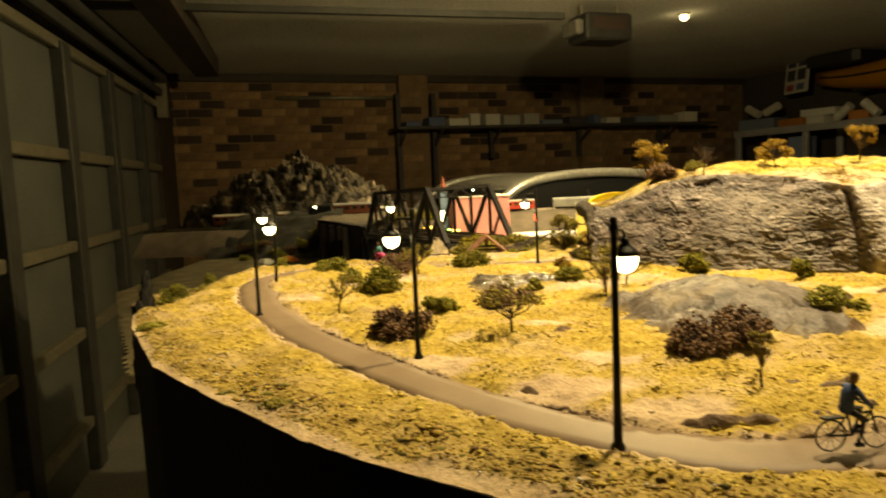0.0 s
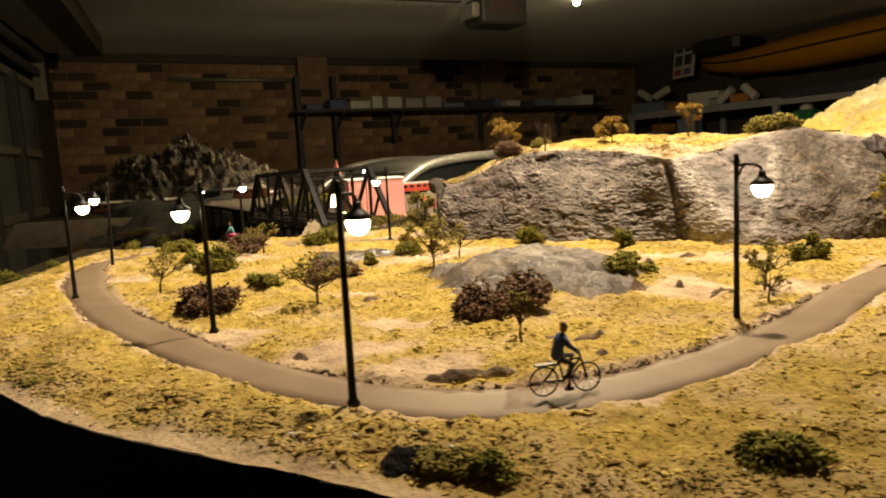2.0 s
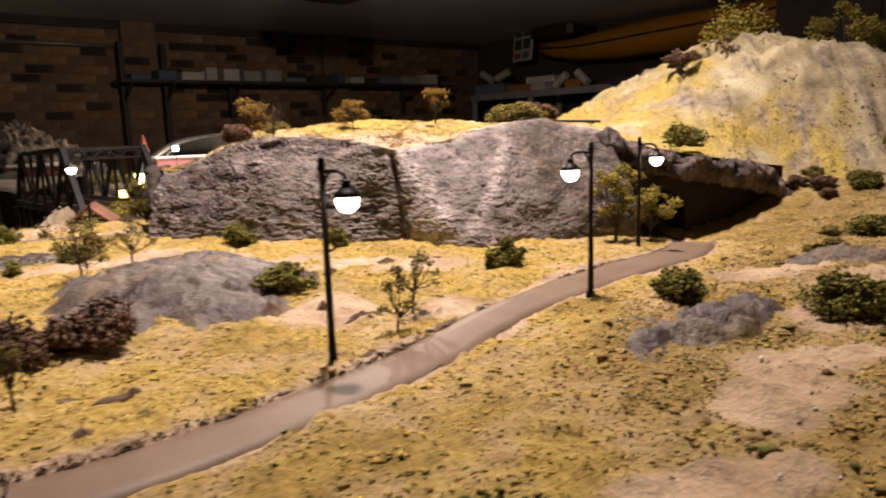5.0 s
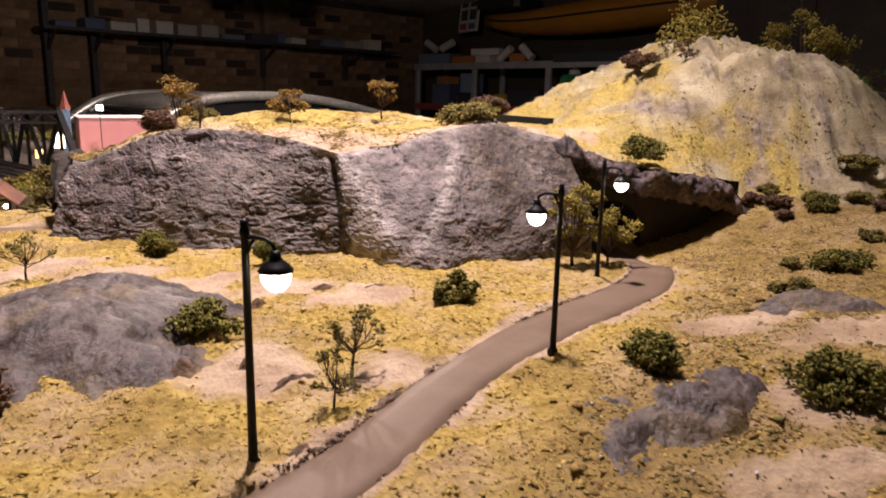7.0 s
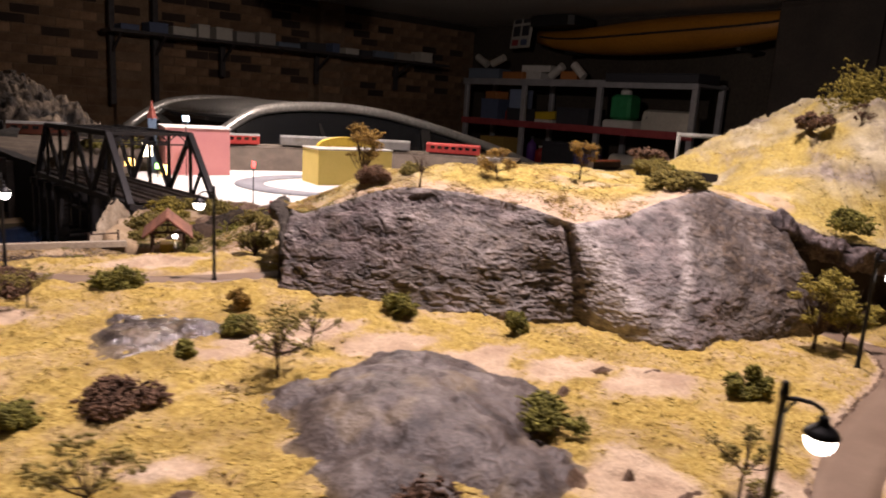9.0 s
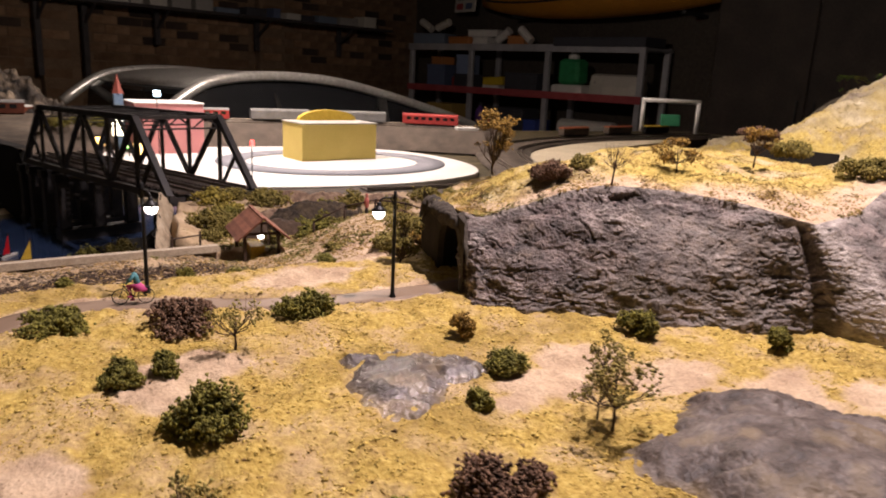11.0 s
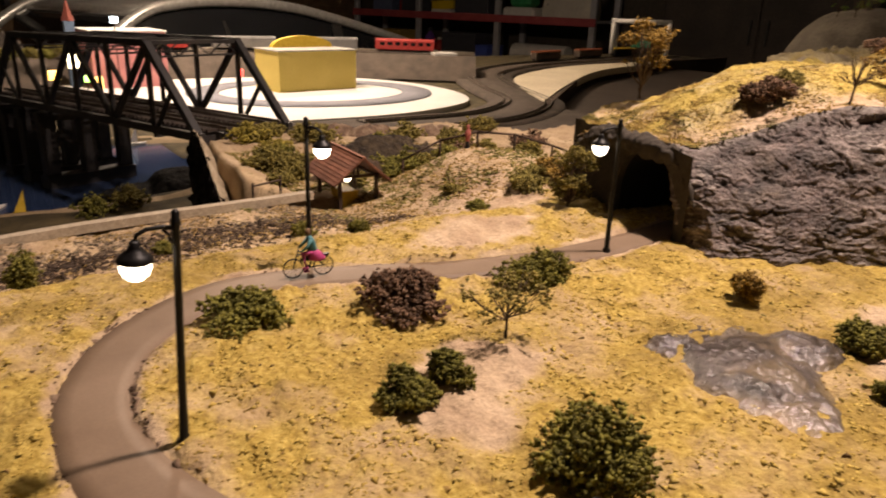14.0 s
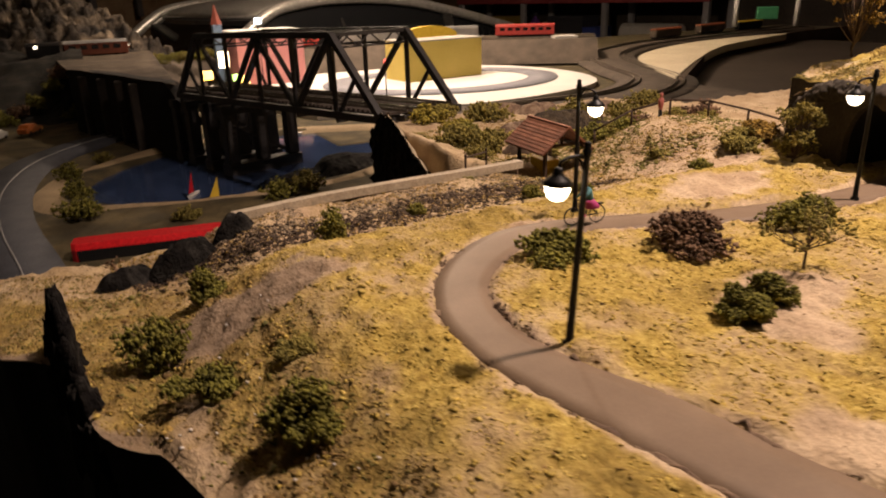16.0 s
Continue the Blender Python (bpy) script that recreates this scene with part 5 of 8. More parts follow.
def crust(name, label, i_from, i_to, side, seed):
    """A ragged ridge of dried earth along one edge of the path; it sinks away where the noise is low."""
    k = np.linspace(i_from, i_to, int((i_to - i_from) * 7))
    p = np.stack([np.interp(k, np.arange(len(ROAD)), ROAD[:, q]) for q in (0, 1)], 1)
    n_ = np.stack([np.interp(k, np.arange(len(ROAD)), nrm[:, q]) for q in (0, 1)], 1)
    wander = np.interp(k, ROAD_K, ROAD_HALF) + 0.0004 + 0.0010 * vnoise(k * 0.3, 0, 0, seed) + 0.0006 * vnoise(k * 1.3, 3, 0, seed)
    rise = 0.0013 * fbm(k * 0.12, 7, 0, seed + 1, 4) + 0.0005 * vnoise(k * 1.1, 9, 0, seed + 2) - 0.0006
    wide = 0.0006 + 0.0004 * vnoise(k * 0.5, 5, 0, seed + 3)
    a = np.linspace(-0.3 * np.pi, 1.3 * np.pi, 9)[None]
    o = side * (wander[:, None] + wide[:, None] * np.cos(a) * 1.6)
    x, y = p[:, None, 0] + n_[:, None, 0] * o, p[:, None, 1] + n_[:, None, 1] * o
    z = rough_land(p[:, 0] + n_[:, 0] * side * wander, p[:, 1] + n_[:, 1] * side * wander)[:, None] + rise[:, None] - 0.0002 + np.sin(a) * wide[:, None]
    z = z + 0.0003 * vnoise(x * 1500, y * 1500, z * 1500, seed + 4)
    me = grid_mesh(name, x, y, z)
    me.materials.append(ROCK_RED)
    tagged(new(name, me), label, "crust", kind="structure")


crust("path_crust", "ragged dark brown crust along the path's inner edge", 20, 395, -1, 95)
crust("path_crust", "ragged brown crust along the path's outer edge", 200, 330, 1, 105)


def clod(x, y, length, wide, high, turn, seed, label):
    u = np.linspace(0, 1, 12)[:, None]
    a = np.linspace(0, 2 * np.pi, 33)[None]
    wob = 1 + 0.3 * vnoise(np.cos(a) * 2, np.sin(a) * 2, 0, seed)
    gx, gy = u * length / 2 * wob * np.cos(a), u * wide / 2 * wob * np.sin(a)
    z = high * (1 - u ** 2.5) * (1 + 0.4 * vnoise(gx * 300, gy * 300, 0, seed + 1)) - 0.001 * u + 0.0006 * fbm(gx * 700, gy * 700, 0, seed + 2, 3)
    me = grid_mesh("earth_clod", gx, gy, z)
    me.materials.append(ROCK_RED)
    ob = new("earth_clod", me)
    ob.matrix_world = pose(x, y, float(land(x, y)) + 0.0006, 0, 0, turn)
    return tagged(ob, label, "clod", "clods beside the path")


CLODS = [(0.080, 0.194, 0.034, 0.006, 0.0028, -4), (0.102, 0.191, 0.022, 0.005, 0.0025, 4), (0.121, 0.196, 0.012, 0.006, 0.003, 12), (0.134, 0.201, 0.010, 0.006, 0.003, 20),
         (0.060, 0.205, 0.008, 0.004, 0.0018, -30), (0.128, 0.222, 0.020, 0.004, 0.002, 6), (0.113, 0.226, 0.014, 0.004, 0.002, -5), (0.197, 0.226, 0.009, 0.005, 0.002, 30),
         (0.177, 0.289, 0.014, 0.008, 0.005, 20), (0.196, 0.285, 0.007, 0.005, 0.004, 10), (0.060, 0.318, 0.012, 0.006, 0.003, 15), (0.207, 0.270, 0.016, 0.004, 0.002, 15),
         (0.250, 0.372, 0.018, 0.003, 0.0016, -15), (0.272, 0.362, 0.020, 0.003, 0.0016, -5), (0.215, 0.352, 0.010, 0.006, 0.004, 5), (0.030, 0.232, 0.010, 0.004, 0.002, -50)]
for k, (x, y, a, c, h, t_) in enumerate(CLODS):
    clod(x, y, a, c, h, t_, 600 + k, "ragged brown earth clod in the turf")

# ---- gravel slope and stone capping by the water ----
STONE = material("pale_gravel", [(0.12, 0.088, 0.056), (0.21, 0.16, 0.104), (0.32, 0.26, 0.185)], 120, 0.9, 0.3, 900, island=0.3)
turf("gravel", "pale loose gravel on the slope below the stone capping", STONE, 34000, (-0.19, 0.10, 0.655, 0.785), 141, (0.0004, 0.0011),
     lambda x, y, r: (fbm(x * 90, y * 90, 0, 95, 3) > -0.15) & (y > ditch(x) + 0.010) & (r.random(len(x)) < 1.2 - 1.2 * sstep(0.03, 0.09, x)), rough_land)
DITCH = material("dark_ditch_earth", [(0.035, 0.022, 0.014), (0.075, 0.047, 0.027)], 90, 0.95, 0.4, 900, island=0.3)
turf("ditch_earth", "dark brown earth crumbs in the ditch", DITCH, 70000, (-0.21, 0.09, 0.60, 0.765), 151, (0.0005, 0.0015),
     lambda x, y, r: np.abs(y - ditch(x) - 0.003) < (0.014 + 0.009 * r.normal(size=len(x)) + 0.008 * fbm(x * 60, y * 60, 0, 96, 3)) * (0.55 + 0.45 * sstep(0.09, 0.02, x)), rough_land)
CAP = material("weathered_concrete", [(0.34, 0.28, 0.20), (0.45, 0.38, 0.28)], 90, 0.9, 0.3, 700)
b = Build()
cap = curve_points([(-0.152, 0.779, -0.020), (-0.10, 0.784, -0.0185), (-0.03, 0.784, -0.017), (0.02, 0.786, -0.017), (0.050, 0.790, -0.0175)], 28)
for i in range(27):
    b.beam(cap[i], cap[i + 1] + (cap[i + 1] - cap[i]) * 0.05, 0.0065, 0.005)
tagged(part("wall_capping", b, CAP), "weathered concrete capping of the retaining wall", "wall", kind="structure")
b = Build()
for i in range(27):
    p, q = cap[i], cap[i + 1]
    b.add([(p[0], p[1] + 0.002, p[2]), (q[0], q[1] + 0.002, q[2]), (q[0], q[1] + 0.006, -0.14), (p[0], p[1] + 0.006, -0.14)], [(0, 1, 2, 3)])
tagged(part("retaining_wall", b, ROCK_RED), "brown stone retaining wall above the water", "wall", kind="structure")

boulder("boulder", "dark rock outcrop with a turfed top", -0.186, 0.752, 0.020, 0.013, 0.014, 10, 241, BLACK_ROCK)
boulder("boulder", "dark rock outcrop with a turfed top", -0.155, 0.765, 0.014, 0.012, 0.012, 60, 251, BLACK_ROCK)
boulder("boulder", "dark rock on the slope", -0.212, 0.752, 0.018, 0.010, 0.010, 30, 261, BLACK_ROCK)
bush(-0.215, 0.775, 0.03, 0.020, LEAF_R, BROWN, 345, z=-0.05, lobes=7)
bush(-0.095, 0.795, 0.018, 0.012, LEAF_R, BROWN, 346, z=-0.035, lobes=5)

# ---- picnic shelter ----
WOOD = material("dark_brown_timber", [(0.035, 0.02, 0.012), (0.07, 0.04, 0.024)], 120, 0.8, 0.3, 900)
TILE = material("red_brown_tiles", [(0.15, 0.06, 0.035), (0.21, 0.085, 0.05), (0.26, 0.11, 0.065)], 90, 0.8, 0.3, 900, objvar=0.25)
SH = pose(0.086, 0.808, -0.032, 0, 0, 86) @ Matrix.Diagonal((1.2, 1.0, 0.97, 1.0))
shelter = thing("shelter", "open timber shelter with a red-brown tiled gable roof", "shelter", place=SH)
for sx in (-1, 1):
    for sy in (-1, 1):
        b = Build().box(sx * 0.016 - 0.0012, sy * 0.0135 - 0.0012, -0.002, sx * 0.016 + 0.0012, sy * 0.0135 + 0.0012, 0.0235, c=0.0003)
        part("post", b, WOOD, shelter)
for sy in (-1, 1):
    part("beam", Build().beam((-0.021, sy * 0.0135, 0.0238), (0.021, sy * 0.0135, 0.0238), 0.002, 0.002), WOOD, shelter)
for sx in (-1, 1):
    part("tie_beam", Build().beam((sx * 0.016, -0.0155, 0.0245), (sx * 0.016, 0.0155, 0.0245), 0.0016, 0.002), WOOD, shelter)
    part("king_post", Build().beam((sx * 0.016, 0, 0.0245), (sx * 0.016, 0, 0.0365), 0.0014, 0.0014, (1, 0, 0)), WOOD, shelter)
for sy in (-1, 1):
    n1, n2 = Vector((0, sy * 0.021, 0.0205)), Vector((0, 0, 0.0385))
    slope = part("roof_slope", Build().beam((-0.0235, sy * 0.0105, 0.0292), (0.0235, sy * 0.0105, 0.0292), 0.0275, 0.0006, (0, sy * 0.65, 0.76)), TILE, shelter, "red-brown tiled roof slope")
    for i in range(9):
        p, q = n1.lerp(n2, i / 9), n1.lerp(n2, (i + 1) / 9 + 0.02)
        lift = Vector((0, 0, 0.0006))
        b = Build()
        b.beam(tuple(Vector((-0.024, 0, 0)) + p.lerp(q, 0.5) + lift), tuple(Vector((0.024, 0, 0)) + p.lerp(q, 0.5) + lift), (q - p).length, 0.0008, (0, sy * 0.55, 0.84))
        part("tile_course", b, TILE, slope)
part("ridge_cap", Build().beam((-0.0242, 0, 0.0392), (0.0242, 0, 0.0392), 0.0026, 0.0012), TILE, shelter)
# a kiosk counter with a lit globe under the roof, in place of a white and yellow cart
KIOSK = material("cream_paint", [(0.55, 0.48, 0.30), (0.65, 0.58, 0.40)], 100, 0.7, 0.1, 900)
YELLOW = material("yellow_paint", [(0.55, 0.36, 0.03), (0.68, 0.48, 0.06)], 90, 0.6, 0.1, 700)
kiosk = thing("kiosk", "small cream and yellow kiosk with a lit globe, standing in for a cart", "kiosk", place=SH @ Matrix.Translation((0.002, 0.001, 0)))
part("body", Build().box(-0.009, -0.006, -0.002, 0.009, 0.006, 0.011, c=0.0005), YELLOW, kiosk)
part("counter", Build().box(-0.0105, -0.0085, 0.007, 0.0105, -0.005, 0.0082, c=0.0003), KIOSK, kiosk)
part("lamp", Build().lathe([(0.0008, 0.0125), (0.0022, 0.0132), (0.0026, 0.0148), (0.0018, 0.0164), (0.0006, 0.0168)], 12, Matrix.Translation((0.010, -0.007, -0.0005))), GLOBE, kiosk, "lit white globe")


# ---- rustic fence above the slope ----
def fence():
    top = thing("fence", "low rustic rail fence of brown sticks", "fence")
    pts = curve_points([(0.140, 0.822, 0), (0.153, 0.812, 0), (0.190, 0.779, 0), (0.215, 0.750, 0), (0.236, 0.722, 0)], 6)
    tops = []
    for p in pts:
        z = float(rough_land(p[0], p[1]))
        part("post", Build().tube([(p[0], p[1], z - 0.003), (p[0] + 0.0003, p[1], z + 0.0125)], 0.0009, 6), WOOD, top, smooth=True)
        tops.append((p[0], p[1], z + 0.0118))
    for i in range(len(tops) - 1):
        part("rail", Build().tube([tops[i], tops[i + 1]], 0.0008, 6), WOOD, top, smooth=True)
    return top


fence()
top = thing("fence", "short dark post and rail fence by the bridge end", "fence")
for k in range(2):
    part("post", Build().tube([(0.020 + 0.024 * k, 0.815 + 0.012 * k, -0.030), (0.020 + 0.024 * k, 0.815 + 0.012 * k, -0.012)], 0.0009, 6), WOOD, top)
part("rail", Build().tube([(0.020, 0.815, -0.014), (0.044, 0.827, -0.015)], 0.0007, 6), WOOD, top)

OL = "olive foam bush on the sandy slope"
for k, (x, y, wd, h, mt) in enumerate([(0.075, 0.885, 0.034, 0.022, LEAF_O), (0.060, 0.868, 0.024, 0.012, LEAF_O), (0.092, 0.905, 0.03, 0.018, LEAF_O), (0.135, 0.83, 0.020, 0.012, LEAF_G),
                                       (0.105, 0.98, 0.022, 0.014, LEAF_O), (0.15, 0.86, 0.035, 0.018, LEAF_G), (0.19, 0.87, 0.03, 0.016, LEAF_O), (0.22, 0.88, 0.032, 0.018, LEAF_G),
                                       (0.165, 0.700, 0.020, 0.010, LEAF_O), (0.148, 0.690, 0.030, 0.014, LEAF_O), (0.178, 0.70, 0.03, 0.012, LEAF_Y), (0.125, 0.735, 0.014, 0.008, LEAF_O),
                                       (0.255, 0.83, 0.03, 0.016, LEAF_R), (0.11, 0.84, 0.022, 0.012, LEAF_O), (0.20, 0.80, 0.02, 0.010, LEAF_O)]):
    bush(x, y, wd, h, mt, OL if mt is LEAF_O else ("rusty foam bush on the sandy slope" if mt is LEAF_Y else BROWN if mt is LEAF_R else GREEN), 700 + k, z=float(rough_land(x, y)), lobes=7)
boulder("boulder", "tan rock ledge beside the bridge end", 0.15, 0.93, 0.035, 0.016, 0.014, -12, 271, ROCK_RED)
# this dark heap likewise fills in for the hollow's shadow
boulder("boulder", "dark brush heap standing in for the shadowed hollow behind the shelter", 0.125, 0.868, 0.038, 0.018, 0.016, -10, 281, DITCH)

for k, (x, y, wd, h, mt) in enumerate([(0.20, 0.95, 0.04, 0.022, LEAF_G), (0.245, 0.985, 0.045, 0.026, LEAF_O), (0.285, 0.96, 0.04, 0.02, LEAF_O), (0.16, 1.02, 0.05, 0.022, LEAF_O), (0.335, 0.90, 0.04, 0.02, LEAF_R),
                                       (0.30, 0.86, 0.035, 0.018, LEAF_O), (0.154, 0.835, 0.03, 0.022, LEAF_G), (0.26, 0.90, 0.03, 0.016, LEAF_R), (0.34, 0.99, 0.04, 0.024, LEAF_O), (0.11, 1.04, 0.035, 0.018, LEAF_O),
                                       (0.068, 0.93, 0.045, 0.026, LEAF_O), (0.095, 0.955, 0.03, 0.018, LEAF_G)]):
    bush(x, y, wd, h, mt, OL if mt is LEAF_O else (BROWN if mt is LEAF_R else GREEN), 780 + k, z=float(rough_land(x, y)), lobes=8)
for k, (x, y, a_, c_, h_) in enumerate([(0.186, 1.044, 0.04, 0.016, 0.014), (0.225, 1.03, 0.028, 0.014, 0.012), (0.29, 1.01, 0.04, 0.012, 0.010)]):
    boulder("boulder", "tan rock ledge at the end of the slope", x, y, a_, c_, h_, -10 + 9 * k, 295 + 10 * k, ROCK_RED)

# white flecks of plaster spilt in the turf along the board's front
r = np.random.default_rng(171)
px_, py_ = r.uniform(-0.22, 0.45, 2600), r.uniform(0.06, 0.66, 2600)
ok = (outer(px_, py_) > r.uniform(0.2, 1.4, 2600)) & (py_ > front(px_) + 0.003) & (road_distance(px_, py_) > 0.012)
me = clump_mesh("plaster_fleck", np.c_[px_, py_, rough_land(px_, py_) + 0.0005][ok], r.uniform(0.0003, 0.0008, ok.sum()), 172)
me.materials.append(material("white_plaster", [(0.55, 0.52, 0.48), (0.72, 0.70, 0.66)], 90, 0.6, 0.2, 900))
tagged(new("plaster_fleck", me), "white flecks of spilt plaster in the turf", "plaster", kind="stuff")

# scrub on the slope round the shelter
turf("scrub", "olive foam scrub on the sandy slope", TURF_GREEN, 36000, (0.0, 0.30, 0.655, 1.0), 161, (0.0006, 0.0017),
     lambda x, y, r: (fbm(x * 38, y * 38, 0, 97, 4) > 0.02 + 0.12 * r.uniform(-1, 1, len(x))) & (y > ditch(x) + 0.01) & ((y < 0.785) | (x > 0.06)), rough_land)
turf("dry_grass", "tan and ochre foam grass on the slope", TURF_RUST, 70000, (-0.22, 0.30, 0.60, 1.0), 165, (0.0005, 0.0013),
     lambda x, y, r: (fbm(x * 45, y * 45, 0, 98, 4) > -0.1 + 0.15 * r.uniform(-1, 1, len(x))) & (y > ditch(x) - 0.02) & ((y < 0.785) | (x > 0.06)), rough_land)

# ---- truss bridge ----
STEEL = material("black_bridge_steel", [(0.012, 0.011, 0.012), (0.03, 0.027, 0.026)], 60, 0.5, 0.2, 500, spec=0.6)
bridge = thing("truss_bridge", "black steel through-truss railway bridge over the water", "bridge")
A0, AX = Vector((0.058, 1.068, -0.027)), Vector((-0.142, 0.466, -0.012))
LEN = AX.length
ax = AX.normalized()
cx = Vector((ax.y, -ax.x, 0)).normalized()
WIDE, HIGH, PAN = 0.108, 0.086, LEN / 6


def bp(side, panel, up):
    return A0 + ax * (panel * PAN) + cx * (side * WIDE) + Vector((0, 0, up))


for side in (0, 1):
    part("bottom_chord", Build().beam(bp(side, -0.08, 0), bp(side, 6.08, 0), 0.006, 0.008), STEEL, bridge)
    part("top_chord", Build().beam(bp(side, 1, HIGH), bp(side, 5, HIGH), 0.007, 0.007), STEEL, bridge)
    for p0, p1 in ((0, 1), (6, 5)):
        part("end_post", Build().beam(bp(side, p0, 0), bp(side, p1, HIGH), 0.0075, 0.007), STEEL, bridge)
    for p0 in (1, 2, 3, 4, 5):
        part("vertical", Build().beam(bp(side, p0, 0), bp(side, p0, HIGH), 0.004, 0.0045, ax), STEEL, bridge)
    for p0, p1 in ((2, 1), (2, 3), (4, 3), (4, 5)):
        part("diagonal", Build().beam(bp(side, p0, 0), bp(side, p1, HIGH), 0.005, 0.0055), STEEL, bridge)
    for p0, p1 in ((0.9, 0.5), (5.1, 5.5)):
        part("strut", Build().beam(bp(side, p0, 0.003), bp(side, p1, HIGH * 0.5), 0.0035, 0.0035), STEEL, bridge)
for p0 in range(7):
    part("floor_beam", Build().beam(bp(0, p0, -0.004), bp(1, p0, -0.004), 0.004, 0.010), STEEL, bridge)
for p0 in range(1, 6):
    part("top_strut", Build().beam(bp(0, p0, HIGH), bp(1, p0, HIGH), 0.003, 0.004), STEEL, bridge)
    part("lower_strut", Build().beam(bp(0, p0, HIGH - 0.014), bp(1, p0, HIGH - 0.014), 0.002, 0.002), STEEL, bridge)
    for k in range(6):
        a_, b_ = bp(0, p0, 0) .lerp(bp(1, p0, 0), k / 6), bp(0, p0, 0).lerp(bp(1, p0, 0), (k + 1) / 6)
        z1, z2 = (HIGH, HIGH - 0.014) if k % 2 else (HIGH - 0.014, HIGH)
        part("lacing", Build().beam(a_ + Vector((0, 0, z1)), b_ + Vector((0, 0, z2)), 0.0015, 0.0015), STEEL, bridge)
for p0 in range(1, 5):
    part("lateral_brace", Build().beam(bp(0, p0, HIGH), bp(1, p0 + 1, HIGH), 0.002, 0.002), STEEL, bridge)
    part("lateral_brace", Build().beam(bp(1, p0, HIGH), bp(0, p0 + 1, HIGH), 0.002, 0.002), STEEL, bridge)
for s_ in (0.18, 0.38, 0.62, 0.82):
    part("stringer", Build().beam(bp(s_, -0.2, 0.001), bp(s_, 6.3, 0.001), 0.004, 0.006), STEEL, bridge)
TIE = material("dark_sleepers", [(0.03, 0.02, 0.015), (0.06, 0.045, 0.035)], 200, 0.9, 0.3, 900)
for t0 in (0.08, 0.54):
    for k in range(58):
        part("sleeper", Build().beam(bp(t0, k / 9.4, 0.0055), bp(t0 + 0.38, k / 9.4, 0.0055), 0.0032, 0.003), TIE, bridge)
RAILM = material("worn_rail", [(0.16, 0.13, 0.10), (0.26, 0.22, 0.18)], 90, 0.35, 0.1, 500, metal=0.8)
for s_ in (0.195, 0.345, 0.655, 0.805):
    part("rail", Build().beam(bp(s_, -0.2, 0.0085), bp(s_, 6.3, 0.0085), 0.0012, 0.003), RAILM, bridge)

# abutment: a dark wing wall with a pale broken top, then the bents and the black wall beyond
PALE_STONE = material("pale_broken_plaster", [(0.20, 0.15, 0.095), (0.33, 0.26, 0.17), (0.46, 0.38, 0.27)], 90, 0.9, 0.6, 500, dist=0.0015)
k_ = np.linspace(0, 1, 44)[:, None]
h_ = np.linspace(0, 1, 26)[None]
top_z = np.interp(k_, [0, 0.1, 0.22, 0.42, 0.75, 1.0], [-0.036, -0.034, -0.014, -0.010, -0.026, -0.036])
wx, wy = 0.052 + (0.013 - 0.052) * k_ + 0 * h_, 1.085 + (0.862 - 1.085) * k_ + 0 * h_
wz = -0.15 + (top_z + 0.15) * h_
bulge = 0.004 * facets(wx, wy, wz, 60, 271) + 0.002 * facets(wx, wy, wz, 150, 272)
me = grid_mesh("bridge_abutment", wx - 0.004 * (1 - h_) + bulge, wy, wz)
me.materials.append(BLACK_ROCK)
tagged(new("bridge_abutment", me), "dark stone wing wall at the bridge end", "abutment", kind="structure")
q_ = np.linspace(0, 1, 12)[None]
bx, by = 0.052 + (0.013 - 0.052) * k_ + 0.014 * q_, 1.085 + (0.862 - 1.085) * k_ + 0.006 * q_
bz = top_z - 0.022 * q_ ** 1.3 + 0.004 * facets(bx, by, 0, 70, 273) + 0.0015 * facets(bx, by, 0, 190, 274)
me = grid_mesh("abutment_top", bx, by, bz)
me.materials.append(PALE_STONE)
tagged(new("abutment_top", me), "pale broken plaster along the top of the wing wall", "rock", kind="structure")
for p0 in (4.35, 5.05, 5.75, 6.3):
    bent = thing("bridge_bent", "black trestle bent standing in the lake", "pier", "bents under the bridge")
    for s_ in (0.04, 0.50, 0.96):
        q = bp(s_, p0, -0.009)
        part("post", Build().beam((q.x, q.y, -0.155), tuple(q), 0.017, 0.014, ax), STEEL, bent)
    part("cap_beam", Build().beam(bp(-0.06, p0, -0.014), bp(1.06, p0, -0.014), 0.014, 0.012), STEEL, bent)
    part("footing", Build().beam(bp(-0.05, p0, -0.106), bp(1.05, p0, -0.106), 0.024, 0.030), STEEL, bent)
    part("cross_brace", Build().beam(bp(0.05, p0, -0.03), bp(0.95, p0, -0.09), 0.003, 0.006), STEEL, bent)
lw = [(-0.085, 1.545), (-0.12, 1.62), (-0.165, 1.76), (-0.205, 1.86), (-0.235, 1.93)]
wall_line = curve_points(lw, 40)
b = Build()
b.add([(p[0], p[1], -0.022 - 0.03 * sstep(0.6, 0.0, i / 6.0)) for i, p in enumerate(wall_line)] + [(p[0], p[1], -0.16) for p in wall_line] + [(p[0] + 0.02, p[1] + 0.012, -0.022 - 0.03 * sstep(0.6, 0.0, i / 6.0)) for i, p in enumerate(wall_line)],
      [(i, i + 1, 41 + i, 40 + i) for i in range(39)] + [(i, 80 + i, 81 + i, i + 1) for i in range(39)])
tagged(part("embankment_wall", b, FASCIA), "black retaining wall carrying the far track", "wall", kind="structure")
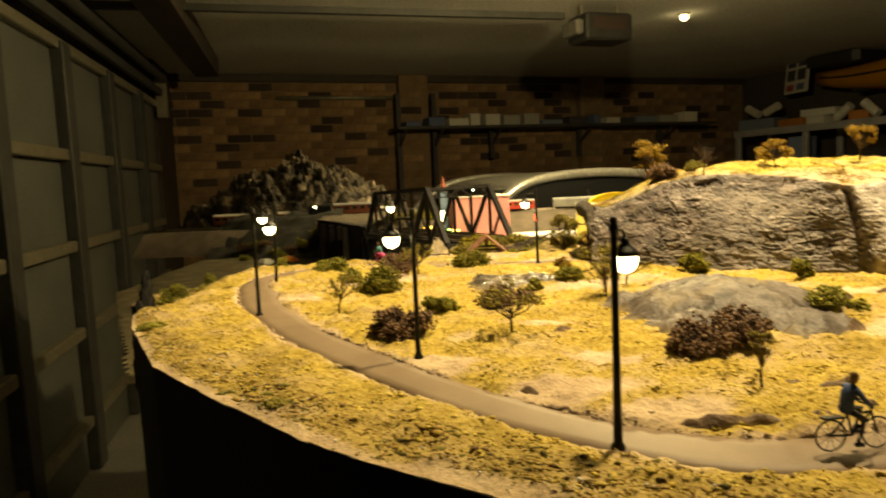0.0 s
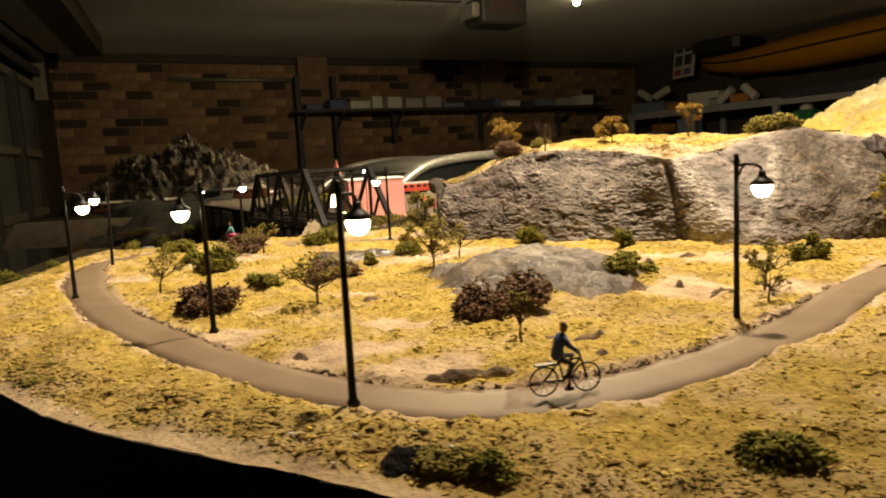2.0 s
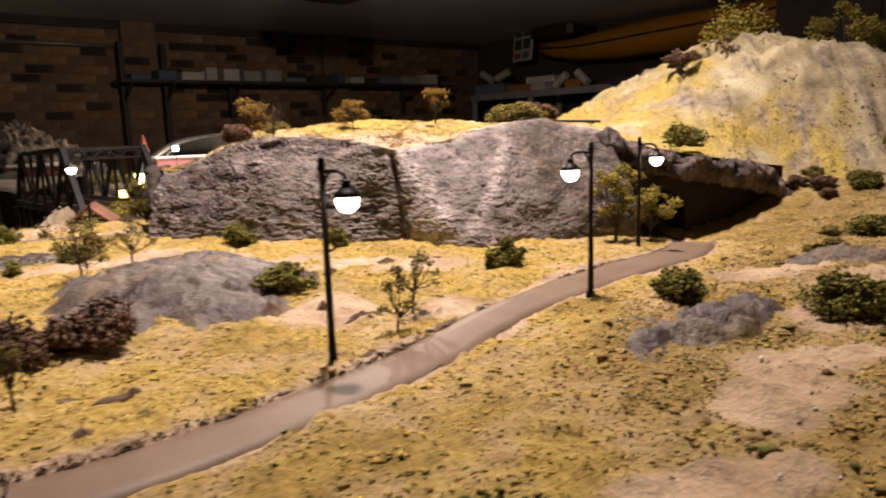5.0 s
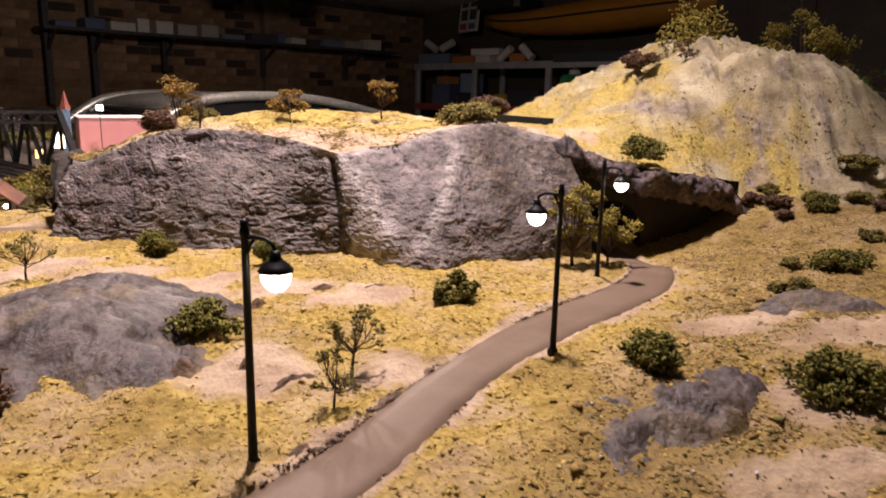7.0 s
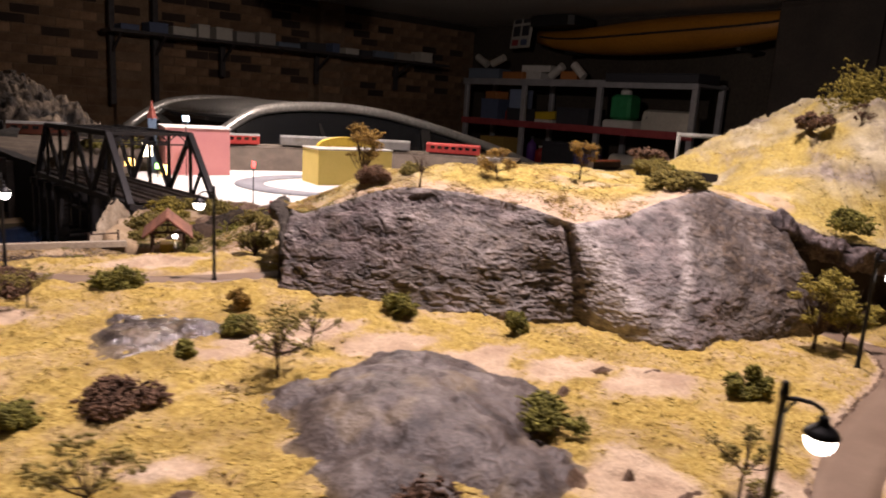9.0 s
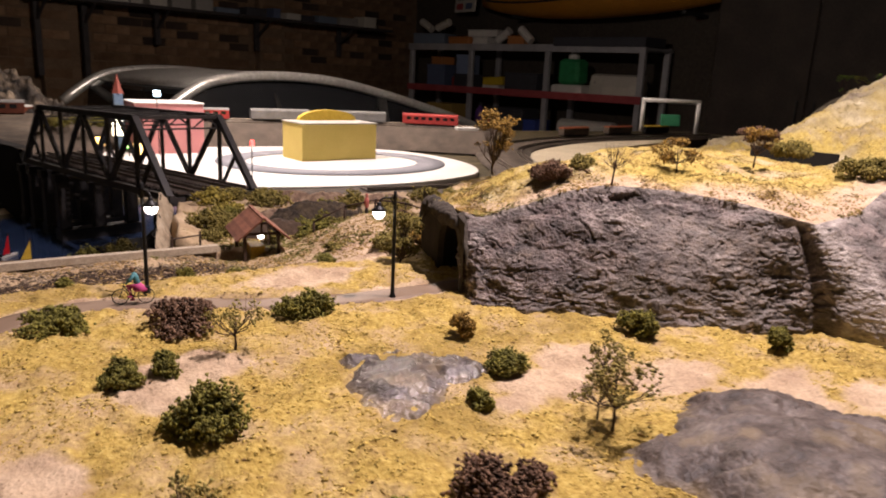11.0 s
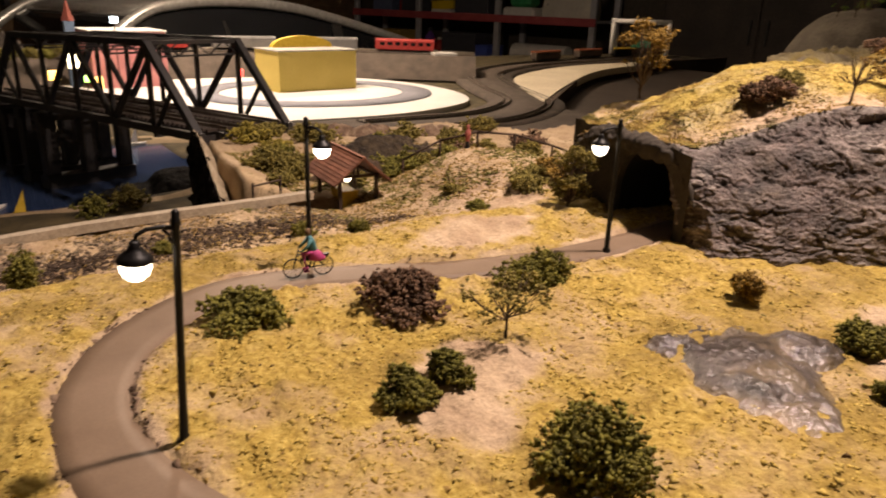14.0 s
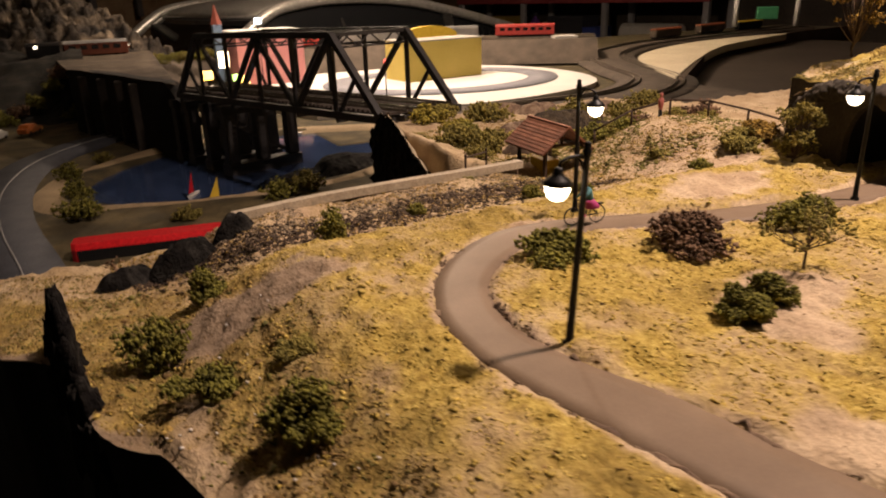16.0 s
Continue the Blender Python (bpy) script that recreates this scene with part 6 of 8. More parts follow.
for i in (13, 19, 26, 33):
    p = wall_line[i]
    column = Build().box(p[0] - 0.010, p[1] - 0.012, -0.155, p[0] + 0.010, p[1] + 0.004, -0.030, None, 0.002)
    tagged(part("wall_pilaster", column, material("grey_brown_pilaster", [(0.03, 0.024, 0.02), (0.055, 0.045, 0.036)], 40, 0.9, 0.3, 300)), "dim grey pilaster of the retaining wall", "pilaster", kind="structure")
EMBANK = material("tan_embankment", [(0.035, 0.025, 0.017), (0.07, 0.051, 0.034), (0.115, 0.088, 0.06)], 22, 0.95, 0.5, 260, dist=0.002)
e0 = wall_line
w_ = np.linspace(0, 1, 24)[:, None]
gx = e0[None, :, 0] + w_ * (0.06 - 0.10 * np.linspace(0, 1, 40)[None])
gy = e0[None, :, 1] + w_ * (2.62 - e0[None, :, 1])
gz = -0.024 - 0.012 * w_ + 0.006 * fbm(gx * 14, gy * 14, 0, 277, 4)
me = grid_mesh("embankment", gx, gy, gz)
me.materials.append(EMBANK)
tagged(new("embankment", me), "tan sandy embankment under the far track", "ground", kind="structure")

# scrub colours cut to near black in place of weaker light on this bank
SCRUB = material("dimmed_scrub_bank", [(0.003, 0.0026, 0.002), (0.008, 0.0068, 0.0045), (0.018, 0.0145, 0.009)], 40, 0.95, 0.6, 300, dist=0.002)
gx, gy = np.meshgrid(np.linspace(-0.62, -0.20, 60), np.linspace(1.93, 2.66, 60))
gz = -0.15 + 0.125 * sstep(0.0, 0.42, gy - 1.97 + 0.5 * (gx + 0.25) * (gx < -0.25)) + 0.022 * fbm(gx * 14, gy * 14, 0, 278, 4)
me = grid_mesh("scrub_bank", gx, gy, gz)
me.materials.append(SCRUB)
tagged(new("scrub_bank", me), "scrubby bank below the far mountain, coloured near black for dim light", "bank", kind="structure")
for k in range(12):
    x, y = -0.50 + 0.027 * k + rng.uniform(-0.01, 0.01), 2.10 + rng.uniform(-0.06, 0.14)
    bush(x, y, 0.055, 0.035, LEAF_G if k % 3 else LEAF_R, "dark foam bush on the far scrubby bank", 860 + k, z=-0.15 + 0.125 * float(sstep(0.0, 0.42, y - 1.97 + 0.5 * (x + 0.25) * (x < -0.25))), lobes=6)

# ---- the lower land, water and road ----
VALLEY = material("olive_valley_floor", [(0.03, 0.024, 0.011), (0.065, 0.05, 0.022), (0.12, 0.09, 0.04)], 22, 0.95, 0.5, 300)
xs, ys = np.meshgrid(np.r_[np.linspace(-0.62, 0.4, 100), np.linspace(0.43, 3.4, 100)], np.r_[np.linspace(0.79, 2.1, 110), np.linspace(2.13, 3.3, 50)])
zs = -0.138 + 0.006 * fbm(xs * 6, ys * 6, 0, 301, 3)
LAKE = (0.012, 1.470, 0.262, 0.172, radians(26))


def in_lake(x, y):
    u_, v_ = (x - LAKE[0]) * math.cos(LAKE[4]) + (y - LAKE[1]) * math.sin(LAKE[4]), -(x - LAKE[0]) * math.sin(LAKE[4]) + (y - LAKE[1]) * math.cos(LAKE[4])
    return np.sqrt((u_ / LAKE[2]) ** 2 + (v_ / LAKE[3]) ** 2)


def lake_at(u_, rad_, a_):
    x, y = u_ * (LAKE[2] * rad_ * np.cos(a_))[None], u_ * (LAKE[3] * rad_ * np.sin(a_))[None]
    return LAKE[0] + x * math.cos(LAKE[4]) - y * math.sin(LAKE[4]), LAKE[1] + x * math.sin(LAKE[4]) + y * math.cos(LAKE[4])


lake_r = in_lake(xs, ys)
zs = zs - 0.03 * sstep(1.05, 0.85, lake_r) - 0.0
zs = np.where((xs > 0.15) & (ys > 1.5), -0.142, zs)
left_of = (xs < -0.41 * ys) | (ys < np.interp(xs, [1.0, 1.10, 1.44, 1.90, 2.30, 2.70, 3.4], [0.7, 1.705, 1.99, 2.345, 2.535, 2.665, 2.81]))
me = grid_mesh("valley_floor", xs, ys, zs, keep=~(left_of[:-1, :-1] | left_of[1:, 1:]))
me.materials.append(VALLEY)
tagged(new("valley_floor", me), "olive and tan lower ground of the layout", "ground", kind="structure")
WATER = material("dark_blue_water", [(0.022, 0.042, 0.095), (0.04, 0.068, 0.15)], 18, 0.08, 0.12, 90, spec=0.6, dist=0.0008)
a = np.linspace(0, 2 * np.pi, 97)
rad = 1.02 + 0.08 * vnoise(np.cos(a) * 2, np.sin(a) * 2, 0, 303)
u = np.linspace(0, 1, 4)[:, None]
me = grid_mesh("lake", *lake_at(u, rad, a), -0.1425 + 0 * u * a[None])
me.materials.append(WATER)
tagged(new("lake", me), "dark blue glossy model lake", "water", kind="structure")
# sandy shore
SHORE = material("tan_shore", [(0.26, 0.19, 0.11), (0.36, 0.27, 0.16)], 40, 0.95, 0.4, 500)
u = np.array([0.97, 1.02, 1.12, 1.2])[:, None]
me = grid_mesh("lake_shore", *lake_at(u, rad, a), np.array([-0.146, -0.139, -0.133, -0.145])[:, None] + 0.002 * vnoise(a * 4, u * 9, 0, 305))
me.materials.append(SHORE)
tagged(new("lake_shore", me), "tan sandy shore round the lake", "shore", kind="structure")
ASPH = material("blue_grey_asphalt", [(0.040, 0.044, 0.056), (0.062, 0.067, 0.080)], 30, 0.8, 0.2, 500)
WHITE = material("white_road_paint", [(0.60, 0.58, 0.54), (0.72, 0.70, 0.65)], 60, 0.7, 0.1, 500)
low = curve_points([(-0.28, 0.98), (-0.297, 1.10), (-0.318, 1.22), (-0.332, 1.36), (-0.326, 1.50), (-0.298, 1.62), (-0.245, 1.72), (-0.195, 1.78), (-0.12, 1.84)], 80)
tl = np.gradient(low, axis=0)
tl /= np.linalg.norm(tl, axis=1)[:, None]
nl = np.stack([-tl[:, 1], tl[:, 0]], 1)


def ribbon(name, label, line, normal, offs, z, mat, category="road"):
    rows = np.array([np.c_[line + normal * o, np.full(len(line), z + dz)] for o, dz in offs])
    me = grid_mesh(name, rows[..., 0].T, rows[..., 1].T, rows[..., 2].T)
    me.materials.append(mat)
    return tagged(new(name, me), label, category, kind="structure")


ribbon("lower_road", "blue-grey asphalt model road round the lake", low, nl, ((-0.036, -0.008), (-0.035, 0), (0.035, 0), (0.036, -0.008)), -0.131, ASPH)
ribbon("road_line", "thin worn white line along the asphalt road", low, nl, ((-0.0009, -0.0005), (-0.0008, 0.0005), (0.0008, 0.0005), (0.0009, -0.0005)), -0.1305, material("worn_line_paint", [(0.20, 0.20, 0.20), (0.30, 0.30, 0.30)], 60, 0.7, 0.1, 500), "road line")
for k, (x, y, wd, mt) in enumerate([(-0.253, 1.488, 0.045, LEAF_G), (-0.247, 1.364, 0.045, LEAF_G), (-0.243, 1.265, 0.055, LEAF_G), (-0.205, 1.58, 0.035, LEAF_O), (-0.02, 1.225, 0.05, LEAF_G), (-0.135, 1.19, 0.035, LEAF_O), (-0.245, 1.02, 0.05, LEAF_R), (0.02, 1.25, 0.05, LEAF_O)]):
    bush(x, y, wd, wd * 0.55, mt, "dark foam bush on the lake shore", 740 + k, z=-0.135, lobes=7)
boulder("boulder", "dark wet rocks at the lake edge", 0.09, 1.345, 0.10, 0.040, 0.016, 28, 291, BLACK_ROCK)

# red coach on the lower road
REDM = material("glossy_red_paint", [(0.55, 0.015, 0.02), (0.62, 0.02, 0.025)], 20, 0.25, 0.0, 300, spec=0.6)
GLASSD = material("dark_window_glass", [(0.01, 0.011, 0.013)], 20, 0.1, 0.0, 300, spec=0.6)
coach = thing("coach", "long glossy red model coach with dark windows", "coach", place=pose(-0.182, 1.108, -0.153, 0, 0, -10))
b = Build()
b.rings([[(x, y * k, z) for y, z in ((-0.014, 0.004), (0.014, 0.004), (0.015, 0.012), (0.0145, 0.028), (0.011, 0.0335), (-0.011, 0.0335), (-0.0145, 0.028), (-0.015, 0.012))] for x, k in ((-0.070, 0.8), (-0.066, 1), (0.064, 1), (0.069, 0.86))])
part("body", b, REDM, coach)
for s_ in (-1, 1):
    part("window_band", Build().box(-0.064, s_ * 0.0154 - 0.0006, 0.006, 0.066, s_ * 0.0154 + 0.0006, 0.0275), GLASSD, coach, "dark glazed side")
for x in (-0.045, 0.045):
    for s_ in (-1, 1):
        part("wheel", Build().lathe([(0.0055, -0.0015), (0.0058, 0), (0.0055, 0.0015)], 14, Matrix.Translation((x, s_ * 0.0135, 0.0055)) @ Matrix.Rotation(math.pi / 2, 4, "X")), BLACK, coach)

# two parked model cars past the road
for x, y, t_, mt, word in ((-0.372, 1.90, 70, None, "white"), (-0.318, 1.94, 60, True, "orange")):
    mt = material("toy_car_" + word, [(0.55, 0.55, 0.53), (0.62, 0.62, 0.60)] if mt is None else [(0.40, 0.10, 0.02), (0.50, 0.14, 0.03)], 40, 0.4, 0.0, 300)
    toy = thing("model_car", "small %s model car parked by the asphalt road" % word, "model car", "parked model cars", pose(x, y, -0.136, 0, 0, t_))
    part("body", Build().rings([[(q, y_ * w_, z_) for y_, z_ in ((-1, 0.004), (1, 0.004), (1, 0.011), (0.9, h_), (-0.9, h_), (-1, 0.011))] for q, w_, h_ in ((-0.026, 0.009, 0.012), (-0.022, 0.010, 0.013), (-0.016, 0.010, 0.019), (0.006, 0.010, 0.019), (0.013, 0.010, 0.0135), (0.024, 0.010, 0.012), (0.027, 0.009, 0.009))]), mt, toy)
    for q in (-0.016, 0.016):
        for y_ in (-0.0095, 0.0095):
            part("wheel", Build().lathe([(0.0038, -0.0012), (0.004, 0), (0.0038, 0.0012)], 12, Matrix.Translation((q, y_, 0.004)) @ Matrix.Rotation(math.pi / 2, 4, "X")), BLACK, toy)

# small sail boats on the water
SAIL = material("white_sail", [(0.70, 0.68, 0.62), (0.78, 0.76, 0.72)], 90, 0.8, 0.1, 500)
for x, y, t_, c_ in ((0.115, 1.652, 20, SAIL), (-0.111, 1.315, 60, REDM), (-0.086, 1.275, 20, YELLOW)):
    boat = thing("sail_boat", "tiny model sailing boat with a pale sail" if c_ is SAIL else ("tiny model dinghy with a red sail" if c_ is REDM else "tiny model dinghy with a yellow sail"), "boat", place=pose(x, y, -0.1425, 0, 0, t_))
    part("hull", Build().rings([[(xx, yy * k, z) for yy, z in ((-1, 0.004), (-0.5, 0), (0.5, 0), (1, 0.004))] for xx, k in ((-0.014, 0.003), (0, 0.005), (0.012, 0.004), (0.018, 0.0006))]), SAIL, boat)
    part("mast", Build().tube([(0.001, 0, 0.002), (0.001, 0, 0.034)], 0.0005, 5), WOOD, boat)
    part("sail", Build().add([(0.001, 0.0003, 0.006), (-0.012, 0.0015, 0.007), (0.001, 0.0003, 0.032), (0.001, -0.0003, 0.006), (-0.012, 0.0009, 0.007), (0.001, -0.0003, 0.032)], [(0, 1, 2), (3, 5, 4), (0, 2, 5, 3), (1, 4, 5, 2), (0, 3, 4, 1)]), c_, boat)

# ---- the town board beyond ----
PLAZA = material("white_plaza_paint", [(0.62, 0.60, 0.56), (0.72, 0.70, 0.66)], 8, 0.8, 0.1, 200, tones=(0.95, 1.04))
TRACKBED = material("brown_trackbed", [(0.055, 0.041, 0.030), (0.10, 0.076, 0.056)], 25, 0.9, 0.4, 400)
b = Build()
outline = curve_points([(0.20, 1.78, 0), (0.45, 1.72, 0), (0.75, 1.74, 0), (0.97, 1.86, 0), (1.05, 2.08, 0), (0.98, 2.36, 0), (0.75, 2.52, 0), (0.40, 2.56, 0), (0.14, 2.50, 0), (0.10, 2.1, 0), (0.20, 1.78, 0)], 72)[:-1]
b.rings([[(p[0], p[1], z) for p in outline] for z in (-0.150, -0.130)])
tagged(part("plaza", b, PLAZA), "white painted town plaza on the layout", "plaza", kind="structure")
a = np.linspace(0, 2 * np.pi, 90)
ring = np.stack([0.66 + 0.285 * np.cos(a), 2.13 + 0.235 * np.sin(a)], 1)
tr_ = np.stack([np.cos(a), np.sin(a)], 1)
ribbon("ring_road", "grey ring road painted round the yellow building", ring, tr_, ((-0.04, -0.002), (-0.039, 0), (0.039, 0), (0.04, -0.002)), -0.1265, material("grey_road_paint", [(0.17, 0.17, 0.19), (0.23, 0.23, 0.25)], 20, 0.8, 0.1, 300))
bed = curve_points([(0.55, 1.58), (0.85, 1.60), (1.08, 1.76), (1.22, 2.05), (1.40, 2.36), (1.75, 2.62), (2.3, 2.80), (3.1, 2.95)], 70)
tb_ = np.gradient(bed, axis=0)
tb_ /= np.linalg.norm(tb_, axis=1)[:, None]
nb = np.stack([-tb_[:, 1], tb_[:, 0]], 1)
b = Build()
b.box(0.37, 0.94, -0.16, 1.10, 1.70, -0.131, None, 0.003)
tagged(part("yard_ground", b, TRACKBED), "dark brown cinder ground before the track", "ground", kind="structure")
ribbon("track_bed", "dark brown track bed sweeping past the plaza", bed, nb, ((-0.10, -0.01), (-0.095, 0), (0.095, 0), (0.10, -0.01)), -0.128, TRACKBED)
bed2 = curve_points([(1.40, 2.42), (1.10, 2.62), (0.70, 2.72), (0.20, 2.70), (-0.15, 2.58), (-0.45, 2.48), (-0.85, 2.5)], 60)
tb2 = np.gradient(bed2, axis=0)
tb2 /= np.linalg.norm(tb2, axis=1)[:, None]
nb2 = np.stack([-tb2[:, 1], tb2[:, 0]], 1)
ribbon("rear_track_bed", "raised brown track bed behind the town", bed2, nb2, ((-0.21, -0.07), (-0.11, 0), (0.11, 0), (0.21, -0.07)), -0.065, TRACKBED)
for line, nn, z in ((bed, nb, -0.128), (bed2, nb2, -0.065)):
    for o in (-0.055, 0.05):
        for g_ in (-0.0085, 0.0085):
            ribbon("running_rail", "thin worn steel rail on the track bed", line, nn, ((o + g_ - 0.001, 0), (o + g_ - 0.0008, 0.006), (o + g_ + 0.0008, 0.006), (o + g_ + 0.001, 0)), z, RAILM, "rail")
b = Build()
outline = curve_points([(1.12, 1.74, 0), (1.42, 1.98, 0), (1.95, 2.35, 0), (2.6, 2.62, 0), (2.2, 2.60, 0), (1.70, 2.42, 0), (1.42, 2.22, 0), (1.25, 1.98, 0), (1.12, 1.74, 0)], 48)[:-1]
b.rings([[(p[0], p[1], z) for p in outline] for z in (-0.150, -0.124)])
tagged(part("pavement", b, material("cream_pavement", [(0.55, 0.47, 0.33), (0.65, 0.57, 0.42)], 10, 0.8, 0.1, 200)), "cream pavement strip beside the track bed", "pavement", kind="structure")
# brown fascia under the front edge of the far board
b = Build()
fl = curve_points([(1.10, 1.70, 0), (1.44, 1.985, 0), (1.90, 2.34, 0), (2.30, 2.53, 0), (2.70, 2.66, 0), (3.4, 2.80, 0)], 40)
b.add([(p[0], p[1] - 0.004, -0.127) for p in fl] + [(p[0], p[1] - 0.004, -0.60) for p in fl] + [(p[0] - 0.01, p[1] + 0.012, -0.127) for p in fl],
      [(i, i + 1, 40 + i + 1, 40 + i) for i in range(39)] + [(i, 80 + i, 80 + i + 1, i + 1) for i in range(39)])
tagged(part("far_fascia", b, material("dark_brown_board", [(0.05, 0.032, 0.02), (0.075, 0.05, 0.032)], 6, 0.9, 0.2, 200)), "dark brown fascia under the far board edge", "fascia", kind="structure")


def box_building(name, label, m, sx, sy, sz, wall, roofmat, rows_, cols, category, roof_h=0.0):
    top = thing(name, label, category, place=m)
    part("wall", Build().box(0, 0, 0, sx, sy, sz, c=0.0006), wall, top)
    part("roof", Build().box(-0.003, -0.003, sz, sx + 0.003, sy + 0.003, sz + 0.004 + roof_h, c=0.001), roofmat, top)
    for i in range(rows_):
        for k in range(cols):
            x0, z0 = sx * (k + 0.3) / cols, sz * (i + 0.3) / rows_
            part("window", Build().box(x0, -0.0012, z0, x0 + sx * 0.4 / cols, 0.001, z0 + sz * 0.4 / rows_), GLASSD, top)
    return top


YB = material("mustard_card", [(0.56, 0.43, 0.105), (0.64, 0.50, 0.14)], 12, 0.7, 0.05, 200, tones=(0.96, 1.04))
GREYR = material("grey_roof_card", [(0.30, 0.28, 0.24), (0.40, 0.38, 0.33)], 20, 0.8, 0.1, 200)
yb = box_building("factory_building", "plain mustard-yellow card factory with a grey roof", pose(0.570, 2.140, -0.130, 0, 0, 8), 0.240, 0.125, 0.102, YB, GREYR, 0, 0, "building")
for k in range(3):
    part("window", Build().box(0.2388, 0.02 + 0.035 * k, 0.045, 0.2412, 0.035 + 0.035 * k, 0.07), GLASSD, yb)
b = Build()
u_ = np.linspace(0, math.pi, 15)
b.rings([[(0.135 + 0.095 * math.cos(q), y, 0.106 + 0.030 * math.sin(q)) for q in u_] for y in (0.10, 0.118)])
part("curved_sign", b, YELLOW, yb, "yellow domed sign on the roof")
PINK = material("pink_paint", [(0.52, 0.21, 0.21), (0.58, 0.25, 0.24)], 15, 0.7, 0.05, 300, tones=(0.96, 1.04))
box_building("pink_hall", "plain pink painted hall with a white roof", pose(0.170, 2.36, -0.130, 0, 0, 4), 0.185, 0.15, 0.138, PINK, WHITE, 0, 0, "building")
tw = thing("clock_tower", "slim white tower with a red pointed spire", "tower", place=pose(0.138, 2.44, -0.130))
part("shaft", Build().box(-0.012, -0.012, 0, 0.012, 0.012, 0.160, c=0.001), material("pale_blue_paint", [(0.10, 0.16, 0.26), (0.15, 0.22, 0.32)], 40, 0.7, 0.1, 300), tw)
part("spire", Build().lathe([(0.0155, 0.1602), (0.009, 0.18), (0.001, 0.212)], 4), material("red_spire", [(0.20, 0.05, 0.035), (0.27, 0.07, 0.05)], 40, 0.7, 0.1, 300), tw)
AMBER, COOL, REDG, GREENG = glow("amber_glow", (1.0, 0.55, 0.08), 6.0), glow("cool_glow", (0.55, 0.80, 1.0), 7.0), glow("red_glow", (1.0, 0.05, 0.04), 6.0), glow("green_glow", (0.2, 1.0, 0.1), 4.0)
WARMW = glow("warm_white_glow", (1.0, 0.86, 0.55), 9.0)


def sign(x, y, z, wdt, hgt, mat, label):
    top = thing("lit_sign", label, "sign", "lit signs of the town", pose(x, y, -0.130, 0, 0, 5))
    part("post", Build().tube([(0, 0.002, 0), (0, 0.002, z + 0.130)], 0.0012, 6), BLACK, top)
    part("panel", Build().box(-wdt / 2, -0.003, z + 0.13 - hgt / 2, wdt / 2, 0.001, z + 0.13 + hgt / 2, c=0.001), mat, top)


sign(0.118, 2.28, -0.050, 0.026, 0.040, WARMW, "bright warm-white lit sign on a post")
sign(0.072, 2.27, -0.085, 0.026, 0.022, AMBER, "amber lit sign on a post")
sign(0.162, 2.26, -0.105, 0.022, 0.030, AMBER, "amber lit sign on a post")
sign(0.145, 2.30, -0.098, 0.014, 0.016, GREENG, "small green lit sign")
sign(0.225, 2.33, 0.038, 0.018, 0.016, COOL, "cool white lamp above the pink hall")
sign(0.306, 1.66, -0.028, 0.007, 0.014, REDG, "red light of a railway signal")
box_building("signal_cabin", "small yellow cabin with a white roof", pose(1.235, 2.42, -0.128, 0, 0, -15), 0.075, 0.06, 0.055, YELLOW, WHITE, 1, 3, "cabin", 0.012)


# ---- trains ----
def rail_car(m, length, body, roof, label, windows=True):
    top = thing("rail_car", label, "rail car", "rail cars", m)
    part("body", Build().box(-length / 2, -0.016, 0.006, length / 2, 0.016, 0.036, c=0.002), body, top)
    part("roof", Build().rings([[(x, y, z) for y, z in ((-0.0165, 0.0355), (0.0165, 0.0355), (0.012, 0.041), (0, 0.0425), (-0.012, 0.041))] for x in (-length / 2, length / 2)]), roof, top)
    part("underframe", Build().box(-length / 2 + 0.01, -0.012, 0.001, length / 2 - 0.01, 0.012, 0.0065), BLACK, top)
    if windows:
        for k in range(int(length / 0.026)):
            x0 = -length / 2 + 0.012 + 0.026 * k
            for s_ in (-1, 1):
                part("window", Build().box(x0, s_ * 0.0162 - 0.0004, 0.021, x0 + 0.016, s_ * 0.0162 + 0.0004, 0.031), GLASSD, top)


SILVER = material("silver_paint", [(0.22, 0.215, 0.205), (0.30, 0.295, 0.285)], 30, 0.35, 0.05, 300, metal=0.3)
MAROON = material("maroon_orange_paint", [(0.26, 0.07, 0.03), (0.36, 0.11, 0.05)], 30, 0.5, 0.05, 300)
REDT = material("train_red", [(0.42, 0.04, 0.035), (0.5, 0.06, 0.05)], 30, 0.4, 0.05, 300)


def on_line(line, normal, i, off, z):
    p = line[i] + normal[i] * off
    d = line[min(i + 1, len(line) - 1)] - line[max(i - 1, 0)]
    return pose(p[0], p[1], z, 0, 0, math.degrees(math.atan2(d[1], d[0])))


for i, (bd, rf, lab) in {6: (REDT, REDT, "red diesel locomotive on the rear track"), 13: (SILVER, SILVER, "silver passenger car with a grey roof"), 20: (SILVER, SILVER, "silver passenger car with a grey roof"),
                         27: (REDT, SILVER, "red and silver passenger car")}.items():
    rail_car(on_line(bed2, nb2, i, 0.05, -0.059), 0.20, bd, rf, lab, bd is not SILVER)
for i in (40, 46, 52):
    rail_car(on_line(bed2, nb2, i, -0.055, -0.059), 0.19, MAROON, WHITE, "maroon passenger car with a white roof")
for i, lab in ((46, "long brown freight wagon"), (54, "long brown freight wagon"), (61, "black and yellow shunting engine")):
    rail_car(on_line(bed, nb, i, 0.05, -0.122), 0.20, TRACKBED if i < 60 else BLACK, MAROON if i < 60 else YELLOW, lab, False)

rail_car(pose(-0.165, 2.46, -0.036, 0, 0, 4), 0.15, material("dull_maroon_paint", [(0.10, 0.026, 0.014), (0.14, 0.04, 0.022)], 30, 0.5, 0.05, 300), SILVER, "maroon passenger car with a pale roof on the embankment")
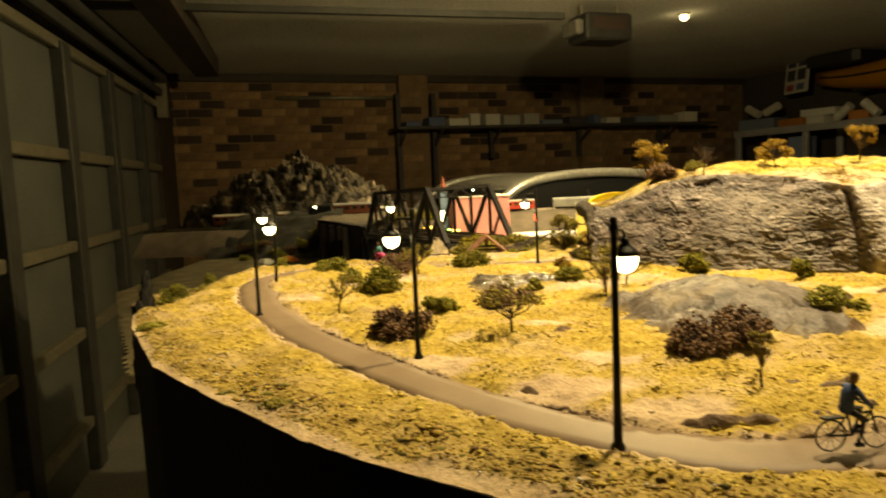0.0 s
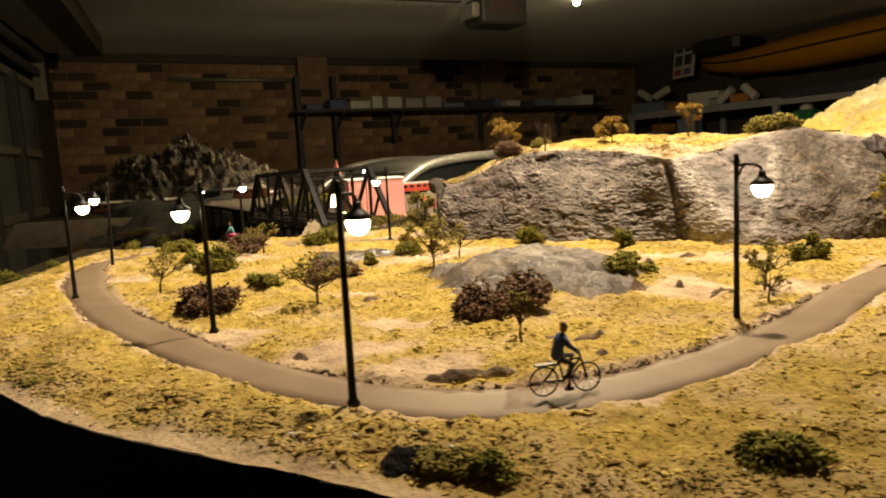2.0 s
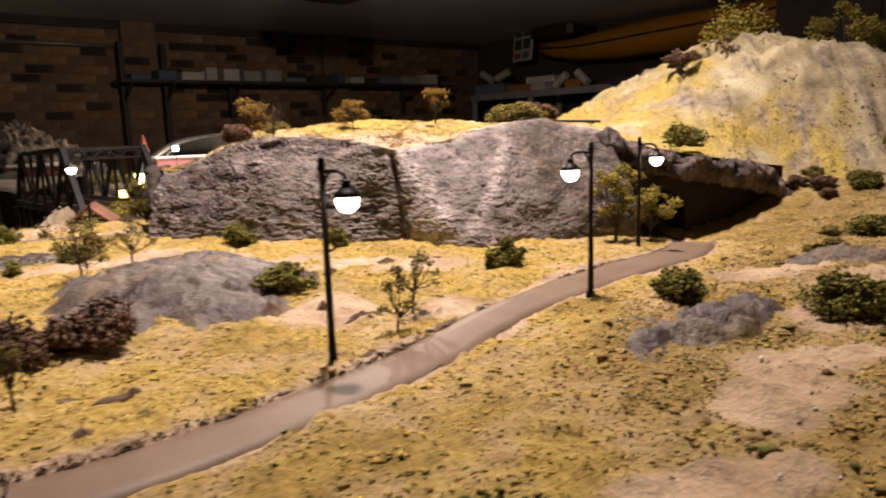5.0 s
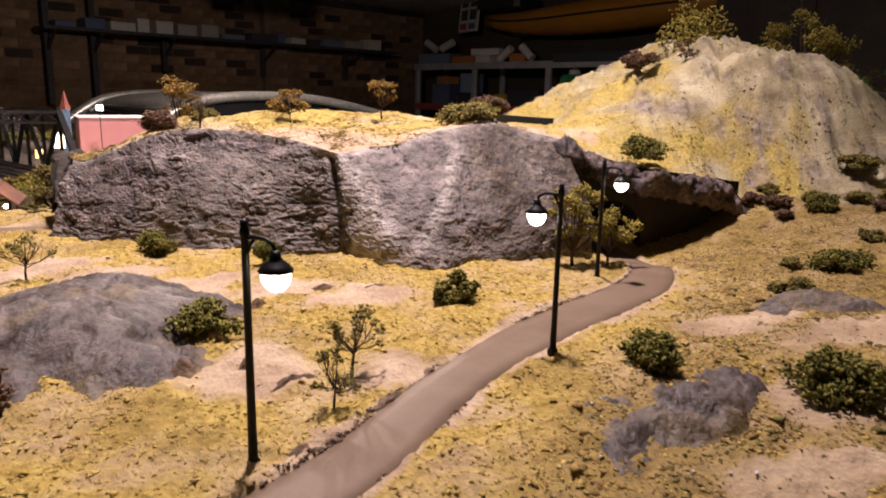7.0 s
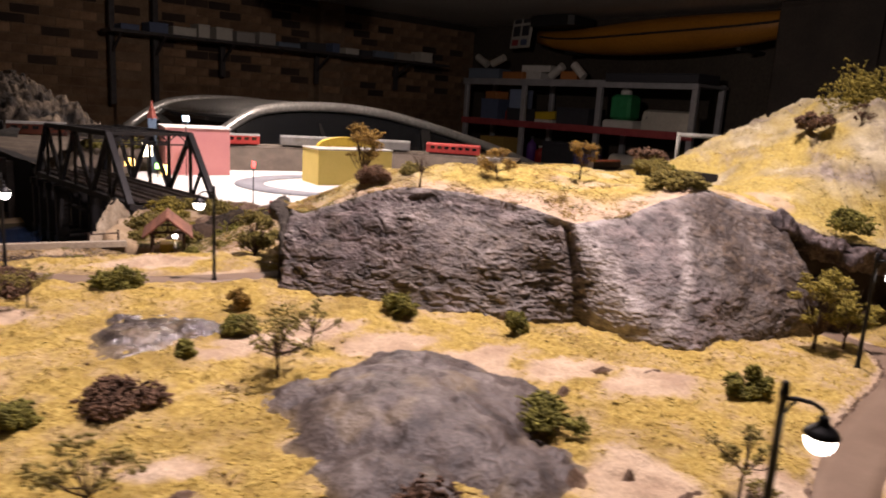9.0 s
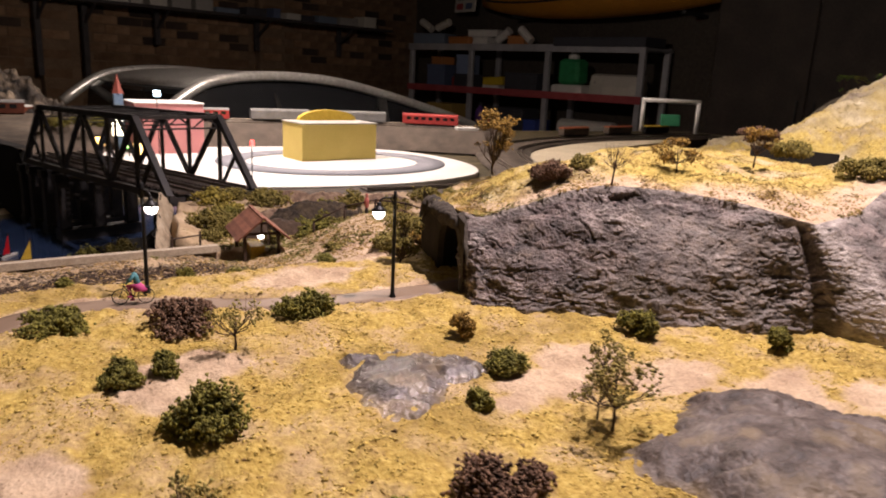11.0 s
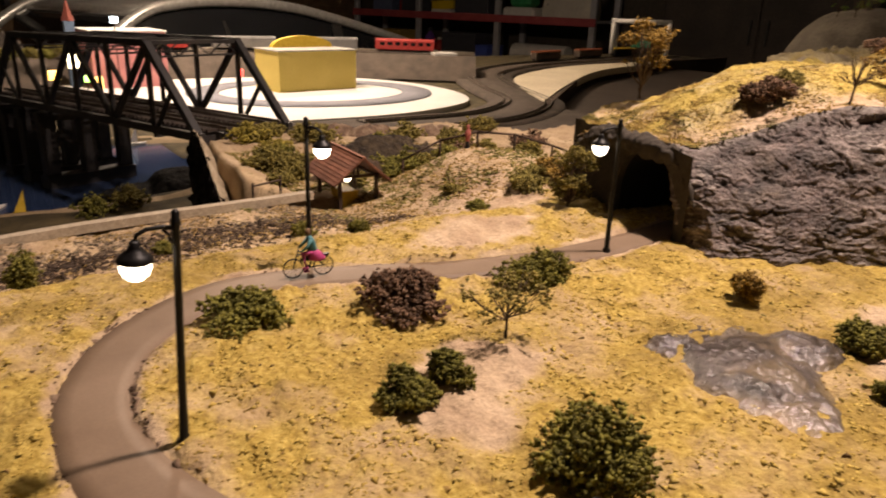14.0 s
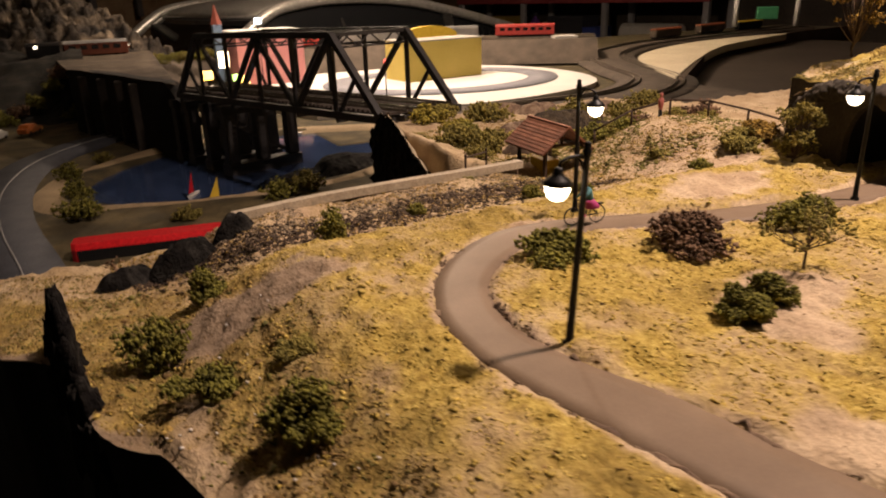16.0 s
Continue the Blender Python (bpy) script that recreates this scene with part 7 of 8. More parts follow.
rail_car(pose(-0.285, 2.452, -0.036, 0, 0, 4), 0.075, BLACK, BLACK, "black locomotive with a lit headlamp on the embankment", False)
head = thing("headlamp", "small lit headlamp of the black locomotive", "lamp", place=pose(-0.30, 2.433, -0.004))
part("lens", Build().lathe([(0.002, -0.003), (0.004, -0.001), (0.004, 0.002), (0.002, 0.004)], 10), GLOBE, head, "lit lens")

# ---- far rock mountain of the layout ----
u = np.linspace(0, 1, 90)[:, None]
a = np.linspace(0, 2 * np.pi, 240)[None]
gx, gy = -0.40 + u * 0.46 * np.cos(a), 2.78 + u * 0.30 * np.sin(a)
hz = -0.08 + 0.25 * np.clip(1 - u, 0, 1) ** 0.62 * (1 + 0.3 * fbm(gx * 5, gy * 5, 0, 811, 3)) + 0.045 * fbm(gx * 16, gy * 16, 0, 801, 5) - 0.06 * np.abs(fbm(gx * 22, gy * 22, 0, 803, 5))
hz = hz + 0.011 * np.sin(hz * 250 + 2 * fbm(gx * 6, gy * 6, 0, 805, 2)) + 0.016 * facets(gx, gy, 0, 12, 281) + 0.007 * facets(gx, gy, 0, 30, 282)
me = grid_mesh("far_mountain", gx, gy, hz)
me.materials.append(material("pale_broken_rock", [(0.006, 0.0045, 0.0037), (0.024, 0.018, 0.0135), (0.07, 0.053, 0.038), (0.22, 0.172, 0.122)], 20, 0.9, 0.9, 90, dist=0.006, detail=10))
tagged(new("far_mountain", me), "craggy pale plaster mountain at the far end", "mountain")
for k in range(14):
    x, y = -0.10 + 0.025 * k + rng.uniform(-0.01, 0.01), 2.52 + rng.uniform(-0.05, 0.05)
    bush(x, y, 0.05, 0.035, LEAF_G if k % 3 else LEAF_O, "dark foam bush at the mountain foot", 760 + k, z=-0.065, lobes=6)

# side rock and trees beyond the hilltop
ROCKP = material("pale_grey_plaster_rock", [(0.09, 0.075, 0.055), (0.17, 0.145, 0.11)], 20, 0.85, 0.6, 150, dist=0.004)
u = np.linspace(0, 1, 40)[:, None]
gx, gy = 2.22 + u * 0.42 * np.cos(a), 1.42 + u * 0.26 * np.sin(a)
hz = -0.02 + 0.145 * (1 - u ** 5) + 0.012 * fbm(gx * 9, gy * 9, 0, 821, 4)
me = grid_mesh("side_mountain", gx, gy, hz)
me.materials.append(ROCKP)
tagged(new("side_mountain", me), "smooth grey plaster rock beyond the hill", "mountain")
for k in range(12):
    tree(1.90 + 0.05 * k + rng.uniform(-0.02, 0.02), 1.40 + rng.uniform(-0.08, 0.10), 0.075 + rng.uniform(-0.015, 0.02), 0.07, LEAF_B if k % 3 else LEAF_G, "bright green foam tree on the far rock", 840 + k, z=0.105, crumbs=420, lift=0.2, lobes=8)
b = Build()
b.beam((0.492, 0.656, 0.064), (0.545, 0.607, 0.061), 0.006, 0.020)
tagged(part("hill_ledge_board", b, FASCIA), "dark bare board ledge at the mountain foot", "board", kind="structure")

# white pipe frame standing on the far board
PVC = material("white_pipe", [(0.62, 0.61, 0.58), (0.72, 0.71, 0.68)], 20, 0.4, 0.02, 200)
fr = thing("pipe_frame", "white plastic pipe frame standing on the board", "frame", place=pose(2.64, 2.76, -0.10, 0, 0, -40))
part("left_leg", Build().tube([(-0.13, 0, 0), (-0.13, 0, 0.15)], 0.011, 10), PVC, fr, smooth=True)
part("right_leg", Build().tube([(0.13, 0, 0), (0.13, 0, 0.15)], 0.011, 10), PVC, fr, smooth=True)
part("crossbar", Build().tube([(-0.14, 0, 0.15), (0.14, 0, 0.15)], 0.011, 10), PVC, fr, smooth=True)
part("control_box", Build().box(-0.04, -0.01, 0.03, 0.05, 0.02, 0.085, c=0.003), material("green_panel", [(0.03, 0.20, 0.10), (0.05, 0.28, 0.14)], 40, 0.5, 0.05, 300), fr, "small green control box")


# ---- cyclists: two toy riders on bicycles ----
def bicycle(m, label):
    top = thing("bicycle", label, "bicycle", "bicycles on the path", m)
    for x in (-0.0061, 0.0061):
        b = Build()
        pts = [(x + 0.0039 * math.cos(q), 0, 0.0041 + 0.0039 * math.sin(q)) for q in np.linspace(0, 2 * math.pi, 25)]
        b.tube(pts, 0.00025, 6, False)
        for q in np.linspace(0, math.pi, 6)[:-1]:
            b.tube([(x - 0.0038 * math.cos(q), 0, 0.0041 - 0.0038 * math.sin(q)), (x + 0.0038 * math.cos(q), 0, 0.0041 + 0.0038 * math.sin(q))], 0.00007, 4)
        part("wheel", b, BLACK, top)
    b = Build()
    for p, q in (((-0.0061, 0, 0.0041), (-0.0004, 0, 0.0038)), ((-0.0004, 0, 0.0038), (-0.0020, 0, 0.0098)), ((-0.0061, 0, 0.0041), (-0.0018, 0, 0.0090)), ((-0.0004, 0, 0.0038), (0.0042, 0, 0.0092)),
                 ((-0.0018, 0, 0.0090), (0.0042, 0, 0.0096)), ((0.0061, 0, 0.0041), (0.0040, 0, 0.0112))):
        b.tube([p, q], 0.00028, 6)
    part("frame", b, BLACK, top)
    part("handlebar", Build().tube([(0.0030, -0.0026, 0.0112), (0.0040, 0, 0.0114), (0.0030, 0.0026, 0.0112)], 0.00025, 6), BLACK, top)
    part("saddle", Build().lathe([(0.0004, 0.0096), (0.0012, 0.0099), (0.0010, 0.0105)], 8, Matrix.Translation((-0.0021, 0, 0))), BLACK, top)
    part("rack", Build().box(-0.0085, -0.0009, 0.0084, -0.0032, 0.0009, 0.0089), BLACK, top)


def rider(m, label, coat, legs, skirted):
    """One plain shape; the two materials are paint on the same casting."""
    b = Build()
    loft = lambda rings: b.rings([[(x + rx * math.cos(q), ry * math.sin(q), z) for q in np.linspace(0, 2 * math.pi, 11)[:-1]] for x, z, rx, ry in rings])
    loft([(-0.0024, 0.0098, 0.0010, 0.0013), (-0.0022, 0.0106, 0.0017, 0.0020), (-0.0019, 0.0126, 0.0015, 0.0019), (-0.0012, 0.0150, 0.0017, 0.0024), (-0.0008, 0.0163, 0.0012, 0.0019), (-0.0006, 0.0168, 0.0006, 0.0007)])
    for s_ in (-1, 1):
        b.tube([(-0.0009, s_ * 0.0021, 0.0160), (0.0008, s_ * 0.0026, 0.0134), (0.0030, s_ * 0.0024, 0.0116)], [0.0008, 0.0006, 0.0005], 7)
    n_coat = len(b.f)
    loft([(-0.0003, 0.0168, 0.0005, 0.0005), (-0.0002, 0.0173, 0.0009, 0.0008), (0.0, 0.0184, 0.0011, 0.0009), (-0.0001, 0.0193, 0.0010, 0.0009), (-0.0002, 0.0198, 0.0005, 0.0005)])
    n_head = len(b.f)
    if skirted:
        loft([(-0.0022, 0.0112, 0.0016, 0.0019), (-0.0026, 0.0098, 0.0026, 0.0027), (-0.0034, 0.0078, 0.0036, 0.0030), (-0.0036, 0.0070, 0.0034, 0.0027)])
    for s_, dx, dz in ((-1, 0.0, 0.0), (1, 0.0010, 0.0024)):
        b.tube([(-0.0018, s_ * 0.0011, 0.0103), (0.0016 + dx, s_ * 0.0014, 0.0082 + dz * 0.8), (0.0002 + dx, s_ * 0.0014, 0.0022 + dz)], [0.0010, 0.0008, 0.0006], 7)
        b.box(-0.0006 + dx, s_ * 0.0014 - 0.0005, 0.0014 + dz, 0.0016 + dx, s_ * 0.0014 + 0.0005, 0.0022 + dz)
    me = b.mesh("toy_rider", True)
    for mt in (coat, SKIN, legs):
        me.materials.append(mt)
    idx = np.array([0] * n_coat + [1] * (n_head - n_coat) + [2] * (len(b.f) - n_head), dtype=np.int32)
    me.polygons.foreach_set("material_index", idx)
    ob = new("toy_rider", me)
    ob.matrix_world = m
    return tagged(ob, label, "toy figure", "toy riders")


SKIN = material("toy_dark_paint", [(0.16, 0.09, 0.05), (0.24, 0.14, 0.08)], 900, 0.7, 0.05, 2000)
BLUEP = material("toy_blue_paint", [(0.025, 0.05, 0.14), (0.04, 0.075, 0.19)], 900, 0.7, 0.05, 2000)
DARKP = material("toy_black_paint", [(0.015, 0.015, 0.02), (0.03, 0.03, 0.035)], 900, 0.7, 0.05, 2000)
TEALP = material("toy_teal_paint", [(0.05, 0.17, 0.19), (0.08, 0.24, 0.26)], 900, 0.7, 0.05, 2000)
PINKP = material("toy_magenta_paint", [(0.40, 0.04, 0.16), (0.52, 0.07, 0.22)], 900, 0.7, 0.05, 2000)
for x, y, turn, lab, coat, legs, sk in ((0.100, 0.1722, 2, "toy rider in a dark blue coat seated on a bicycle", BLUEP, DARKP, False), (-0.030, 0.613, 172, "toy rider in a teal top and magenta skirt", TEALP, PINKP, True)):
    m = pose(x, y, float(land(x, y)) + 0.0009, 0, 0, turn)
    bicycle(m, "black toy bicycle on the brown path")
    rider(m, lab, coat, legs, sk)

# plain toy figure leaning on the fence
fx, fy = 0.176, 0.789
b = Build()
b.lathe([(0.0012, 0), (0.0016, 0.0006), (0.0014, 0.006), (0.0019, 0.0085), (0.0023, 0.0115), (0.0019, 0.0142), (0.0008, 0.0150), (0.0012, 0.0160), (0.0013, 0.0172), (0.0009, 0.0182), (0.0002, 0.0186)], 10)
me = b.mesh("toy_figure", True)
me.materials.append(DARKP)
me.materials.append(material("toy_red_paint", [(0.30, 0.06, 0.05), (0.42, 0.14, 0.11)], 900, 0.7, 0.05, 2000))
me.polygons.foreach_set("material_index", np.array([1 if p.center.z > 0.0065 else 0 for p in me.polygons], dtype=np.int32))
ob = new("toy_figure", me)
ob.matrix_world = pose(fx, fy, float(rough_land(fx, fy)))
tagged(ob, "small standing toy figure in a red top by the fence", "toy figure")

# ---- the garage round it ----
BRICKM = [material("brown_brick", [(0.15, 0.085, 0.045), (0.22, 0.13, 0.07), (0.28, 0.17, 0.095)], 8, 0.9, 0.3, 90, objvar=0.3), material("dark_brick", [(0.035, 0.022, 0.016), (0.06, 0.038, 0.026)], 8, 0.9, 0.3, 90, objvar=0.3)]
MORTAR = material("brown_mortar", [(0.17, 0.11, 0.065), (0.23, 0.15, 0.09)], 10, 0.95, 0.2, 90)
CEILM = material("white_plasterboard", [(0.62, 0.60, 0.56), (0.70, 0.68, 0.63)], 1.5, 0.9, 0.05, 40)
PAINTW = material("brown_wall_paint", [(0.05, 0.04, 0.03), (0.075, 0.06, 0.046)], 1.5, 0.9, 0.05, 40)
FLOORM = material("grey_concrete_floor", [(0.16, 0.15, 0.14), (0.24, 0.23, 0.21)], 2.0, 0.8, 0.1, 60)
DARKW = material("dark_stained_wood", [(0.03, 0.022, 0.016), (0.055, 0.04, 0.03)], 4, 0.7, 0.1, 60)
ROOM = pose(0, 0, 0, 0, 0, 17)
FLOOR_Z, CEIL_Z, WALL_V = -1.35, 1.20, 7.45


def at_room(u, v, z=0.0):
    return tuple(ROOM @ Vector((u, v, z)))


def structure(name, build, mat, label, category):
    return tagged(part(name, build, mat), label, category, kind="structure")


structure("floor", Build().box(-3.2, -3.2, FLOOR_Z - 0.1, 7.2, 7.7, FLOOR_Z, ROOM), FLOORM, "grey concrete garage floor", "floor")
structure("ceiling", Build().box(-3.2, -3.2, CEIL_Z, 7.2, 7.7, CEIL_Z + 0.1, ROOM), CEILM, "plain white plasterboard ceiling", "ceiling")
wall = structure("wall_back", Build().box(-0.6, WALL_V, FLOOR_Z, 7.0, WALL_V + 0.2, CEIL_Z, ROOM), MORTAR, "brown brick garage wall with dark headers", "wall")
structure("wall_right", Build().box(7.0, -3.2, FLOOR_Z, 7.2, WALL_V + 0.2, CEIL_Z, ROOM), PAINTW, "dim brown garage side wall", "wall")
structure("wall_near", Build().box(-3.2, -3.2, FLOOR_Z, 7.0, -3.0, CEIL_Z, ROOM), PAINTW, "dim brown garage side wall", "wall")
for u0 in (2.28, 4.50):
    structure("wall_pier", Build().box(u0, WALL_V - 0.11, FLOOR_Z, u0 + 0.32, WALL_V - 0.002, CEIL_Z - 0.002, ROOM, 0.004), MORTAR, "engaged brick pier of the back wall", "pier")
structure("wall_plate", Build().box(-0.2, WALL_V - 0.05, CEIL_Z - 0.075, 6.99, WALL_V - 0.003, CEIL_Z - 0.003, ROOM, 0.004), DARKW, "dark timber trim under the ceiling", "trim")

# sectional door on the street side
DC, DX = Vector((-2.16, 7.13, 0)), Vector((0.151, -0.9885, 0))
DM = Matrix(((DX.x, -DX.y, 0, DC.x), (DX.y, DX.x, 0, DC.y), (0, 0, 1, 0), (0, 0, 0, 1)))
PANEL = material("grey_green_door_steel", [(0.075, 0.078, 0.072), (0.11, 0.112, 0.10)], 3, 0.5, 0.05, 60)
RIBM = material("galvanised_rib", [(0.20, 0.18, 0.135), (0.28, 0.25, 0.19)], 20, 0.45, 0.05, 120, metal=0.5)
STILE = material("dark_door_stile", [(0.03, 0.03, 0.028), (0.05, 0.048, 0.045)], 10, 0.6, 0.05, 90)
structure("wall_door_side", Build().box(-0.6, -0.30, FLOOR_Z, 0.85, -0.02, CEIL_Z, DM), DARKW, "dark wall beside the garage door", "wall")
structure("wall_over_door", Build().box(0.85, -0.30, 0.90, 11, -0.05, CEIL_Z, DM), DARKW, "dark wall above the garage door", "wall")
door = tagged(new("garage_door"), "closed grey steel sectional garage door with ribs", "garage door", kind="structure")
door.matrix_world = DM
for k, (z0, z1) in enumerate(((-1.35, -1.10), (-1.09, -0.63), (-0.62, -0.17), (-0.16, 0.29), (0.30, 0.84))):
    part("door_panel", Build().box(0.86, -0.09, z0, 10.5, -0.05, z1, c=0.006), PANEL, door)
for z in (-1.08, -0.62, -0.18, 0.275, 0.82):
    part("rib", Build().box(0.88, -0.05, z - 0.028, 10.5, -0.005, z + 0.028, c=0.006), RIBM, door)
for s in np.arange(1.55, 10.4, 0.92):
    part("stile", Build().box(s, -0.05, -1.34, s + 0.13, 0.012, 0.83, c=0.006), STILE, door)
track = thing("door_track", "dark steel door track under the ceiling", "door track")
track.matrix_world = DM
part("spring_tube", Build().tube([(0.9, 0.06, 1.02), (10, 0.06, 1.02)], 0.035, 12), STILE, track)
part("rail", Build().box(0.86, 0.01, 0.88, 10, 0.05, 0.94, c=0.004), STILE, track)
part("bracket", Build().box(0.84, -0.01, 0.70, 0.90, 0.08, 1.08, c=0.004), RIBM, track)
structure("door_bulkhead", Build().box(0.86, 0.32, 1.04, 6.0, 0.52, CEIL_Z - 0.004, DM, 0.004), DARKW, "dark timber bulkhead over the door", "trim")

# wall shelf with small boxes, and a steel pipe
SHELFM = material("dark_steel_shelf", [(0.035, 0.03, 0.03), (0.06, 0.05, 0.05)], 20, 0.6, 0.05, 90)
shelf = thing("wall_shelf", "long dark wall shelf carrying small boxes", "shelf", place=ROOM)
part("board", Build().box(2.15, WALL_V - 0.42, 0.60, 6.2, WALL_V - 0.115, 0.63, c=0.003), SHELFM, shelf)
for u0 in (2.22, 2.62, 3.30, 4.42, 5.55):
    part("upright", Build().box(u0, WALL_V - 0.16, -0.05 if u0 < 3 else 0.28, u0 + 0.05, WALL_V - 0.115, 1.0 if u0 < 3 else 0.66, c=0.003), SHELFM, shelf)
    part("bracket", Build().beam((u0 + 0.025, WALL_V - 0.40, 0.59), (u0 + 0.025, WALL_V - 0.13, 0.42), 0.02, 0.02), SHELFM, shelf)
tones = [(0.55, 0.52, 0.46), (0.10, 0.13, 0.22), (0.45, 0.30, 0.08), (0.30, 0.09, 0.06), (0.35, 0.33, 0.30), (0.05, 0.05, 0.06), (0.16, 0.20, 0.26), (0.62, 0.58, 0.50)]
TONE = [material("painted_card", [tuple(q * 0.9 for q in c), c], 30, 0.7, 0.05, 150) for c in tones]


def carton(m, sx, sy, sz, mat, label):
    top = thing("carton", label, "box", "boxes on the shelves", m)
    part("body", Build().box(-sx / 2, -sy / 2, 0, sx / 2, sy / 2, sz * 0.86, c=0.003), mat, top)
    part("lid", Build().box(-sx / 2 - 0.003, -sy / 2 - 0.003, sz * 0.862, sx / 2 + 0.003, sy / 2 + 0.003, sz, c=0.003), mat, top)


LABELS = ["off-white card box on a shelf", "dark blue card box on a shelf", "yellow card box on a shelf", "dull red card box on a shelf", "grey card box on a shelf", "black plastic case on a shelf", "slate blue tub on a shelf", "cream card box on a shelf"]
u0 = 2.25
while u0 < 6.0:
    wd = rng.uniform(0.10, 0.30)
    k = int(rng.integers(0, 8))
    carton(ROOM @ Matrix.Translation((u0 + wd / 2, WALL_V - 0.27, 0.63)), wd * 0.9, 0.2, rng.uniform(0.05, 0.13), TONE[k], LABELS[k])
    u0 += wd + rng.uniform(0.0, 0.08)
b = Build().tube([at_room(1.0, WALL_V - 0.03, 0.965), at_room(2.66, WALL_V - 0.03, 0.965)], 0.022, 10)
tagged(part("pipe", b, RIBM, smooth=True), "galvanised pipe along the brick wall", "pipe", kind="structure")

# door opener and its rail
WHITEP = material("off_white_plastic", [(0.45, 0.43, 0.38), (0.55, 0.52, 0.46)], 20, 0.5, 0.02, 200)
BLACKP = material("black_plastic", [(0.015, 0.014, 0.014), (0.03, 0.028, 0.026)], 20, 0.5, 0.05, 200)
GREYST0 = material("smoky_plastic", [(0.10, 0.095, 0.085), (0.15, 0.14, 0.125)], 20, 0.4, 0.02, 200)
op = thing("door_opener", "black garage door opener hung from the ceiling", "door opener", place=ROOM @ Matrix.Translation((2.60, 4.28, 0)))
part("housing", Build().box(0, -0.13, 0.95, 0.36, 0.13, 1.13, c=0.015), BLACKP, op)
part("light_cover", Build().box(-0.06, -0.10, 0.99, -0.002, 0.10, 1.09, c=0.012), GREYST0, op, "smoky grey lamp cover")
part("label", Build().box(0.05, -0.134, 1.02, 0.31, -0.1302, 1.10), material("dull_maroon_label", [(0.035, 0.022, 0.018)], 20, 0.5, 0.02, 200), op)
for u0 in (0.04, 0.32):
    part("hanger", Build().beam((u0, 0, 1.12), (u0, 0, 1.20), 0.02, 0.01), RIBM, op)
part("drive_rail", Build().beam((-0.1, 0, 1.12), (-3.2, 0.2, 1.12), 0.05, 0.04), STILE, op)
bulb = thing("ceiling_lamp", "small lit downlight in the ceiling", "lamp", place=ROOM @ Matrix.Translation((3.57, 4.38, 0)))
part("bezel", Build().lathe([(0.045, 1.188), (0.05, 1.2)], 16), WHITEP, bulb)
part("lens", Build().lathe([(0.006, 1.150), (0.022, 1.157), (0.030, 1.172), (0.026, 1.187)], 16), GLOBE, bulb, "lit lens", smooth=True)

# ---- steel shelving on the far side wall ----
GREYST = material("grey_shelf_steel", [(0.38, 0.38, 0.40), (0.50, 0.50, 0.52)], 10, 0.5, 0.05, 120, metal=0.3)
REDB = material("red_shelf_edge", [(0.32, 0.05, 0.06), (0.40, 0.08, 0.08)], 10, 0.6, 0.05, 120)
unit = thing("shelving_unit", "grey steel shelving unit with red-edged shelves and clutter", "shelving", place=ROOM)
for v in (3.70, 4.80, 5.88, 6.86):
    for u0 in (6.36, 6.86):
        part("upright", Build().box(u0, v - 0.03, FLOOR_Z, u0 + 0.05, v + 0.03, 0.48, c=0.004), GREYST, unit)
for z, mt in ((0.44, GREYST), (-0.04, REDB), (-0.50, GREYST)):
    part("shelf_board", Build().box(6.36, 3.66, z, 6.93, 6.90, z + 0.025, c=0.003), GREYST, unit)
    part("front_edge", Build().box(6.345, 3.66, z - 0.03, 6.359, 6.90, z + 0.045, c=0.002), mt, unit)
GREENJ = material("green_plastic", [(0.02, 0.20, 0.07), (0.03, 0.28, 0.10)], 20, 0.5, 0.02, 200)
WHITES = material("white_plastic", [(0.60, 0.58, 0.54), (0.70, 0.68, 0.64)], 20, 0.5, 0.02, 200)
jerry = thing("sprayer", "green and white garden sprayer on a shelf", "sprayer", place=ROOM @ Matrix.Translation((6.5, 4.55, -0.015)))
part("tank", Build().box(-0.11, -0.125, 0.10, 0.11, 0.125, 0.36, c=0.03), GREENJ, jerry)
part("base", Build().box(-0.13, -0.19, 0, 0.13, 0.19, 0.099, c=0.02), WHITES, jerry)
part("cap", Build().lathe([(0.06, 0.36), (0.06, 0.40), (0.03, 0.42)], 12), WHITES, jerry)
bag = Build()
bag.rings([[(x * k, y, z) for x, z in ((-0.12, 0.0), (0.12, 0.0), (0.13, 0.10), (0.05, 0.22), (-0.06, 0.20), (-0.13, 0.09))] for y, k in ((-0.30, 0.6), (-0.2, 1.0), (0.1, 0.9), (0.28, 0.5))])
ob = part("sack", bag, TONE[7], None, "crumpled pale plastic sack on a shelf")
ob.matrix_world = ROOM @ Matrix.Translation((6.55, 4.05, -0.013))
tagged(ob, "crumpled pale plastic sack on a shelf", "sack")
rl = part("paper_roll", Build().lathe([(0.03, -0.32), (0.10, -0.32), (0.10, 0.32), (0.03, 0.32)], 16), WHITES)
rl.matrix_world = ROOM @ Matrix.Translation((6.55, 4.35, -0.372)) @ Matrix.Rotation(math.pi / 2, 4, "X")
tagged(rl, "white roll lying on a shelf", "roll")
PAINTS = {k: material(k + "_plastic", [tuple(q * 0.85 for q in c), c], 20, 0.5, 0.04, 200) for k, c in
          (("red", (0.42, 0.03, 0.02)), ("yellow", (0.62, 0.44, 0.02)), ("blue", (0.06, 0.10, 0.42)), ("purple", (0.13, 0.05, 0.26)), ("orange", (0.50, 0.20, 0.06)), ("pale_blue", (0.22, 0.28, 0.42)))}


def on_shelf(v, z, turn=0.0, tip=0.0, u=6.52):
    return ROOM @ pose(u, v, z, 0, tip, 90 + turn)


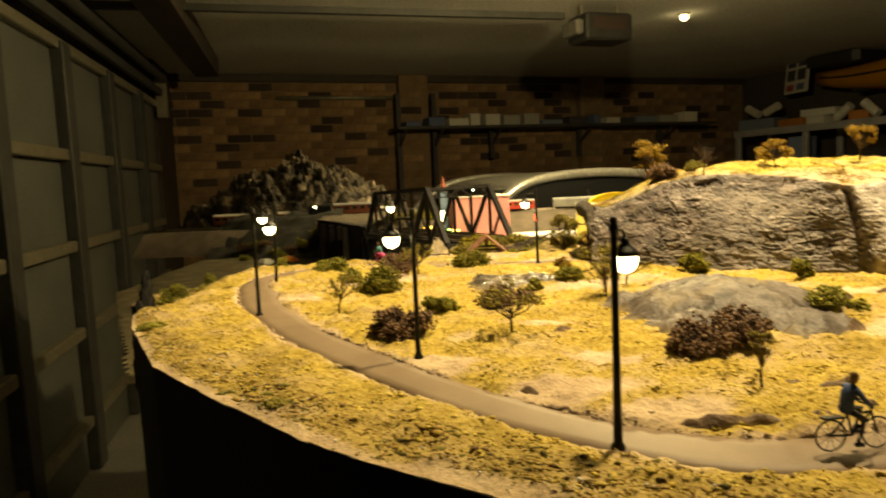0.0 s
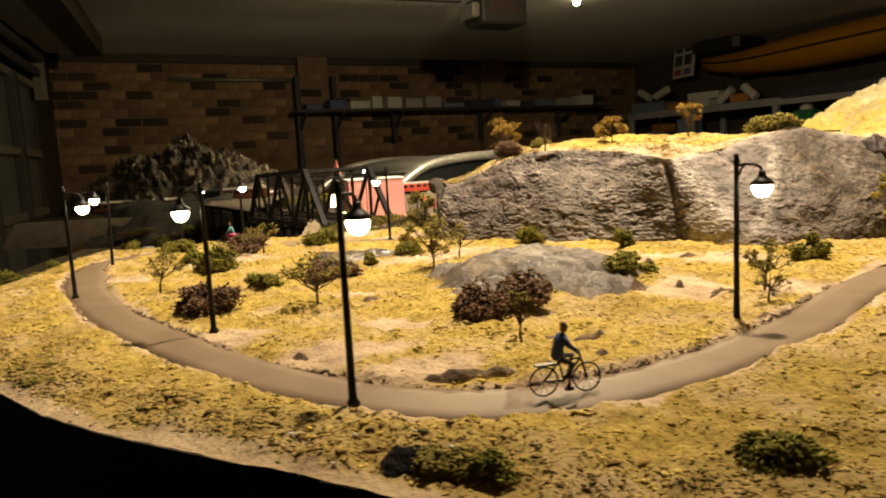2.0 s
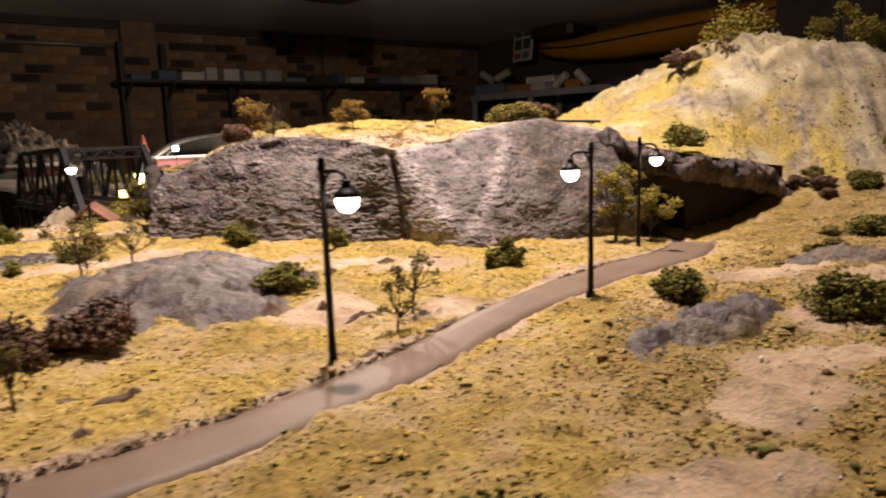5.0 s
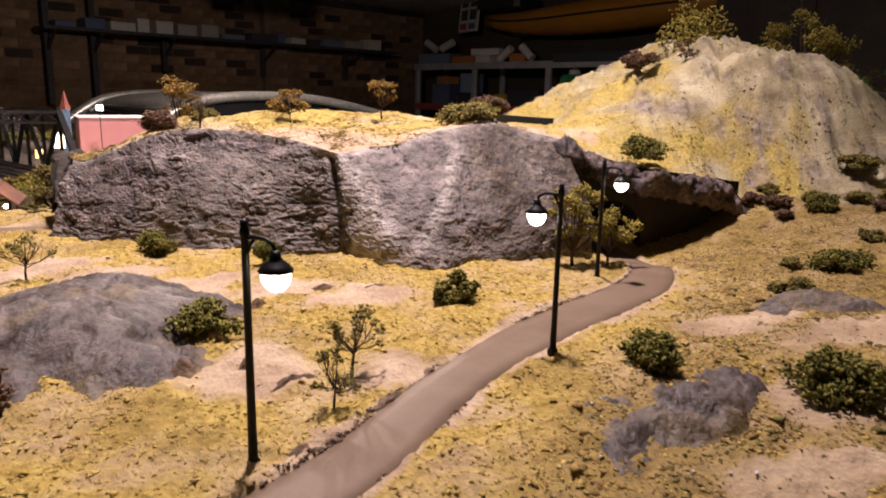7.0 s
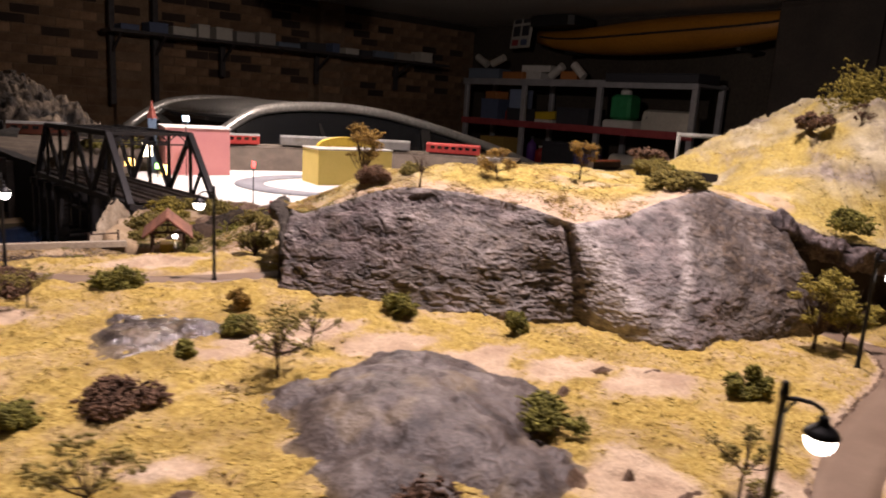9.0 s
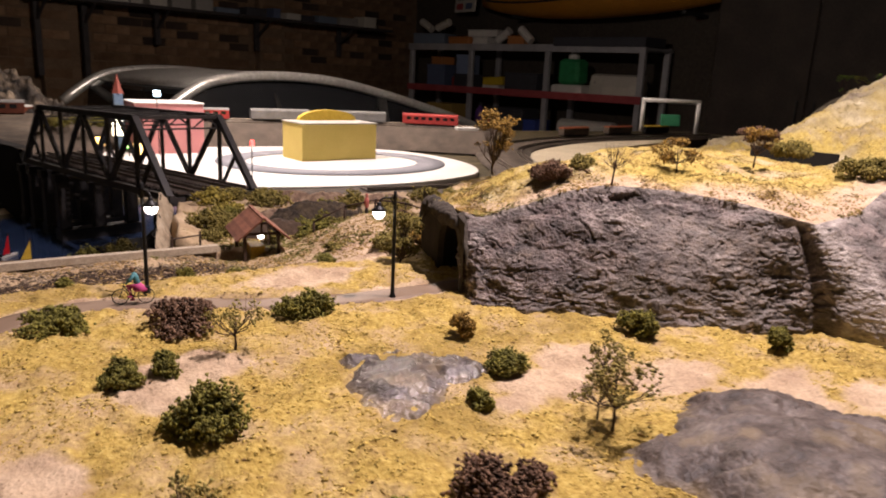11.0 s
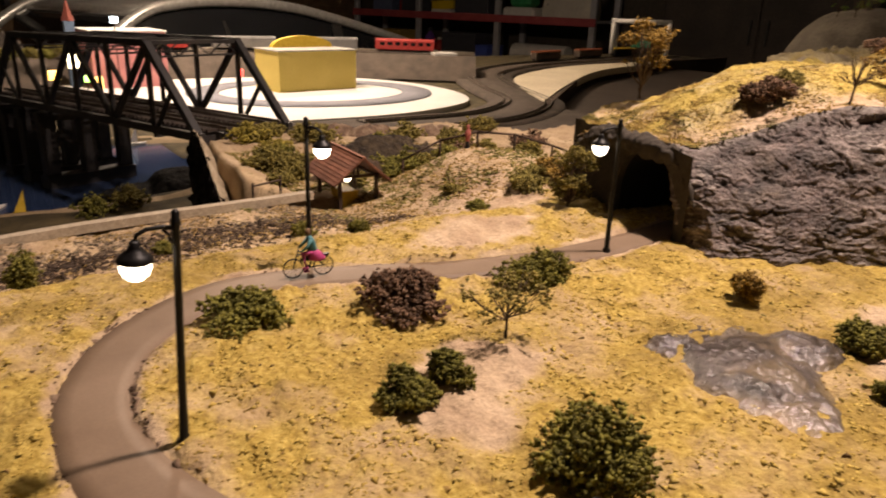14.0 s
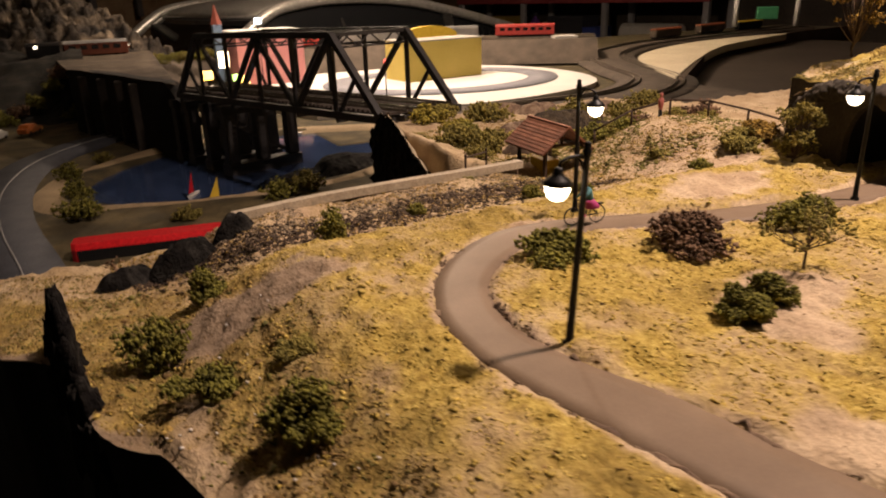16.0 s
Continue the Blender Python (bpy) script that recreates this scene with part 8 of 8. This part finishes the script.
def bottle(m, r_, h, mat, cap, label):
    top = thing("bottle", label, "bottle", "bottles on the shelves", m)
    part("body", Build().lathe([(0.002, 0), (r_, 0.004), (r_, h * 0.62), (r_ * 0.8, h * 0.74), (r_ * 0.35, h * 0.82), (r_ * 0.35, h * 0.88)], 14), mat, top, smooth=True)
    part("cap", Build().lathe([(r_ * 0.42, h * 0.881), (r_ * 0.42, h), (0.002, h + 0.002)], 12), cap, top)


# top shelf: white cartons, tubes and loose wrapping
carton(on_shelf(5.80, 0.467), 0.22, 0.2, 0.10, WHITES, "white card box on the top shelf")
carton(on_shelf(5.77, 0.568, 6), 0.40, 0.22, 0.075, WHITES, "flat white box lying on another box")
carton(on_shelf(6.10, 0.467, -4), 0.34, 0.26, 0.10, PAINTS["orange"], "orange-brown card box on the top shelf")
carton(on_shelf(4.18, 0.467), 1.05, 0.4, 0.09, TONE[5], "long black case on the top shelf")
carton(on_shelf(5.30, 0.467, 12), 0.20, 0.2, 0.11, PAINTS["orange"], "orange-brown card box on the top shelf")
carton(on_shelf(6.62, 0.467, 10), 0.46, 0.26, 0.14, TONE[6], "slate blue tub on the top shelf")
for v, tip, mat in ((5.48, 55, WHITES), (5.17, -50, WHITES), (6.42, 70, TONE[7]), (6.70, -62, TONE[0])):
    tb_ = part("paper_tube", Build().lathe([(0.02, -0.10), (0.045, -0.10), (0.045, 0.10), (0.02, 0.10)], 12), mat)
    tb_.matrix_world = ROOM @ pose(6.46, v, 0.467 + (0.055 + 0.10 * abs(math.cos(radians(tip))) if abs(tip) < 60 else 0.235), tip, 0, 0)
    tagged(tb_, "pale card tube leaning on the top shelf", "tube", "tubes on the top shelf")
# middle shelf
bottle(on_shelf(6.23, -0.015), 0.05, 0.17, PAINTS["red"], TONE[5], "red canister with a black cap on a shelf")
carton(on_shelf(5.60, -0.015), 0.25, 0.2, 0.05, WHITES, "flat white box on the red-edged shelf")
carton(on_shelf(5.60, 0.036, 5, 4), 0.28, 0.14, 0.09, PAINTS["yellow"], "yellow box lying on a white box")
carton(on_shelf(5.14, -0.015), 0.44, 0.3, 0.20, TONE[5], "black plastic case on a shelf")
carton(on_shelf(6.04, -0.015, -6), 0.24, 0.24, 0.16, TONE[5], "black plastic case on a shelf")
carton(on_shelf(6.05, 0.146, 8), 0.20, 0.2, 0.22, PAINTS["pale_blue"], "dull blue bag-like carton on a case")
carton(on_shelf(6.48, -0.015, 8), 0.26, 0.24, 0.26, TONE[1], "dark blue card box on a shelf")
carton(on_shelf(6.46, 0.246, -8), 0.20, 0.2, 0.09, PAINTS["orange"], "small tan box on a blue box")
bottle(on_shelf(4.27, -0.015), 0.035, 0.20, TONE[4], WHITES, "grey bottle with a white cap on a shelf")
# bottom shelf
bottle(on_shelf(5.68, -0.472), 0.06, 0.20, PAINTS["red"], TONE[7], "red canister with a cream cap on a shelf")
bottle(on_shelf(5.82, -0.472), 0.06, 0.30, PAINTS["purple"], TONE[5], "purple bottle with a black cap on a shelf")
carton(on_shelf(5.30, -0.472), 0.46, 0.3, 0.27, TONE[5], "black plastic case on a shelf")
carton(on_shelf(4.98, -0.472), 0.16, 0.3, 0.16, PAINTS["blue"], "blue box on the lowest shelf")
carton(on_shelf(6.35, -0.472), 0.40, 0.3, 0.26, TONE[2], "yellow-brown card box on a shelf")
# orange canoe on wall brackets above
b = Build()
secs = []
for q in np.linspace(0, 1, 15):
    w_ = max(0.02, 0.20 * math.sin(math.pi * q) ** 0.6)
    lift = 0.10 * (2 * q - 1) ** 4
    secs.append([(w_ * math.cos(k), -2.0 + 3.4 * q, 0.18 * math.sin(k) * (0.4 + 0.6 * math.sin(math.pi * q)) + lift) for k in np.linspace(0, 2 * math.pi, 13)[:-1]])
b.rings(secs)
can = thing("canoe", "orange canoe hung along the garage wall", "canoe", place=ROOM @ pose(6.62, 4.55, 0.93, -2, 0, 0))
part("gunwale", Build().tube([(-max(0.02, 0.205 * math.sin(math.pi * q) ** 0.6), -2.0 + 3.4 * q, 0.012 + 0.10 * (2 * q - 1) ** 4) for q in np.linspace(0.02, 0.98, 21)], 0.012, 6), BLACKP, can, "black rubber gunwale strip")
part("hull", b, material("orange_gelcoat", [(0.36, 0.15, 0.014), (0.44, 0.19, 0.02)], 3, 0.4, 0.02, 90), can, smooth=True)
for v in (3.4, 5.4):
    structure("canoe_bracket", Build().beam(at_room(6.5, v, 0.79), at_room(7.0, v, 0.79), 0.04, 0.03), STILE, "steel bracket under the canoe", "bracket")
cab = thing("notice_panel", "white notice panel with four dark pictures", "panel", place=ROOM @ pose(6.60, 6.22, 0.86, -6, 0, 258))
part("backing", Build().box(-0.20, -0.01, 0, 0.20, 0.01, 0.44, c=0.004), WHITEP, cab)
for i in range(2):
    for k in range(2):
        part("picture", Build().box(-0.16 + 0.18 * k, -0.0125, 0.14 + 0.15 * i, -0.02 + 0.18 * k, -0.0102, 0.26 + 0.15 * i), TONE[5], cab)
part("red_patch", Build().box(-0.16, -0.0125, 0.03, -0.03, -0.0102, 0.10), REDB, cab)
part("blue_patch", Build().box(0.02, -0.0125, 0.03, 0.15, -0.0102, 0.10), TONE[1], cab)
b = Build().box(-0.35, -0.3, 0, 0.35, 0.3, 0.55, c=0.06)
hb = part("black_bag", b, BLACKP)
hb.matrix_world = ROOM @ pose(6.62, 5.6, 0.64 + 0.42, 0, 0, 5)
hb.scale = (0.7, 1, 0.24)
tagged(hb, "black bag stored above the shelving", "bag")
b = Build().box(0, 0, FLOOR_Z, 0.5, 1.7, CEIL_Z - 0.02, None, 0.01)
wd_ = thing("tall_cupboard", "tall dark cupboard against the wall", "cupboard", place=ROOM @ pose(6.46, 1.35, 0))
part("carcass", b, DARKW, wd_)
for v in (0.02, 0.86):
    leaf = part("door", Build().box(-0.022, v, FLOOR_Z + 0.08, -0.002, v + 0.82, CEIL_Z - 0.06, None, 0.004), DARKW, wd_)
    part("handle", Build().tube([(-0.04, v + (0.76 if v < 0.5 else 0.06), -0.15), (-0.04, v + (0.76 if v < 0.5 else 0.06), 0.05)], 0.008, 8), STILE, leaf, "dark bar handle")

# ---- parked car ----
PAINT = material("silver_car_paint", [(0.54, 0.53, 0.51), (0.62, 0.61, 0.59)], 3, 0.3, 0.0, 60, metal=0.55)
CARG = material("car_glass", [(0.012, 0.013, 0.015)], 3, 0.06, 0.0, 60, spec=0.6)
car = thing("car", "silver hatchback car parked behind the layout", "car", place=ROOM @ Matrix.Translation((0, 4.45, 0)))
ROOF = curve_points([(1.66, -0.13), (1.77, -0.046), (1.92, 0.040), (2.10, 0.074), (2.357, 0.088), (2.776, 0.066), (3.157, 0.0), (3.531, -0.081), (3.855, -0.158), (4.25, -0.27), (4.60, -0.37)], 48)


b = Build()
b.rings([[(p[0], y, z) for y, z in ((-0.64, p[1] - 0.02), (-0.50, p[1] - 0.006), (-0.25, p[1]), (0, p[1] + 0.002), (0.25, p[1]), (0.50, p[1] - 0.006), (0.62, p[1] - 0.02), (0.5, p[1] - 0.05), (-0.5, p[1] - 0.05))] for p in ROOF if p[0] > 1.87])
part("roof", b, PAINT, car, smooth=True)
b = Build()
b.rings([[(p[0], y, z) for y, z in ((-0.80, -0.50), (-0.655, p[1] - 0.03), (0.655, p[1] - 0.03), (0.80, -0.50))] for p in ROOF[3:-2]])
part("glasshouse", b, CARG, car)
for y in (-1, 1):
    pts = [(p[0], y * 0.665, p[1] - 0.018) for p in ROOF]
    part("roof_rail", Build().tube(pts, 0.030, 10), PAINT, car, "silver curved roof pillar", smooth=True)
    for u0, tilt in ((2.35, 0.04), (3.15, -0.03)):
        part("pillar", Build().beam((u0, y * 0.66, -0.03), (u0 + tilt, y * 0.81, -0.50), 0.06, 0.03), BLACKP, car)
b = Build()
secs = []
for u0, tz, hf in ((0.75, -0.72, 0.70), (0.85, -0.50, 0.82), (1.3, -0.47, 0.86), (2.6, -0.47, 0.88), (4.0, -0.47, 0.88), (4.5, -0.50, 0.86), (5.1, -0.58, 0.82), (5.25, -0.78, 0.72)):
    secs.append([(u0, -hf, -1.05), (u0, -hf * 1.02, -0.78), (u0, -hf * 0.94, tz), (u0, 0, tz + 0.03), (u0, hf * 0.94, tz), (u0, hf * 1.02, -0.78), (u0, hf, -1.05)])
b.rings(secs)
part("body", b, PAINT, car, smooth=True)
for u0 in (1.55, 4.35):
    for y in (-0.80, 0.80):
        wh = part("wheel", Build().lathe([(0.20, -0.10), (0.31, -0.09), (0.315, 0), (0.31, 0.09), (0.20, 0.10)], 24, Matrix.Translation((u0, y, -1.035)) @ Matrix.Rotation(math.pi / 2, 4, "X")), BLACKP, car)
        part("rim", Build().lathe([(0.02, -0.105), (0.19, -0.102), (0.19, 0.102), (0.02, 0.105)], 16, Matrix.Translation((u0, y, -1.035)) @ Matrix.Rotation(math.pi / 2, 4, "X")), SILVER, wh)

# the table that carries the boards
tb = thing("layout_table", "dark timber framed table under the layout", "table")
part("top_frame", Build().box(-0.12, 0.75, -0.22, 2.9, 3.2, -0.17), DARKW, tb)
part("top_frame", Build().box(0.12, 0.16, -0.22, 1.0, 0.75, -0.17), DARKW, tb)
for x, y in ((0.2, 0.25), (0.9, 0.25), (-0.05, 1.0), (-0.05, 3.0), (2.7, 1.0), (2.7, 3.0), (1.3, 3.0)):
    part("leg", Build().box(x - 0.04, y - 0.04, FLOOR_Z, x + 0.04, y + 0.04, -0.221), DARKW, tb)

# ---- bricks of the back wall, laid where they show ----
brick_mesh = [Build().box(0, 0, 0, 0.228, 0.012, 0.074, c=0.002).mesh("brick") for _ in range(2)]
for me_, mt in zip(brick_mesh, BRICKM):
    me_.materials.append(mt)
count = 0
rest = Build()
for course in range(29):
    z = CEIL_Z - 0.16 - 0.085 * course
    for k in range(31):
        u0 = -0.45 + 0.238 * k + (0.119 if course % 2 else 0)
        if u0 > 6.75:
            continue
        dark = rng.random() < 0.22
        m = ROOM @ Matrix.Translation((u0, WALL_V - 0.008, z))
        pier = any(q - 0.20 < u0 < q + 0.30 for q in (2.28, 4.50))
        if pier:
            m = ROOM @ Matrix.Translation((u0, WALL_V - 0.117, z))
        if pier and not any(q - 0.004 < u0 + 0.02 and u0 + 0.21 < q + 0.33 for q in (2.28, 4.50)):
            continue
        if count < 300 and course < 13 and u0 < 6.6:
            ob = new("brick", brick_mesh[1 if dark else 0])
            ob.parent = wall
            ob.matrix_world = m
            count += 1
        else:
            rest.box(0, 0, 0, 0.228, 0.012, 0.074, m)
ob = part("brickwork", rest, BRICKM[0], wall)
ob["kind"] = "stuff"
